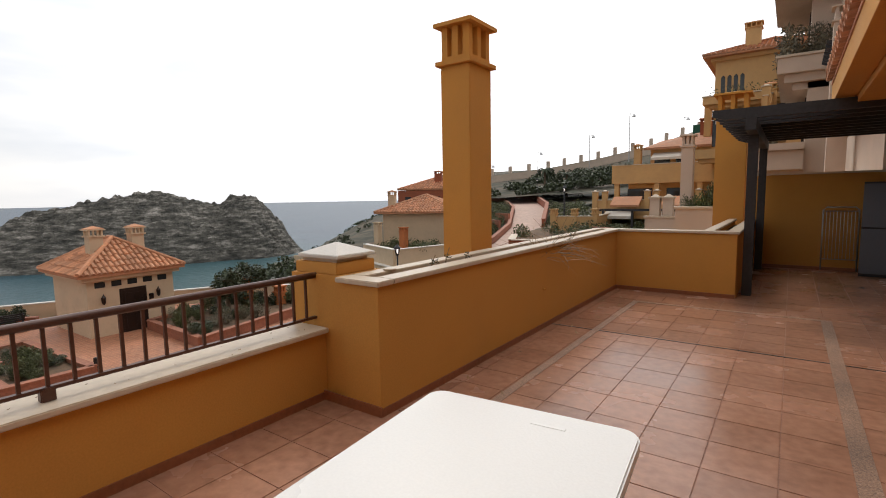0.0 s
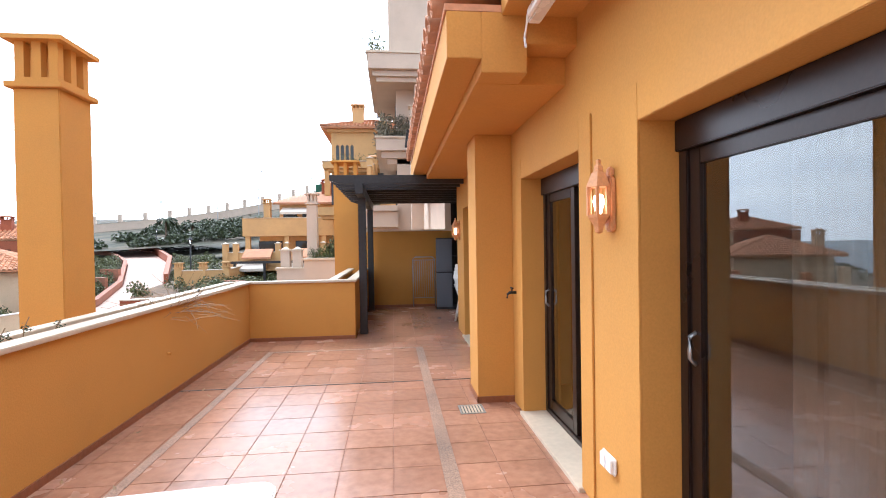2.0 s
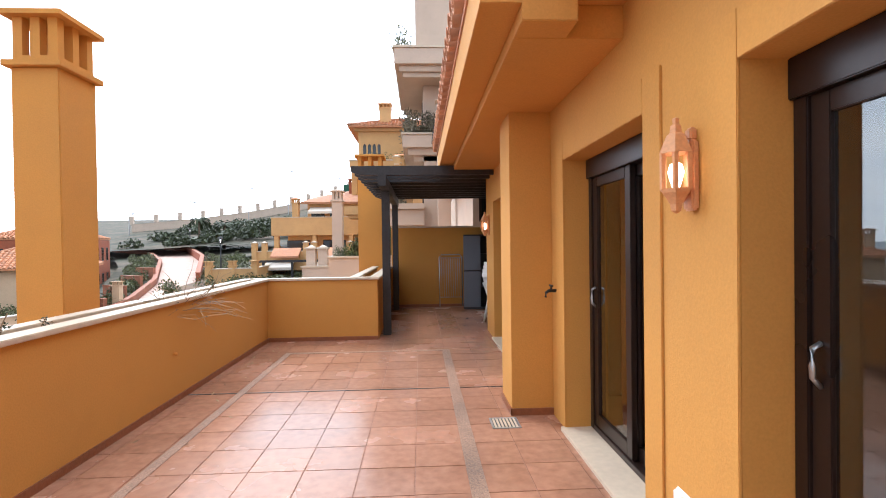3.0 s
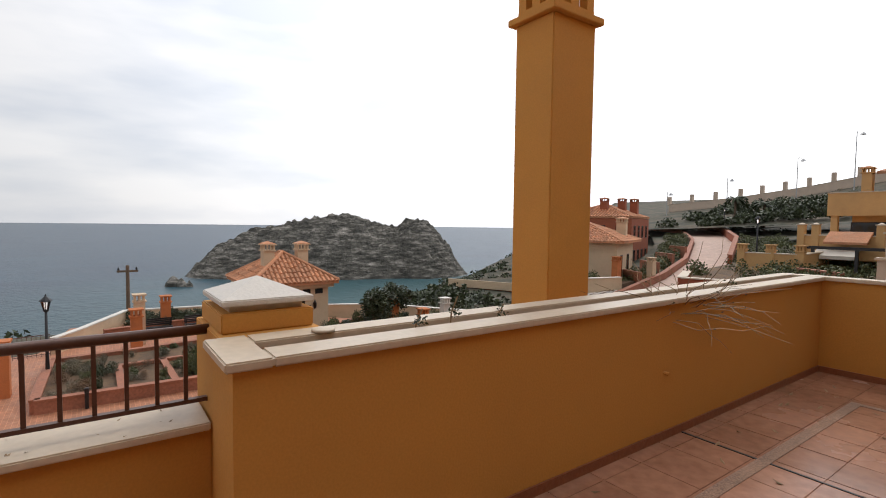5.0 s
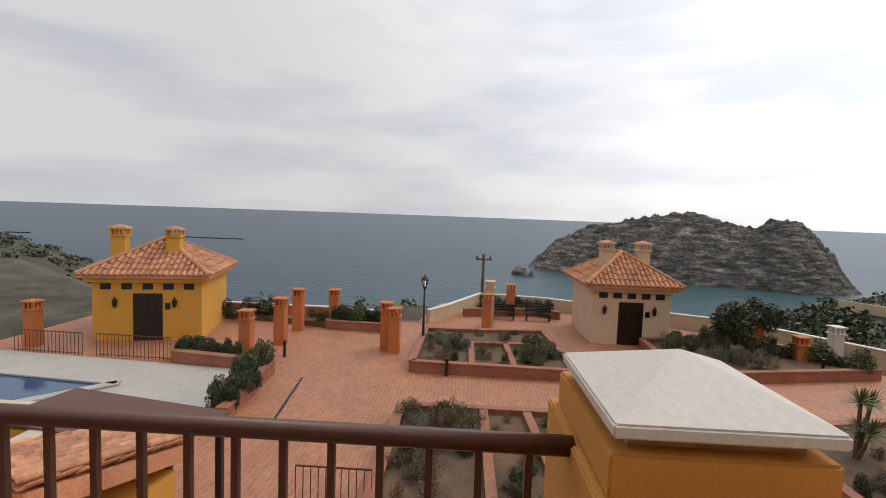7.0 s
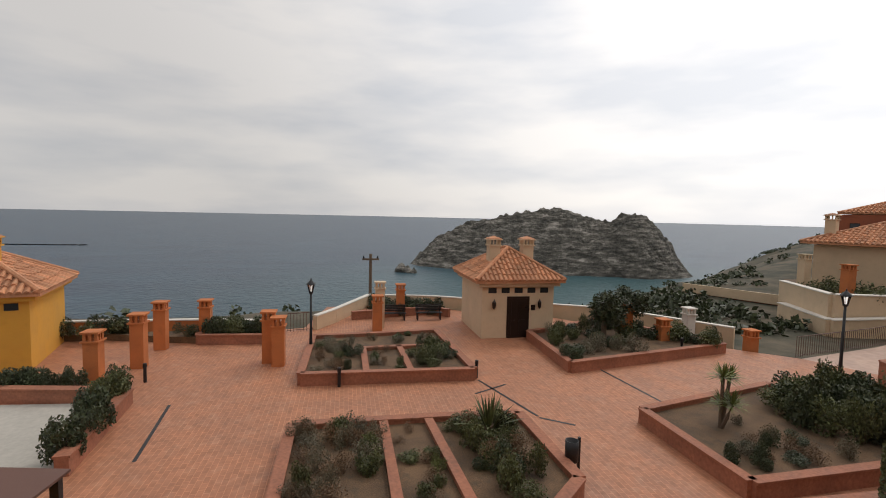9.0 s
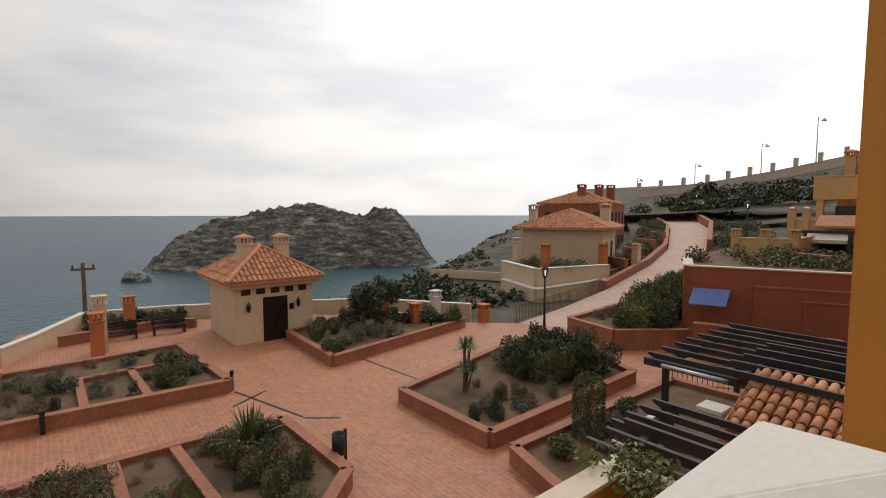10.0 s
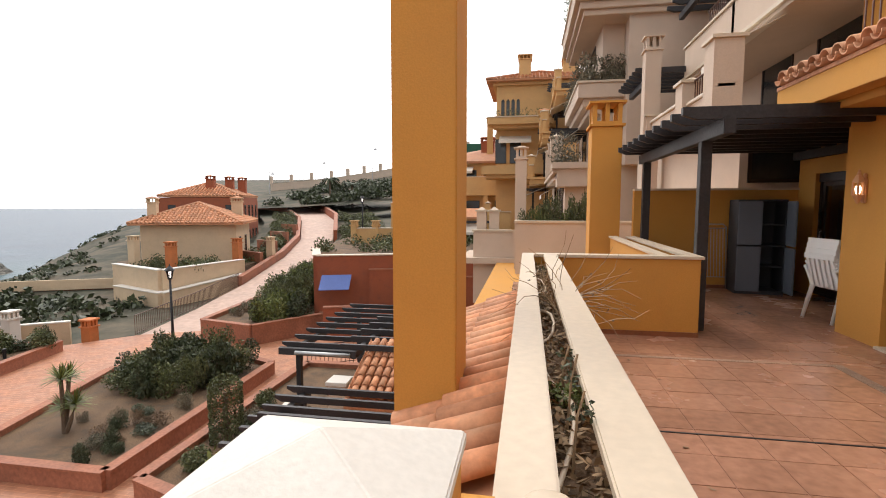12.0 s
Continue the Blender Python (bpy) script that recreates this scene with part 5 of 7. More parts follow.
def tall_palm(x, y, z, h, seed):
    rng = random.Random(seed)
    p = thing("palm_tree", "tall wind-blown palm tree on the hill", "palm", (x, y, z), group="hill palms")
    part("trunk", Shape().tube([(0, 0, -0.6), (0.1, 0, h * 0.5), (0.0, 0.2, h)], [0.28, 0.2, 0.18], 8), BARK, p)
    s = Shape()
    for i in range(22):
        a = rng.uniform(0, 2 * math.pi)
        e = rng.uniform(0.1, 1.0)
        pts = [Vector((0, 0.2, h))]
        for k in range(1, 7):
            q = k / 6
            pts.append(Vector((math.cos(a) * 2.0 * q - 0.2 * q * q, 0.2 + math.sin(a) * 2.0 * q + 0.9 * q * q, h + 2.0 * q * e - 1.9 * q * q)))
        for a_, b_ in zip(pts, pts[1:]):
            d = (b_ - a_)
            w = d.cross(Vector((0, 0, 1))).normalized() * 0.22
            dn = Vector((0, 0, -0.16))
            s.add([a_, b_, b_ + w + dn, a_ + w + dn, b_ - w + dn, a_ - w + dn], [(0, 1, 2, 3), (1, 0, 5, 4)])
    part("fronds", s, FOLD, p)


tall_palm(-38.5, 98, 1.5, 5.0, 1)
tall_palm(-35.0, 101, 1.5, 4.0, 2)

# dry straggling plant and seedlings in the trough
dp = thing("dry_bush", "dry straggling bush hanging over the trough", "plant", (0.36, 9.7, 0.775))
tw = Shape()
rng = random.Random(9)
for i in range(60):
    a = rng.uniform(-2.6, 2.6)
    p = Vector((0, rng.uniform(-0.25, 0.25), 0))
    d = Vector((math.cos(a) * rng.uniform(0.3, 1), math.sin(a), rng.uniform(0.15, 0.9))).normalized()
    pts = [p]
    for k in range(5):
        d = (d + Vector((rng.gauss(0, 0.25), rng.gauss(0, 0.25), rng.gauss(-0.12, 0.2)))).normalized()
        pts.append(pts[-1] + d * 0.085)
    tw.tube(pts, [0.003, 0.0025, 0.002, 0.002, 0.0015, 0.001], 3)
dp.scale = (1.5, 1.5, 1.3)
part("twigs", tw, DRY, dp)
tl = Shape()
for i in range(0, len(tw.v), 9):
    p = Vector(tw.v[i]) + Vector((rng.gauss(0, 0.01), rng.gauss(0, 0.01), rng.gauss(0, 0.01)))
    u = Vector((rng.gauss(0, 1), rng.gauss(0, 1), rng.gauss(0, 1))).normalized() * 0.009
    w = u.cross(Vector((1, 0.3, 0.2))).normalized() * 0.004
    tl.add([p - u, p + w, p + u, p - w], [(0, 1, 2, 3)])
part("leaves", tl, FOLG, dp)
for k, (y, h) in enumerate(((7.55, 0.22), (7.75, 0.26), (8.05, 0.2), (10.6, 0.2))):
    sd = thing("withered_seedling", "withered drooping seedling in the trough", "plant", (0.27, y, 0.775), group="trough seedlings")
    part("stem", Shape().tube([(0, 0, -0.02), (0.01, 0.01, h * 0.7), (0.03, 0.03, h)], 0.004, 5), DRY, sd)
    part("leaves", leaf_ball(30, 0.045, 0.07, 0.011, k, 3), FOLD, sd).location = (0.02, 0.02, h * 0.6)
litter = Shape()
for i in range(1500):
    y = rng.uniform(PY + 0.12, JY - 0.02)
    p = Vector((rng.uniform(0.195, 0.355), y, 0.778 + rng.random() * 0.04))
    u = Vector((rng.gauss(0, 1), rng.gauss(0, 1), rng.gauss(0, 0.5))).normalized() * rng.uniform(0.012, 0.03)
    w = u.cross(Vector((rng.gauss(0, 1), 0.3, 1))).normalized() * 0.01
    litter.add([p - u, p + w, p + u, p - w], [(0, 1, 2, 3)])
solid("leaf_litter", litter, DRY, "dead brown leaves lying in the trough", "leaves", "stuff")
hose = [(0.25 + 0.05 * math.sin(y * 5), y, 0.81 + 0.02 * math.sin(y * 9)) for y in [7.3 + 0.15 * i for i in range(30)]]
solid("irrigation_pipe", Shape().tube(hose, 0.008, 6), COPING, "pale thin irrigation pipe lying in the trough", "pipe", smooth=True)
gw = leaf_ball(420, 0.12, 0.07, 0.011, 77, 5)
gw.v = [(a + 0.28, b + 8.0, c + 0.78) for a, b, c in gw.v]
solid("weeds", gw, FOLL, "small green weeds growing in the trough", "weeds", "stuff")


# ---- big chimneys beside the terrace ----
def tower_chimney(x0, y0, w, d, z0, zc, zt, material, label):
    """A square stack with a collar and a crown pierced by two openings a side."""
    c = thing("tower_chimney", label, "chimney", (x0 + w / 2, y0 + d / 2, z0), group="tower chimneys")
    h, g = w / 2, d / 2
    part("shaft", B(-h, h, -g, g, 0, zc - z0), material, c, bevel=0.008)
    part("collar", B(-h - 0.045, h + 0.045, -g - 0.045, g + 0.045, zc - z0, zc - z0 + 0.05), material, c, bevel=0.005)
    H0, H1 = zc - z0 + 0.05, zt - z0 - 0.085
    part("crown_base", B(-h + 0.01, h - 0.01, -g + 0.01, g - 0.01, H0, H0 + 0.05), material, c)
    for i in (-1, 0, 1):
        for j in (-1, 0, 1):
            if i or j:
                px, py = i * (h - 0.05), j * (g - 0.05)
                part("crown_post", B(px - 0.038, px + 0.038, py - 0.038, py + 0.038, H0 + 0.05, H1), material, c)
    lid = Shape().box(-h - 0.055, h + 0.055, -g - 0.055, g + 0.055, H1, H1 + 0.04)
    lid.add([(-h, -g, H1 + 0.04), (h, -g, H1 + 0.04), (h, g, H1 + 0.04), (-h, g, H1 + 0.04), (-h * 0.4, -g * 0.4, H1 + 0.085), (h * 0.4, -g * 0.4, H1 + 0.085), (h * 0.4, g * 0.4, H1 + 0.085), (-h * 0.4, g * 0.4, H1 + 0.085)],
            [(0, 1, 5, 4), (1, 2, 6, 5), (2, 3, 7, 6), (3, 0, 4, 7), (4, 5, 6, 7)])
    part("lid", lid, material, c)
    return c


tower_chimney(-0.64, 9.02, 0.38, 0.46, -1.2, 2.89, 3.39, OCHRE, "tall square ochre chimney with a pierced crown")
tower_chimney(1.30, 15.92, 0.55, 0.55, -1.2, 2.95, 3.46, OCHRE, "square ochre chimney with a pierced crown")
tower_chimney(3.30, 21.0, 0.42, 0.42, -1.0, 5.75, 6.2, BEIGE, "slender beige chimney with a pierced crown")
tower_chimney(-0.26, 21.4, 0.34, 0.34, -2.2, 2.85, 3.27, BEIGE, "slender beige chimney with a pierced crown")

# tiled roof below the parapet
lr = thing("lower_roof", "orange clay tiled roof of the flat below", "roof", (0, 0, 0))
part("deck", Shape().add([(0.1, 7.6, 0.40), (0.1, 12.3, 0.40), (-0.62, 12.3, 0.08), (-0.62, 7.6, 0.08), (0.1, 7.6, 0.2), (0.1, 12.3, 0.2), (-0.62, 12.3, -0.12), (-0.62, 7.6, -0.12)], [(0, 1, 2, 3), (7, 6, 5, 4), (0, 4, 5, 1), (1, 5, 6, 2), (2, 6, 7, 3), (3, 7, 4, 0)]), ROOFTILE, lr)
lay_roof(lr, (0.10, 8.2, 0.42), 20, 2, 0, 24)

# ---- terraces of the flats below ----
solid("wall_lower_block", Shape().box(-0.35, 0.1, -1, 12.4, -7, -0.3).box(-0.9, 7.3, 12.4, 30, -7, -0.5).box(0.1, 7.3, -1.2, 15.9, -7, -0.36), OCHRE, "ochre rendered storey under the terrace", "wall", "structure")
solid("wall_lower_flat", Shape().box(-2.9, -2.65, 9.0, 12.0, -6, -1.95).box(-3.5, -0.4, 11.85, 12.1, -6, -1.95).box(-3.6, -3.35, 9.0, 12.1, -6, -1.95), OCHRE, "ochre rendered parapet of the flat below", "wall", "structure")
solid("trim_lower_coping", Shape().box(-3.65, -3.3, 8.9, 12.15, -1.95, -1.9).box(-3.3, -0.4, 11.8, 12.15, -1.95, -1.9), COPING, "cream coping on the lower parapet", "coping", "structure")
iv = leaf_ball(900, 0.7, 0.5, 0.05, 31, 7)
iv.v = [(a - 3.2, b + 12.0, c - 2.05) for a, b, c in iv.v]
solid("trailing_plant", iv, FOLL, "trailing green succulent on the lower parapet", "plant")


def slat_pergola(x0, x1, y0, y1, z, n, posts, label, name="slat_pergola"):
    p = thing(name, label, "pergola", (0, 0, 0))
    me = Shape().add([(x0 - 0.35, -0.04, 0.08), (x0 - 0.35, -0.04, 0.14), (x1, -0.04, 0.14), (x1, -0.04, 0), (x0 - 0.2, -0.04, 0), (x0 - 0.35, 0.04, 0.08), (x0 - 0.35, 0.04, 0.14), (x1, 0.04, 0.14), (x1, 0.04, 0), (x0 - 0.2, 0.04, 0)],
                     [(0, 1, 2, 3, 4), (9, 8, 7, 6, 5), (0, 5, 6, 1), (1, 6, 7, 2), (2, 7, 8, 3), (3, 8, 9, 4), (4, 9, 5, 0)]).mesh("slat", DARKWOOD)
    for i in range(n):
        o = new("slat", me)
        o.parent, o.location = p, (0, y0 + (y1 - y0) * i / (n - 1), z)
    part("beam", B(x0, x0 + 0.12, y0 - 0.2, y1 + 0.2, z - 0.18, z), DARKWOOD, p)
    part("beam", B(x1 - 0.12, x1, y0 - 0.2, y1 + 0.2, z - 0.18, z), DARKWOOD, p)
    for x, y in posts:
        part("post", B(x - 0.07, x + 0.07, y - 0.07, y + 0.07, -5.3, z - 0.18), DARKWOOD, p)


slat_pergola(-3.9, -1.6, 12.45, 13.5, -2.1, 3, ((-3.8, 12.6), (-1.7, 12.6)), "dark wooden slatted pergola of the flat below")
slat_pergola(-4.85, -2.4, 14.7, 16.3, -2.75, 4, ((-4.75, 14.9), (-4.75, 16.1), (-2.5, 14.9)), "low dark wooden slatted pergola of the flat below")
slat_pergola(-6.4, -2.6, 19.0, 24.4, -2.55, 8, ((-6.3, 19.1), (-2.7, 19.1), (-6.3, 24.2)), "wide dark wooden slatted pergola of a lower flat")
slat_pergola(-4.2, -1.2, 17.9, 21.0, -2.2, 5, ((-3.4, 18.0), (-1.3, 18.0)), "dark wooden slatted pergola beside a tiled roof")
part("front_beam", B(-6.75, -2.3, 18.75, 18.9, -2.72, -2.53), DARKWOOD, bpy.data.objects["slat_pergola.002"])
solid("roller_blind", Shape().tube([(-6.2, 18.66, -2.62), (-4.6, 18.66, -2.62)], 0.06, 8), STEEL, "rolled pale blind under the pergola beam", "blind", smooth=True)
sr_ = thing("small_tiled_roof", "small orange clay tiled roof between the pergolas", "roof", (0, 0, 0))
part("deck", Shape().add([(-4.05, 18.4, -1.80), (-1.95, 18.4, -1.80), (-1.95, 16.4, -2.61), (-4.05, 16.4, -2.61), (-4.05, 18.4, -2.0), (-1.95, 18.4, -2.0), (-1.95, 16.4, -2.81), (-4.05, 16.4, -2.81)], [(0, 1, 2, 3), (7, 6, 5, 4), (0, 4, 5, 1), (1, 5, 6, 2), (2, 6, 7, 3), (3, 7, 4, 0)]), ROOFTILE, sr_)
lay_roof(sr_, (-2.05, 18.4, -1.77), 10, 6, 90, 22)
sr_.location = (0.1, 0.1, -0.35)
part("roof_wall", B(-3.9, -2.1, 16.7, 18.3, -5.2, -2.82), CREAM, sr_)
for x, y, h in ((-5.6, 17.2, 1.5), (-4.6, 17.9, 2.0), (-5.9, 16.6, 1.1)):
    gp = thing("white_gate_pier", "white rendered gate pier with a flat cap", "pier", (x, y, GZ))
    part("shaft", B(-0.22, 0.22, -0.22, 0.22, -0.3, h - 0.1), BEIGE, gp)
    part("cap", B(-0.28, 0.28, -0.28, 0.28, h - 0.1, h), WHITECAP, gp, bevel=0.01)
fl = leaf_ball(80, 0.25, 0.4, 0.06, 41, 4)
fl.v = [(a - 5.3, b + 16.7, c - 3.6) for a, b, c in fl.v]
solid("red_flowers", fl, FLOWER, "bright red flowers on a lower terrace", "flowers")
wall_run([(-10.6, 29.9), (-1.5, 33.0)], 3.85, 0.35, REDWALL, "garden_wall", "tall red-brown rendered garden wall with stepped ledges")
wall_run([(-10.6, 29.9), (-12.2, 33.4)], 3.85, 0.35, REDWALL, "garden_wall", "tall red-brown rendered garden wall with stepped ledges")
for x, y, h in ((-8.0, 30.5, 3.1), (-6.3, 31.0, 2.6)):
    wall_run([(x, y), (x + 4.0, y + 1.36)], h, 0.3, REDWALL, "wall_ledge", "red-brown rendered ledge against the garden wall", KERB)
wall_run([(-9.6, 28.3), (-7.6, 29.0), (-7.6, 28.4), (-4.6, 29.4)], 1.5, 0.3, REDWALL, "planter", "red-brown rendered planter below the garden wall", KERB, category="planter")
poly("ground_upper_garden", [(-10.5, 30.1), (-1.5, 33.2), (-1.5, 47), (-15.5, 47), (-13.5, 37), (-12.0, 33.4)], -1.35, SOIL, "planted terrace above the garden wall", "ground", "structure", 3.2)
thicket([(random.uniform(-12.5, -4), random.uniform(33.5, 44), -1.35, random.uniform(0.4, 0.9), random.uniform(0.4, 0.9)) for k in range(60)], "green bushes on the terrace above the garden wall", FOL, 150, 0.09, 15)
wall_run([(-12.4, 40.5, -1.4), (-9.4, 41.2, -1.4), (-9.2, 46, -1.2)], 1.15, 0.3, PALEOCHRE, "garden_parapet", "ochre garden parapet with small piers", COPING)
for x, y in ((-12.4, 40.5), (-10.9, 40.9), (-9.4, 41.2)):
    pier_post(x, y, 1.75, 0.45, -1.4, PALEOCHRE)
wall_run([(-8.6, 38.6, -1.4), (-6.2, 37.0, -1.4)], 0.5, 0.3, KERB, "garden_kerb", "brick kerb beside the garden path", KERB)
street_lamp(-13.2, 44.6, -1.4, 3.6)
solid("blue_awning", Shape().add([(-10.1, 28.9, -2.75), (-8.7, 29.4, -2.75), (-8.8, 30.1, -2.1), (-10.2, 29.6, -2.1), (-10.1, 28.9, -2.78), (-8.7, 29.4, -2.78), (-8.8, 30.1, -2.13), (-10.2, 29.6, -2.13)], [(0, 1, 2, 3), (7, 6, 5, 4), (0, 4, 5, 1), (1, 5, 6, 2), (2, 6, 7, 3), (3, 7, 4, 0)]), BLUECLOTH, "small blue cloth awning on the garden wall", "awning")
# neighbour below on the pool side
nb = thing("neighbour_terrace", "yellow rendered lower terrace with a cream coping", "terrace", (0, 0, 0))
part("wall", Shape().box(-7.8, -6.9, -3.5, -0.4, -6, -2.55).box(-6.9, -0.4, -0.6, -0.4, -6, -2.55), YELLOW, nb)
part("coping", Shape().box(-7.9, -7.55, -3.5, -0.3, -2.55, -2.48).box(-7.55, -0.4, -0.65, -0.3, -2.55, -2.48), COPING, nb)
nr = thing("neighbour_roof", "orange clay tiled roof on the flat below", "roof", (0, 0, 0))
part("deck", Shape().add([(-3.6, 0.5, -1.10), (-3.6, 2.15, -1.10), (-6.5, 2.15, -1.99), (-6.5, 0.5, -1.99), (-3.6, 0.5, -1.35), (-3.6, 2.15, -1.35), (-6.5, 2.15, -2.25), (-6.5, 0.5, -2.25)], [(0, 1, 2, 3), (7, 6, 5, 4), (0, 4, 5, 1), (1, 5, 6, 2), (2, 6, 7, 3), (3, 7, 4, 0)]), ROOFTILE, nr)
lay_roof(nr, (-3.6, 0.6, -1.05), 8, 9, 0, 17)
part("roof_wall", B(-6.2, -0.5, 0.6, 2.1, -5.3, -2.26), YELLOW, nr)
nr.location = (0.0, 0.12, -0.42)
cn_ = thing("canopy", "flat brown cloth canopy on dark posts", "canopy", (0, 0, 0))
part("cloth", Shape().add([(-8.6, -1.3, -2.45), (-8.1, 2.15, -2.55), (-6.5, 1.95, -2.55), (-6.9, -1.5, -2.4), (-8.6, -1.3, -2.49), (-8.1, 2.15, -2.59), (-6.5, 1.95, -2.59), (-6.9, -1.5, -2.44)], [(0, 1, 2, 3), (7, 6, 5, 4), (0, 4, 5, 1), (1, 5, 6, 2), (2, 6, 7, 3), (3, 7, 4, 0)]), CANOPY, cn_)
for x, y in ((-8.0, 2.0), (-6.6, 1.85)):
    part("post", B(x - 0.06, x + 0.06, y - 0.06, y + 0.06, -5.3, -2.57), DARKWOOD, cn_)


# ---- houses up the hill ----
def facade_window(parent, m, x, z, w, h, arched=False):
    """A framed dark window on the local -y face at y = 0."""
    fr = Shape().box(x - w / 2 - 0.06, x + w / 2 + 0.06, -0.05, 0.02, z - 0.06, z).box(x - w / 2 - 0.06, x - w / 2, -0.03, 0.02, z, z + h).box(x + w / 2, x + w / 2 + 0.06, -0.03, 0.02, z, z + h).box(x - w / 2 - 0.06, x + w / 2 + 0.06, -0.03, 0.02, z + h, z + h + 0.06)
    fo = part("window", fr, FRAME, parent)
    fo.matrix_basis = m
    pn = part("pane", B(x - w / 2, x + w / 2, -0.01, 0.02, z, z + h), WINDOWDARK, fo)


vh = thing("hill_house", "cream rendered house with a tiled hip roof", "house", (-29.5, 46.6, -4.0), 23)
part("wall", B(-3.7, 3.7, -3.7, 3.7, -2.0, 3.75), CREAM, vh)
hip_tiles(vh, 7.4, 7.4, 1.7, 3.95, 0.7, 0.3)
tile_chimney(vh, -3.0, -2.6, 4.2, 6.2, 0.7, CREAM)
tile_chimney(vh, 3.0, 1.6, 4.2, 6.3, 0.9, CREAM)
for a in (-1.8, 1.2):
    facade_window(vh, pose(3.7, 0, 0, 0, 0, 90), a, 0.6, 0.9, 2.0)
wall_run([(-30.4, 38.0, -4.3), (-24.4, 35.4, -4.3), (-22.6, 42.3, -4.3)], 1.35, 0.4, CREAM, "retaining_wall", "tall cream rendered retaining wall", WHITECAP)
wall_run([(-29.4, 37.0, -6), (-23.9, 34.8, -6), (-22.2, 41.6, -5.6)], 1.6, 0.5, CREAM, "retaining_wall", "tall cream rendered retaining wall", WHITECAP)
poly("garden_terrace", [(-36, 44), (-30.4, 38.1), (-24.5, 35.6), (-22.8, 42.2), (-24.6, 50), (-28, 54), (-36, 52)], -3.6, SOIL, "planted terrace in front of the hill house", "ground", "structure", 2.0)
thicket([(random.uniform(-29.8, -24.0), random.uniform(38.2, 42.0), -3.6, random.uniform(0.5, 1.0), random.uniform(0.6, 1.3)) for k in range(40)], "garden bushes in front of the hill house", FOL, 150, 0.09, 5)
for x, y, h, m in ((-30.0, 39.4, 2.8, CREAM), (-26.6, 39.2, 2.4, ORANGE), (-23.9, 43.6, 2.4, ORANGE), (-23.6, 48.5, 2.2, CREAM)):
    pier_post(x, y, h, 0.6, -3.7, m)
wall_run([(x - 0.3, y, z) for x, y, z in PL[2:]], 0.55, 0.35, KERB, "street_wall", "low brick wall along the climbing street", KERB)
wall_run([(x + 0.3, y, z) for x, y, z in PR[1:4]], 0.3, 0.3, KERB, "street_wall", "low brick kerb along the climbing street", KERB)
wall_run([(x + 0.3, y, z) for x, y, z in PR[4:]] , 1.0, 0.4, REDWALL, "street_wall", "red-brown wall along the climbing street", KERB)
for k in range(4):
    y = 46 + k * 5.5
    x = -22.6 - (y - 46) * 0.29
    wall_run([(x - 0.5, y, -3.7 + k * 0.6), (x - 3.4, y + 1.6, -3.7 + k * 0.6)], 0.9, 0.3, KERB, "stepped_planter", "brick planter wall stepping up beside the street", KERB, category="planter")


def along(line, y):
    """The point of a line of (x, y, z) at y."""
    for a, b in zip(line, line[1:]):
        if a[1] <= y <= b[1]:
            q = (y - a[1]) / (b[1] - a[1])
            return a[0] + (b[0] - a[0]) * q, a[2] + (b[2] - a[2]) * q
    return line[-1][0], line[-1][2]


street_rows = []
for k in range(170):
    y = random.uniform(44, 78)
    if k % 2:
        x, z = along(PL, y)
        x -= random.uniform(1.2, 4.0)
    else:
        x, z = along(PR, y)
        x += random.uniform(1.2, 7.0)
    street_rows.append((x, y, z + 0.1, random.uniform(0.5, 1.1), random.uniform(0.6, 1.3)))
thicket(street_rows, "mixed green bushes along the climbing street", FOL, 180, 0.10)
garden_fill = Shape()
for a, b in zip(PR[2:], PR[3:]):
    garden_fill.add([(a[0] + 0.4, a[1], a[2] - 0.05), (b[0] + 0.4, b[1], b[2] - 0.05), (b[0] + 16, b[1], b[2] + 0.8), (a[0] + 12, a[1], a[2] + 1.4)], [(0, 1, 2, 3)])
for a, b in zip(PL[3:], PL[4:]):
    garden_fill.add([(a[0] - 0.4, a[1], a[2] - 0.05), (b[0] - 0.4, b[1], b[2] - 0.05), (b[0] - 6, b[1], b[2] - 0.4), (a[0] - 6, a[1], a[2] - 0.4)], [(0, 1, 2, 3)])
solid("ground_street_gardens", garden_fill, SCRUB, "planted earth rising beside the climbing street", "ground", "structure")

rb = thing("red_house", "red-brown rendered house with balconies and tiled roof", "house", (-42.5, 67, -4), 20)
part("wall", Shape().box(-5, 5, -5, 5, -5, 6.4).box(-6.5, -5, -4, 4, -5, 3.5), REDWALL, rb)
hip_tiles(rb, 8.5, 8.5, 1.9, 6.6, 0.8, 0.4)
for x, y in ((0.5, -2), (2.4, 0), (3.6, 2.0)):
    tile_chimney(rb, x, y, 6.8, 9.4, 1.0, REDWALL)
for z in (0.5, 3.8):
    for x in (-3.4, -1.1, 1.1, 3.4):
        facade_window(rb, pose(0, -5.0, 0), x, z, 0.8, 1.6)
        facade_window(rb, pose(5.0, 0, 0, 0, 0, 90), x, z, 0.8, 1.6)
rb2 = thing("red_terrace_block", "red-brown terraces stepping down the slope", "building", (-37.5, 41, -8.5), 25)
part("wall", Shape().box(-4, 4, -2, 3, -4, 3.2).box(-2.5, 4, -4, -2, -4, 1.0), REDWALL, rb2)
part("balcony_rail", Shape().box(-4.1, 4.1, -2.2, -2.0, 3.2, 4.0).box(-2.6, 4.1, -4.2, -4.0, 1.0, 1.8), CREAM, rb2)
for x in (-2, 0, 2):
    facade_window(rb2, pose(0, -2.01, 0), x, 1.2, 1.0, 1.7)

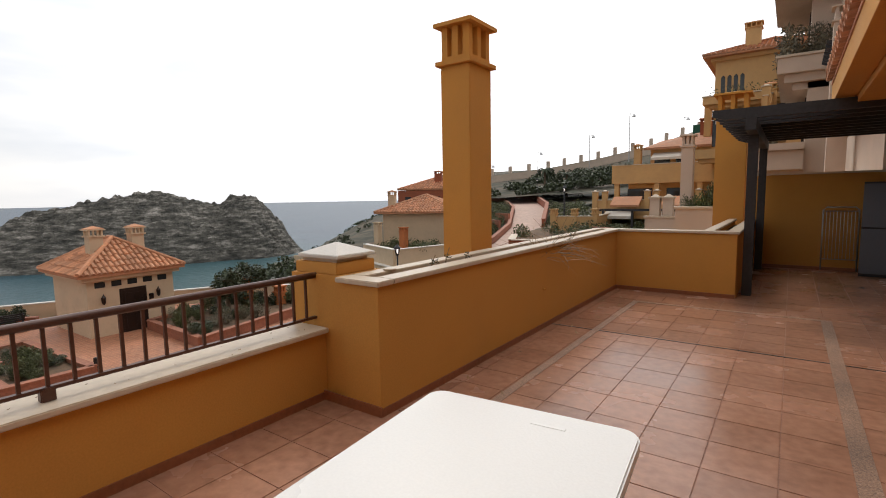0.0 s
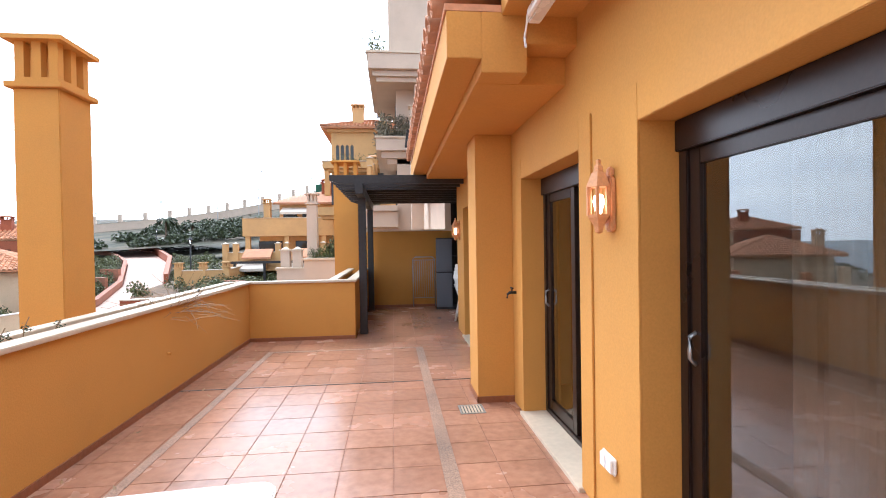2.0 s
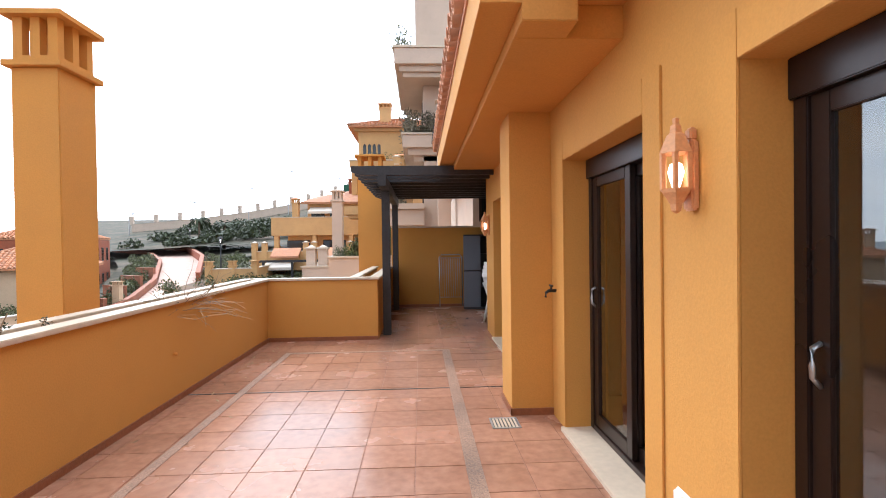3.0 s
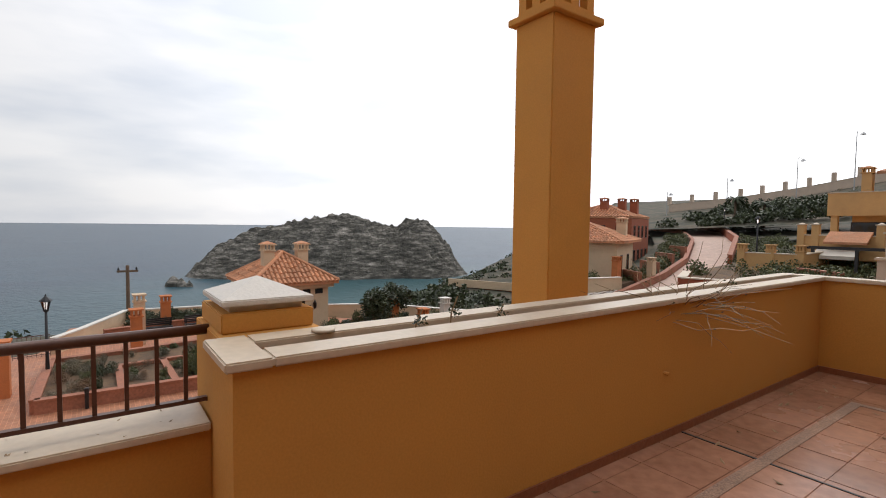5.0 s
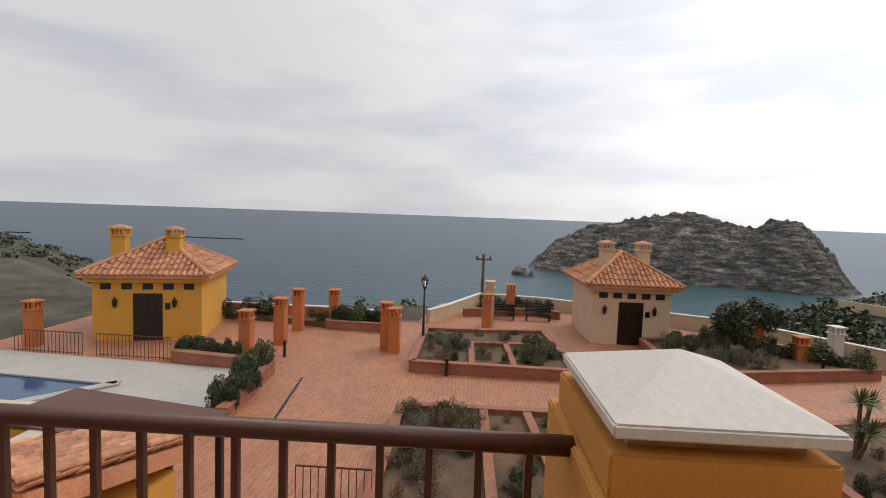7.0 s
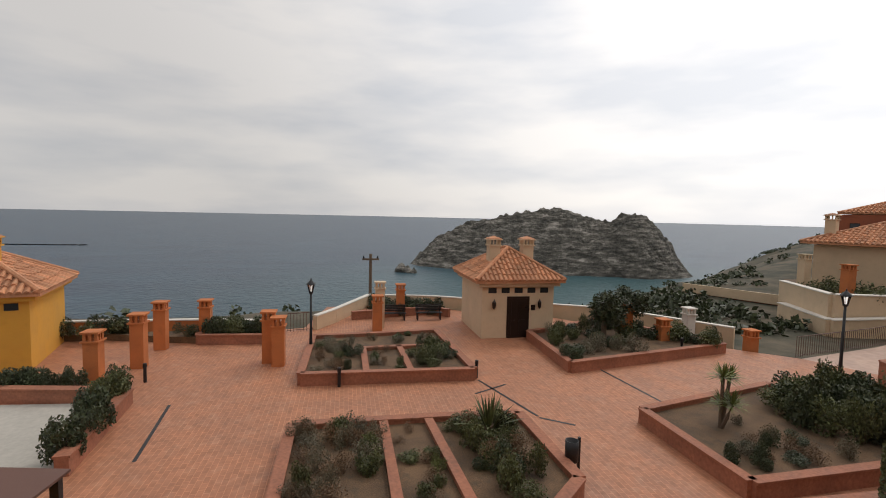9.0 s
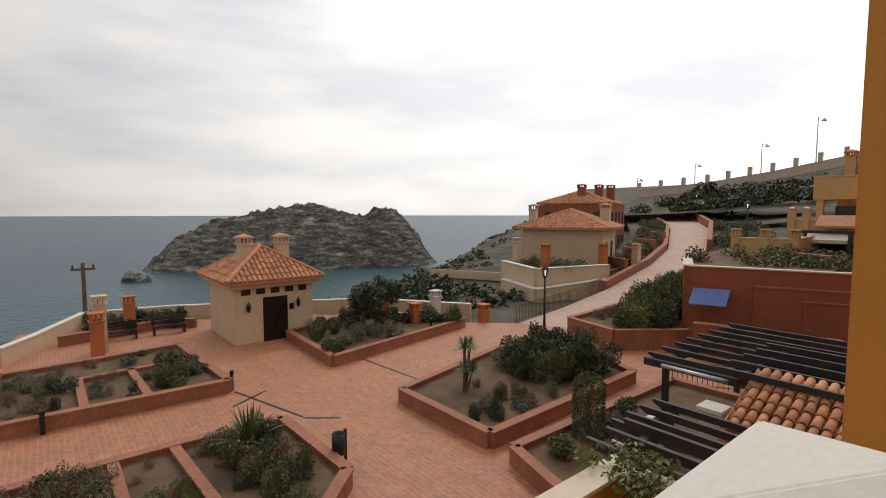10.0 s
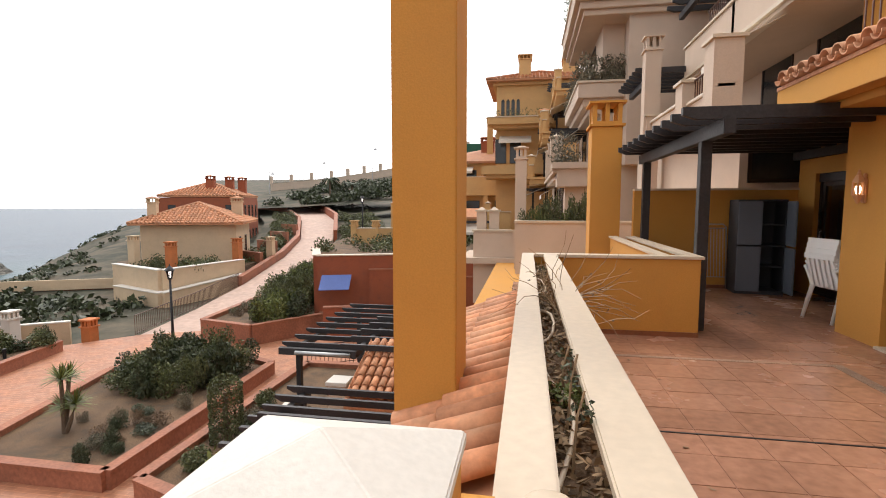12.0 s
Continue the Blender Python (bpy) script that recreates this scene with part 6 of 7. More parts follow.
# hill top wall with posts and road lamps
HT = [(-62, 118, 4.2), (-48, 122, 5.6), (-36, 124, 7.4), (-24, 124, 9.5), (-14, 122, 12.0), (-4, 120, 14.0)]
hw2 = wall_run(HT, 2.4, 0.6, BEIGE, "hilltop_wall", "long pale retaining wall along the hilltop road", DECK)
for a, b in zip(HT, HT[1:]):
    for k in range(3):
        p = Vector(a).lerp(Vector(b), k / 3)
        part("wall_post", B(p.x - 0.35, p.x + 0.35, p.y - 0.35, p.y + 0.35, p.z + 2.3, p.z + 4.2), BEIGE, hw2)
bank = Shape()
for a, b in zip(HT, HT[1:]):
    bank.add([(a[0], a[1] - 0.4, a[2] + 0.6), (b[0], b[1] - 0.4, b[2] + 0.6), (b[0] + 8, 84, 0.5 + (b[2] - 4) * 0.35), (a[0] + 8, 84, 0.5 + (a[2] - 4) * 0.35)], [(0, 1, 2, 3)])
solid("hill_bank", bank, SCRUB, "scrubby bank below the hilltop wall", "ground", "structure")
bank_rows = []
for k in range(150):
    x, y = random.uniform(-46, -4), random.uniform(86, 114)
    bank_rows.append((x, y, 0.8 + (y - 84) * 0.16 + max(0, x + 40) * 0.10, random.uniform(0.9, 2.2), random.uniform(0.8, 1.8)))
thicket(bank_rows, "dark bushes on the bank below the hilltop wall", FOLD, 110, 0.2)
slope_rows = []
while len(slope_rows) < 1500:
    x, y = random.uniform(-125, -36), random.uniform(-90, 150)
    z = land(x, y)
    if z > SEA + 3 and (fbm(x, y, 0.03, 11) > -0.12):
        slope_rows.append((x, y, z - 0.1, random.uniform(0.5, 1.5), random.uniform(0.4, 1.1)))
for k in range(90):
    x, y = random.uniform(-42, -25), random.uniform(26, 36)
    if x < -23.5 - (36 - y) * 0.3:
        slope_rows.append((x, y, land(x, y) - 0.1, random.uniform(0.5, 1.2), random.uniform(0.5, 1.2)))
thicket(slope_rows, "low dark scrub on the coastal slopes", FOLD, 34, 0.22, 8)
for x, y, z, h in ((-27.5, 119, 9.5, 9.5), (-37.5, 122, 8, 7.5), (-20, 140, 14, 6), (-49, 118, 6.5, 5.5), (-58, 110, 4, 5)):
    rl_ = thing("road_lamp", "tall thin grey road lamp on the hilltop", "street lamp", (x, y, z), group="road lamps")
    part("mast", Shape().tube([(0, 0, -2), (0, 0, h), (0.3, 0, h + 0.1)], [0.12, 0.07, 0.05], 8), STEEL, rl_)
    part("lamp_head", Shape().lathe(0.9, 0, [(0.5, h - 0.75), (0.35, h - 0.5), (0.08, h - 0.2)], 8).tube([(0, 0, h - 0.2), (0.9, 0, h - 0.2)], 0.04, 5), STEEL, rl_)
solid("green_net", B(-12.5, -7.5, 104, 104.3, 8, 13.5), GREENNET, "green netting on a scaffold", "netting")


# ---- apartment blocks stepping up the slope ----
def coped(parent, x0, x1, y0, y1, z0, z1, material, name="parapet"):
    """A parapet wall with a cream coping."""
    part(name, B(x0, x1, y0, y1, z0, z1), material, parent)
    part("coping", B(x0 - 0.05, x1 + 0.05, y0 - 0.05, y1 + 0.05, z1, z1 + 0.07), COPING, parent, bevel=0.01)


def stub_pier(parent, x, y, z0, z1, w, material):
    part("pier", B(x - w / 2, x + w / 2, y - w / 2, y + w / 2, z0, z1), material, parent)
    part("pier_cap", Shape().box(x - w / 2 - 0.05, x + w / 2 + 0.05, y - w / 2 - 0.05, y + w / 2 + 0.05, z1, z1 + 0.06).lathe(x, y, [(w * 0.62, z1 + 0.06), (0.03, z1 + 0.16)], 4, math.pi / 4), COPING, parent)


def rail_run(parent, x, y0, y1, z0, z1):
    part("rail", Shape().tube([(x, y0, z1), (x, y1, z1)], 0.025, 6), RAILPAINT, parent)
    s = Shape()
    n = int((y1 - y0) / 0.13)
    for i in range(1, n):
        y = y0 + (y1 - y0) * i / n
        s.box(x - 0.01, x + 0.01, y - 0.01, y + 0.01, z0, z1)
    tagged(part("bars", s, RAILPAINT, parent), "", "", "", "stuff")


def dark_slats(parent, x0, x1, y0, y1, z, n):
    """A dark wooden sunshade whose slats run along x with carved ends."""
    for i in range(n):
        y = y0 + (y1 - y0) * i / (n - 1)
        part("sunshade_slat", Shape().add([(x0 - 0.3, y - 0.05, z + 0.08), (x0 - 0.3, y - 0.05, z + 0.16), (x1, y - 0.05, z + 0.16), (x1, y - 0.05, z), (x0 - 0.1, y - 0.05, z), (x0 - 0.3, y + 0.05, z + 0.08), (x0 - 0.3, y + 0.05, z + 0.16), (x1, y + 0.05, z + 0.16), (x1, y + 0.05, z), (x0 - 0.1, y + 0.05, z)],
             [(0, 1, 2, 3, 4), (9, 8, 7, 6, 5), (0, 5, 6, 1), (1, 6, 7, 2), (2, 7, 8, 3), (3, 8, 9, 4), (4, 9, 5, 0)]), DARKWOOD, parent)
    part("sunshade_beam", B(x0 + 0.1, x0 + 0.24, y0 - 0.2, y1 + 0.2, z - 0.18, z - 0.004), DARKWOOD, parent)
    part("sunshade_post", B(x0 + 0.1, x0 + 0.24, y0, y0 + 0.14, z - 2.2, z - 0.18), DARKWOOD, parent)


def sloped_awning(parent, p, q, drop, out):
    """A cream cloth awning from the line p-q, falling by drop and reaching out by the vector out."""
    p, q, o = Vector(p), Vector(q), Vector(out)
    d = Vector((0, 0, -drop))
    v = Vector((0, 0, -0.22))
    t = Vector((0, 0, -0.02))
    part("awning", Shape().add([p, q, q + o + d, p + o + d, p + t, q + t, q + o + d + t, p + o + d + t], [(0, 1, 2, 3), (7, 6, 5, 4), (0, 4, 5, 1), (1, 5, 6, 2), (2, 6, 7, 3), (3, 7, 4, 0)]).add([p + o + d, q + o + d, q + o + d + v, p + o + d + v, p + o * 1.01 + d, q + o * 1.01 + d, q + o * 1.01 + d + v, p + o * 1.01 + d + v], [(0, 1, 2, 3), (7, 6, 5, 4), (3, 2, 6, 7), (0, 4, 5, 1)]), AWNING, parent)


def balcony_greens(parent, x0, x1, y0, y1, z, h, seed, n=700, material=None):
    rng = random.Random(seed)
    s = Shape()
    for k in range(n):
        a = rng.random()
        x, y = x0 + (x1 - x0) * rng.random(), y0 + (y1 - y0) * a
        q = rng.random() ** 0.6 * h * (0.55 + 0.45 * math.sin(a * 17 + seed))
        p = Vector((x + rng.gauss(0, 0.1), y + rng.gauss(0, 0.1), z + q))
        u = Vector((rng.gauss(0, 0.6), rng.gauss(0, 0.6), rng.gauss(0.5, 0.6))).normalized() * rng.uniform(0.07, 0.15)
        w = u.cross(Vector((rng.gauss(0, 1), rng.gauss(0, 1), 0.3))).normalized() * 0.03
        s.add([p - u, p + w, p + u, p - w], [(0, 1, 2, 3)])
    tagged(part("balcony_plants", s, material or FOL, parent, "green plants spilling over the balcony"), "", "", "", "stuff")


SEAWARD = lambda x: pose(x, 0, 0, 0, 0, -90)   # window frames on a face that looks along -x; local x runs along -y

# the flats next door, whose upper terrace looks over the pergola
nx = thing("apartment_building", "beige apartment building with railed upper terraces next door", "apartment building")
part("storey", B(3.9, 10, 16.0, 24.5, -0.5, 3.0), BEIGE, nx)
facade_window(nx, pose(0, 16.0, 0), 4.55, 1.95, 0.9, 0.5)
part("terrace_slab", B(3.5, 10, 16.0, 21.4, 3.0, 3.25), BEIGE, nx)
coped(nx, 3.5, 3.7, 16.0, 17.7, 3.25, 3.6, BEIGE)
coped(nx, 3.5, 3.7, 18.3, 20.9, 3.25, 3.75, BEIGE)
for y, z in ((16.2, 4.45), (18.0, 4.1), (21.2, 3.95)):
    stub_pier(nx, 3.62, y, 3.0, z, 0.5, BEIGE)
rail_run(nx, 3.6, 16.4, 17.8, 3.67, 4.12)
part("upper_wall", B(6.2, 10, 16.0, 25, 3.25, 8.3), BEIGE, nx)
for y in (17.5, 20.0):
    facade_window(nx, SEAWARD(6.2), -y, 3.3, 1.4, 1.9)
    facade_window(nx, SEAWARD(6.2), -y, 5.7, 1.4, 1.8)
part("balcony_slab", B(4.6, 6.2, 15.4, 22.0, 5.0, 5.25), BEIGE, nx)
coped(nx, 4.6, 4.8, 15.4, 22.0, 5.25, 6.0, BEIGE)
coped(nx, 4.85, 6.2, 21.8, 22.0, 5.25, 6.0, BEIGE)
part("balcony_band", B(4.52, 6.2, 15.3, 22.08, 5.08, 5.16), COPING, nx)
rail_run(nx, 4.7, 15.6, 20.5, 6.07, 6.5)
sloped_awning(nx, (4.7, 16.4, 4.95), (4.7, 18.6, 4.95), 0.35, (-0.7, 0, 0))
dark_slats(nx, 4.5, 6.2, 18.5, 22.6, 7.3, 8)
dark_slats(nx, 3.5, 6.2, 21.9, 24.6, 5.35, 7)
part("top_slab", B(5.4, 10, 16.0, 25, 8.3, 8.8), BEIGE, nx)

# parapet of the next garden terrace with its plants
gt = thing("garden_terrace_wall", "beige rendered parapet of the next planted terrace", "parapet")
coped(gt, -0.2, 3.4, 20.4, 20.6, -2.0, 0.97, BEIGE)
coped(gt, -0.2, 0.0, 20.7, 27, -2.0, 0.97, BEIGE)
for k in range(7):
    shrub(0.1 + k * 0.27, 20.95, 0.55, 0.3, random.uniform(0.7, 1.25), (5, 3, 0)[k % 3])
lt = thing("garden_terrace_wall", "beige rendered lower terrace parapet with two piers", "parapet")
coped(lt, -1.75, -0.3, 23.4, 23.6, -2.0, 0.55, BEIGE)
part("terrace_slab", B(-2.2, -0.3, 23.1, 26, -0.55, -0.35), BEIGE, lt)
for x in (-1.5, -1.05):
    stub_pier(lt, x, 23.9, -0.3, 1.25, 0.34, BEIGE)

# beige block with deep moulded balconies
mb = thing("apartment_building", "tall beige apartment building with deep moulded balconies", "apartment building")
part("core", B(2.9, 10, 26.6, 36, -0.5, 8.4), BEIGE, mb)
part("side_wall", B(3.7, 10, 25.7, 26.6, 3.0, 8.4), BEIGE, mb)
part("ground_storey", B(1.6, 2.9, 26.8, 37.5, -2.5, 2.55), BEIGE, mb)
for y in (28.0, 29.6, 31.4, 33.6):
    facade_window(mb, SEAWARD(1.6), -y, 0.7, 0.8, 1.5)
part("balcony_slab", Shape().box(1.25, 2.9, 26.6, 38, 2.55, 2.75).box(1.1, 2.9, 26.45, 38.1, 2.75, 2.9), BEIGE, mb, bevel=0.01)
coped(mb, 1.2, 1.4, 27.6, 38, 2.9, 3.5, BEIGE)
for y in (28.2, 30.6, 34.0):
    stub_pier(mb, 1.3, y, 2.9, 4.35, 0.5, BEIGE)
part("bay_balcony", Shape().box(1.25, 2.9, 26.2, 27.4, 2.2, 2.9).box(1.05, 2.9, 26.0, 27.5, 2.9, 3.15), BEIGE, mb, bevel=0.02)
balcony_greens(mb, 1.15, 2.0, 26.1, 27.5, 3.15, 1.3, 4, 500, FOLG)
for y in (29.4, 32.2, 35.5):
    facade_window(mb, SEAWARD(2.9), -y, 3.0, 1.4, 2.0)
    facade_window(mb, SEAWARD(2.9), -y, 6.3, 1.3, 1.9)
sloped_awning(mb, (1.58, 31.6, 2.45), (1.58, 35.2, 2.45), 0.45, (-0.8, 0, 0))
sloped_awning(mb, (2.6, 30.8, 5.2), (2.6, 34.6, 5.2), 0.9, (-1.3, 0, 0))
dark_slats(mb, 1.5, 2.9, 31.0, 35.0, 5.0, 6)
part("moulded_balcony", Shape().box(2.45, 4.4, 26.6, 33, 5.05, 5.3).box(2.2, 4.4, 26.4, 33.1, 5.3, 5.6).box(1.98, 4.4, 26.2, 33.2, 5.6, 6.15), BEIGE, mb, bevel=0.015)
part("balcony_coping", B(1.92, 4.4, 26.14, 33.26, 6.15, 6.24), COPING, mb, bevel=0.01)
balcony_greens(mb, 2.0, 2.5, 26.3, 33, 6.24, 1.2, 2, 1300, FOLG)
balcony_greens(mb, 2.2, 4.0, 26.2, 26.6, 6.24, 1.0, 7, 900, FOLG)
part("roof_balcony", Shape().box(2.05, 10, 25.5, 32.2, 8.4, 8.6).box(1.9, 10, 25.35, 32.3, 8.6, 8.85).box(1.72, 10, 25.15, 32.4, 8.85, 9.5), BEIGE, mb, bevel=0.015)
part("roof_coping", B(1.66, 10, 25.1, 32.45, 9.5, 9.6), COPING, mb, bevel=0.01)
part("top_storey", B(2.6, 10, 26.2, 32, 9.6, 12.4), BEIGE, mb)
balcony_greens(mb, 1.75, 2.3, 25.3, 31, 9.6, 1.3, 5, 700)

# stepped beige and ochre flats behind it
sb = thing("apartment_building", "stepped ochre apartment building with awnings and sunshades", "apartment building")
for k, (x, y0, z, h) in enumerate(((0.2, 38.2, -1.5, 4.6), (1.0, 39.5, 3.1, 3.0), (1.9, 41.0, 6.1, 3.0))):
    part("storey", B(x + 1.2, 9, y0, 47, z, z + h), PALEOCHRE, sb)
    part("slab", Shape().box(x, 9, y0 - 0.3, 47, z + h - 0.3, z + h).box(x - 0.15, 9, y0 - 0.45, 47, z + h, z + h + 0.12), PALEOCHRE, sb)
    coped(sb, x, x + 0.2, y0 - 0.3, 47, z + h + 0.12, z + h + 0.85, PALEOCHRE)
    for y in (y0 + 0.2, y0 + 3.0, y0 + 5.6):
        stub_pier(sb, x + 0.1, y, z + h + 0.12, z + h + 1.45, 0.45, PALEOCHRE)
    for y in (y0 + 1.6, y0 + 4.4):
        facade_window(sb, SEAWARD(x + 1.2), -y, z + h - 2.7, 1.3, 2.0)
    sloped_awning(sb, (x + 1.1, y0 + 0.4, z + h - 0.4), (x + 1.1, y0 + 3.4, z + h - 0.4), 0.6, (-1.4, 0, 0))
    dark_slats(sb, x + 0.1, x + 1.2, y0 + 3.8, y0 + 6.6, z + h - 0.6, 5)
tile_chimney(sb, 1.2, 43, 6.2, 8.4, 0.7, PALEOCHRE)

# ochre tower with a tiled roof
ot = thing("apartment_building", "ochre apartment tower with a tiled hip roof", "apartment building", (0.9, 51.6, 0))
part("wall", B(-3.5, 4.5, -3.4, 3.4, -2, 11.5), PALEOCHRE, ot)
part("eaves_band", B(-3.8, 4.8, -3.7, 3.7, 11.3, 11.55), PALEOCHRE, ot)
hip_tiles(ot, 7.0, 6.8, 1.5, 11.7, 0.8, 0.3)
tile_chimney(ot, -1.2, -2.0, 11.9, 14.2, 1.0, PALEOCHRE)
tile_chimney(ot, 2.6, -1.6, 11.6, 13.9, 1.3, PALEOCHRE)
for i in range(4):
    part("arched_window", Shape().box(-3.1 + i * 0.42, -2.83 + i * 0.42, -3.43, -3.35, 8.9, 10.1).lathe(-2.965 + i * 0.42, -3.39, [(0.13, 10.06), (0.11, 10.14), (0.02, 10.24)], 8), WINDOWDARK, ot)
part("balcony", Shape().box(-3.7, 1.0, -4.6, -3.4, 7.7, 7.95).box(-4.1, 1.0, -5.0, -3.4, 7.95, 8.5), PALEOCHRE, ot, bevel=0.02)
part("balcony_coping", B(-4.15, 1.05, -5.05, -3.4, 8.5, 8.58), COPING, ot)
for x in (-3.1, -1.9):
    facade_window(ot, pose(0, -3.4, 0), x, 5.0, 0.8, 1.9)
part("lower_balcony", Shape().box(-4.2, 2.0, -5.4, -3.4, 3.6, 3.9).box(-4.5, 2.0, -5.7, -3.4, 3.9, 4.6), PALEOCHRE, ot, bevel=0.02)
dark_slats(ot, 0.9, 4.4, -6.0, -3.8, 10.6, 4)
dark_slats(ot, 0.2, 3.0, -6.0, -3.8, 7.2, 4)
tile_chimney(ot, -4.2, -1.0, 6.0, 9.3, 0.5, PALEOCHRE)
balcony_greens(ot, -3.8, 0.8, -4.9, -4.3, 8.5, 0.8, 6, 300)
sloped_awning(ot, (-3.2, -3.42, 7.2), (-0.6, -3.42, 7.2), 0.5, (0, -1.4, 0))

# low ochre terraces in front of the tower
of = thing("apartment_building", "low ochre terraced flats with balconies and awnings", "apartment building")
part("lower_storey", B(-9.6, 0.5, 51.0, 60, -2, 2.3), PALEOCHRE, of)
part("upper_storey", B(-8.2, -2.6, 53.0, 60, 2.3, 5.4), PALEOCHRE, of)
part("roof", Shape().add([(-8.7, 52.4, 5.35), (-2.6, 52.4, 5.35), (-2.6, 60, 7.6), (-8.7, 60, 6.6), (-8.7, 52.4, 5.55), (-2.6, 52.4, 5.55), (-2.6, 60, 7.8), (-8.7, 60, 6.8)], [(3, 2, 1, 0), (4, 5, 6, 7), (0, 1, 5, 4), (1, 2, 6, 5), (2, 3, 7, 6), (3, 0, 4, 7)]), ROOFTILE, of)
tile_chimney(of, -9.2, 52.5, 2.4, 6.0, 0.6, PALEOCHRE)
tile_chimney(of, -4.0, 57, 6.0, 8.4, 1.3, REDWALL)
part("balcony_slab", B(-10.7, 0.5, 49.6, 51.0, 2.3, 2.6), PALEOCHRE, of)
coped(of, -10.7, 0.5, 49.6, 49.8, 2.6, 3.9, PALEOCHRE)
for x in (-10.3, -6.9, -3.6):
    part("pillar", B(x - 0.2, x + 0.2, 49.7, 50.1, -2, 2.3), PALEOCHRE, of)
for x in (-8.6, -5.3, -1.8):
    facade_window(of, pose(0, 51.0, 0), x, -0.2, 2.0, 2.0)
for x in (-7.2, -5.4):
    facade_window(of, pose(0, 53.0, 0), x, 3.2, 1.2, 1.5)
sloped_awning(of, (-7.9, 52.98, 5.1), (-5.0, 52.98, 5.1), 0.5, (0, -1.3, 0))
part("terrace_slab", B(-10.9, -1.2, 45.0, 51.0, -2.5, -0.6), PALEOCHRE, of)
coped(of, -10.9, -1.2, 45.0, 45.2, -2.5, 0.9, PALEOCHRE)
for x in (-10.7, -9.9, -6.6, -5.9, -3.0):
    stub_pier(of, x, 45.1, -0.6, 1.6, 0.4, PALEOCHRE)
part("pent_roof", Shape().add([(-9.2, 45.2, 1.2), (-7.0, 45.2, 1.2), (-7.0, 44.1, 0.55), (-9.2, 44.1, 0.55), (-9.2, 45.2, 1.05), (-7.0, 45.2, 1.05), (-7.0, 44.1, 0.4), (-9.2, 44.1, 0.4)], [(0, 1, 2, 3), (7, 6, 5, 4), (0, 4, 5, 1), (1, 5, 6, 2), (2, 6, 7, 3), (3, 7, 4, 0)]), ROOFTILE, of)
part("pent_roof", Shape().add([(-5.4, 45.2, 1.2), (-3.4, 45.2, 1.2), (-3.4, 44.1, 0.55), (-5.4, 44.1, 0.55), (-5.4, 45.2, 1.05), (-3.4, 45.2, 1.05), (-3.4, 44.1, 0.4), (-5.4, 44.1, 0.4)], [(0, 1, 2, 3), (7, 6, 5, 4), (0, 4, 5, 1), (1, 5, 6, 2), (2, 6, 7, 3), (3, 7, 4, 0)]), ROOFTILE, of)
sloped_awning(of, (-9.6, 44.9, 0.2), (-7.4, 44.9, 0.2), 0.5, (0, -1.5, 0))
sloped_awning(of, (-5.8, 44.9, 0.0), (-3.6, 44.9, 0.0), 0.6, (0, -1.6, 0))
for x in (-9.4, -7.2, -5.0, -2.6):
    part("dark_post", B(x - 0.08, x + 0.08, 43.0, 43.16, -2.5, 0.1), DARKWOOD, of)
part("dark_beam", B(-9.8, -2.2, 43.0, 43.16, 0.1, 0.28), DARKWOOD, of)
balcony_greens(of, -9.5, -2.0, 43.4, 44.5, -1.4, 1.0, 9, 900)
balcony_greens(of, -10.4, -1.0, 49.9, 50.4, 3.0, 1.3, 12, 500, FOLD)

# unseen set-back storey, added to keep sky light off the parapets' inner faces
solid("wall_upper_storey", B(5.6, 9.5, -1.0, 15.8, 3.0, 6.2), OCHRE, "unseen ochre upper storey added over the house to block sky light", "wall", "structure")

# ---- terrace floor tiles ----
TS = 0.345


def floor_tile(w, d):
    g = 0.0028
    s = Shape().box(g, w - g, g, d - g, -0.012, 0.0)
    return s


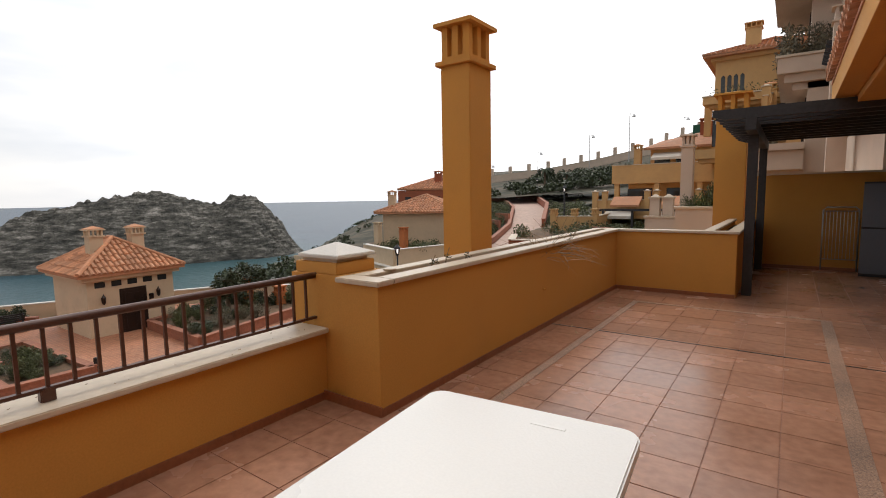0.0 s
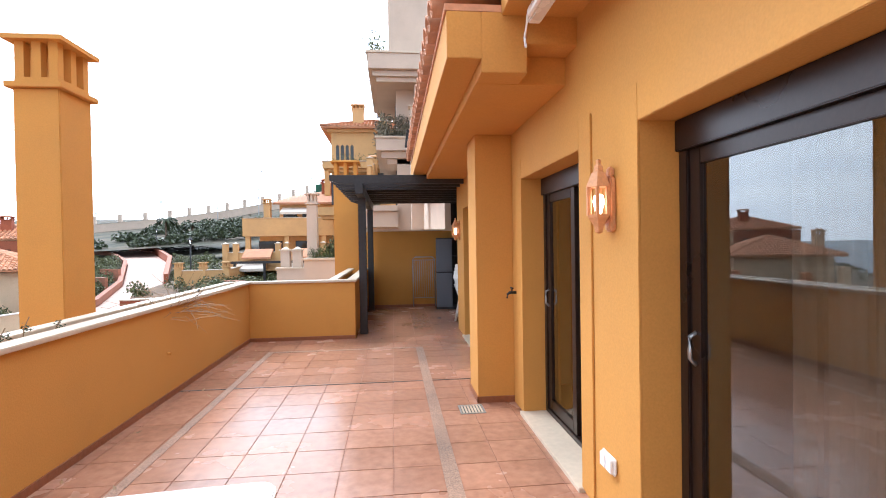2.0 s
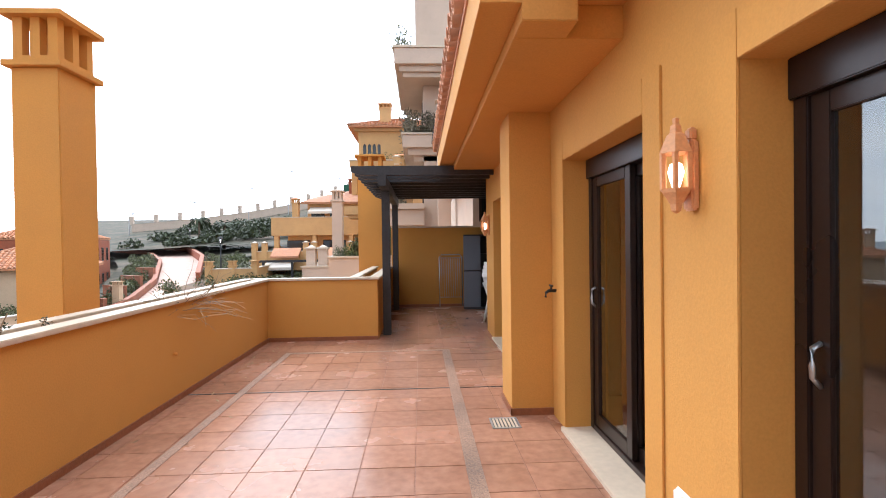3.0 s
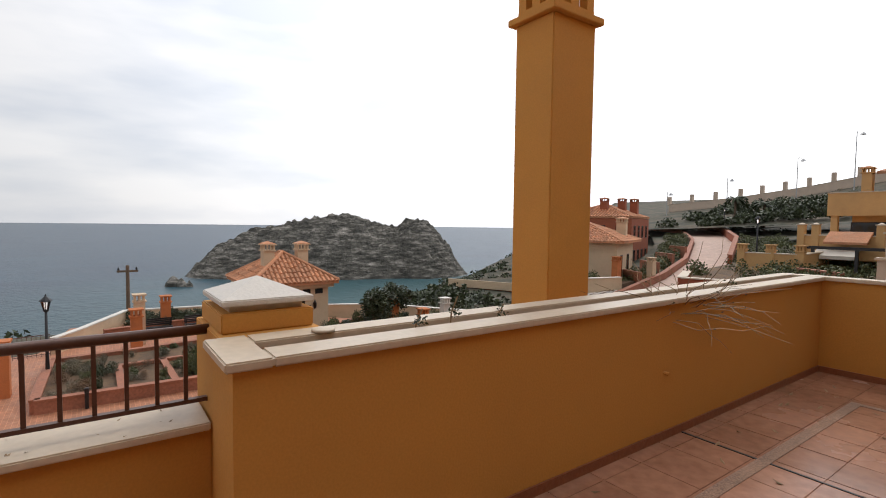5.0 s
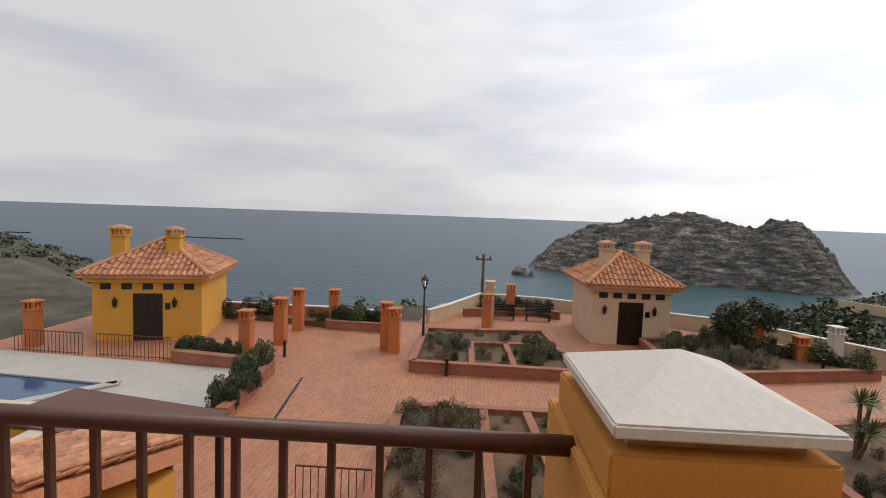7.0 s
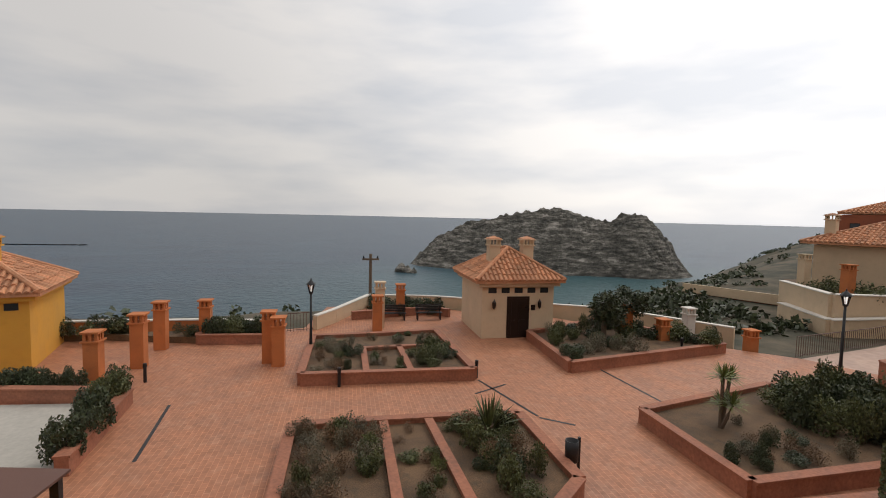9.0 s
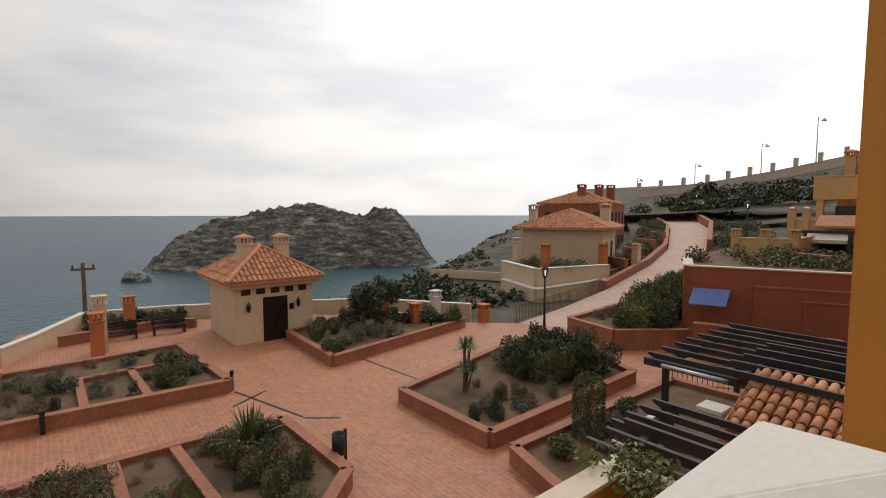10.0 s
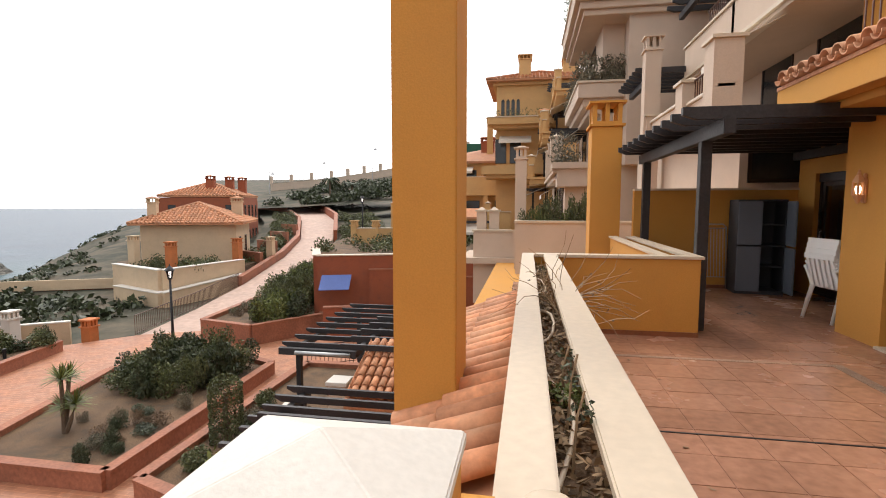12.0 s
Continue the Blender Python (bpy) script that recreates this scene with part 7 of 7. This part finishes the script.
TMESH = floor_tile(TS, TS).mesh("tile", TILE, 0.0015)
floor_ob = bpy.data.objects["floor"]
rest = Shape()
for i in range(-3, 14):
    for j in range(-24, 27):
        x, y = 2.29 + (i - 6) * TS, 7.91 + j * TS
        if x < -0.3 or x > 4.6 or y < -1 or y + TS > 15.71:
            continue
        near = 6.0 < y < 12.2 and 0.35 < x < 3.75
        if x > 3.72 and y < 12.7:
            continue
        if near:
            o = new("tile", TMESH)
            o.parent = floor_ob
            o.matrix_basis = pose(x, y, random.uniform(-0.0006, 0.0006), random.uniform(-0.12, 0.12), random.uniform(-0.12, 0.12), 0)
        else:
            rest.box(x + 0.004, x + TS - 0.004, y + 0.004, y + TS - 0.004, -0.012, random.uniform(-0.0008, 0.0004))
ro = part("tiles", rest, TILE, floor_ob)
tagged(ro, "terracotta floor tiles", "", "", "stuff")
solid("trim_mosaic_strips", Shape().box(2.95, 3.05, -1, 11.27, -0.005, 0.004).box(0.93, 1.0, 5.0, 11.27, -0.005, 0.004).box(1.0, 2.95, 11.21, 11.27, -0.005, 0.004), MOSAIC, "pale pebble mosaic strips set in the floor", "mosaic", "structure")
solid("trim_floor_joint", B(0.46, 3.7, 9.56, 9.575, -0.005, 0.0035), BLACKMETAL, "dark expansion joint across the floor", "joint", "structure")

fallen = Shape()
rng = random.Random(21)
for i in range(26):
    p = Vector((0.55 + abs(rng.gauss(0, 0.35)), rng.uniform(7.5, 11.6), 0.004)) if i < 20 else Vector((rng.uniform(2.3, 3.2), rng.uniform(12.2, 14.5), 0.004))
    a = rng.uniform(0, 6.28)
    u, w = Vector((math.cos(a), math.sin(a), 0.1)) * 0.028, Vector((-math.sin(a), math.cos(a), 0.15)) * 0.012
    fallen.add([p - u, p + w, p + u + Vector((0, 0, 0.012)), p - w], [(0, 1, 2, 3)])
for i in range(40):
    p = Vector((rng.uniform(-0.38, -0.07), rng.uniform(4.0, 6.7), 0.537))
    a = rng.uniform(0, 6.28)
    u, w = Vector((math.cos(a), math.sin(a), 0.1)) * 0.008, Vector((-math.sin(a), math.cos(a), 0.15)) * 0.005
    fallen.add([p - u, p + w, p + u + Vector((0, 0, 0.004)), p - w], [(0, 1, 2, 3)])
solid("fallen_leaves", fallen, DRY, "few dry fallen leaves on the terrace floor and coping", "leaves", "stuff")
solid("parapet_spout", Shape().tube([(PX - 0.01, 9.35, 0.44), (PX + 0.035, 9.35, 0.435)], 0.014, 8), OCHRE, "short ochre overflow pipe through the parapet", "pipe")
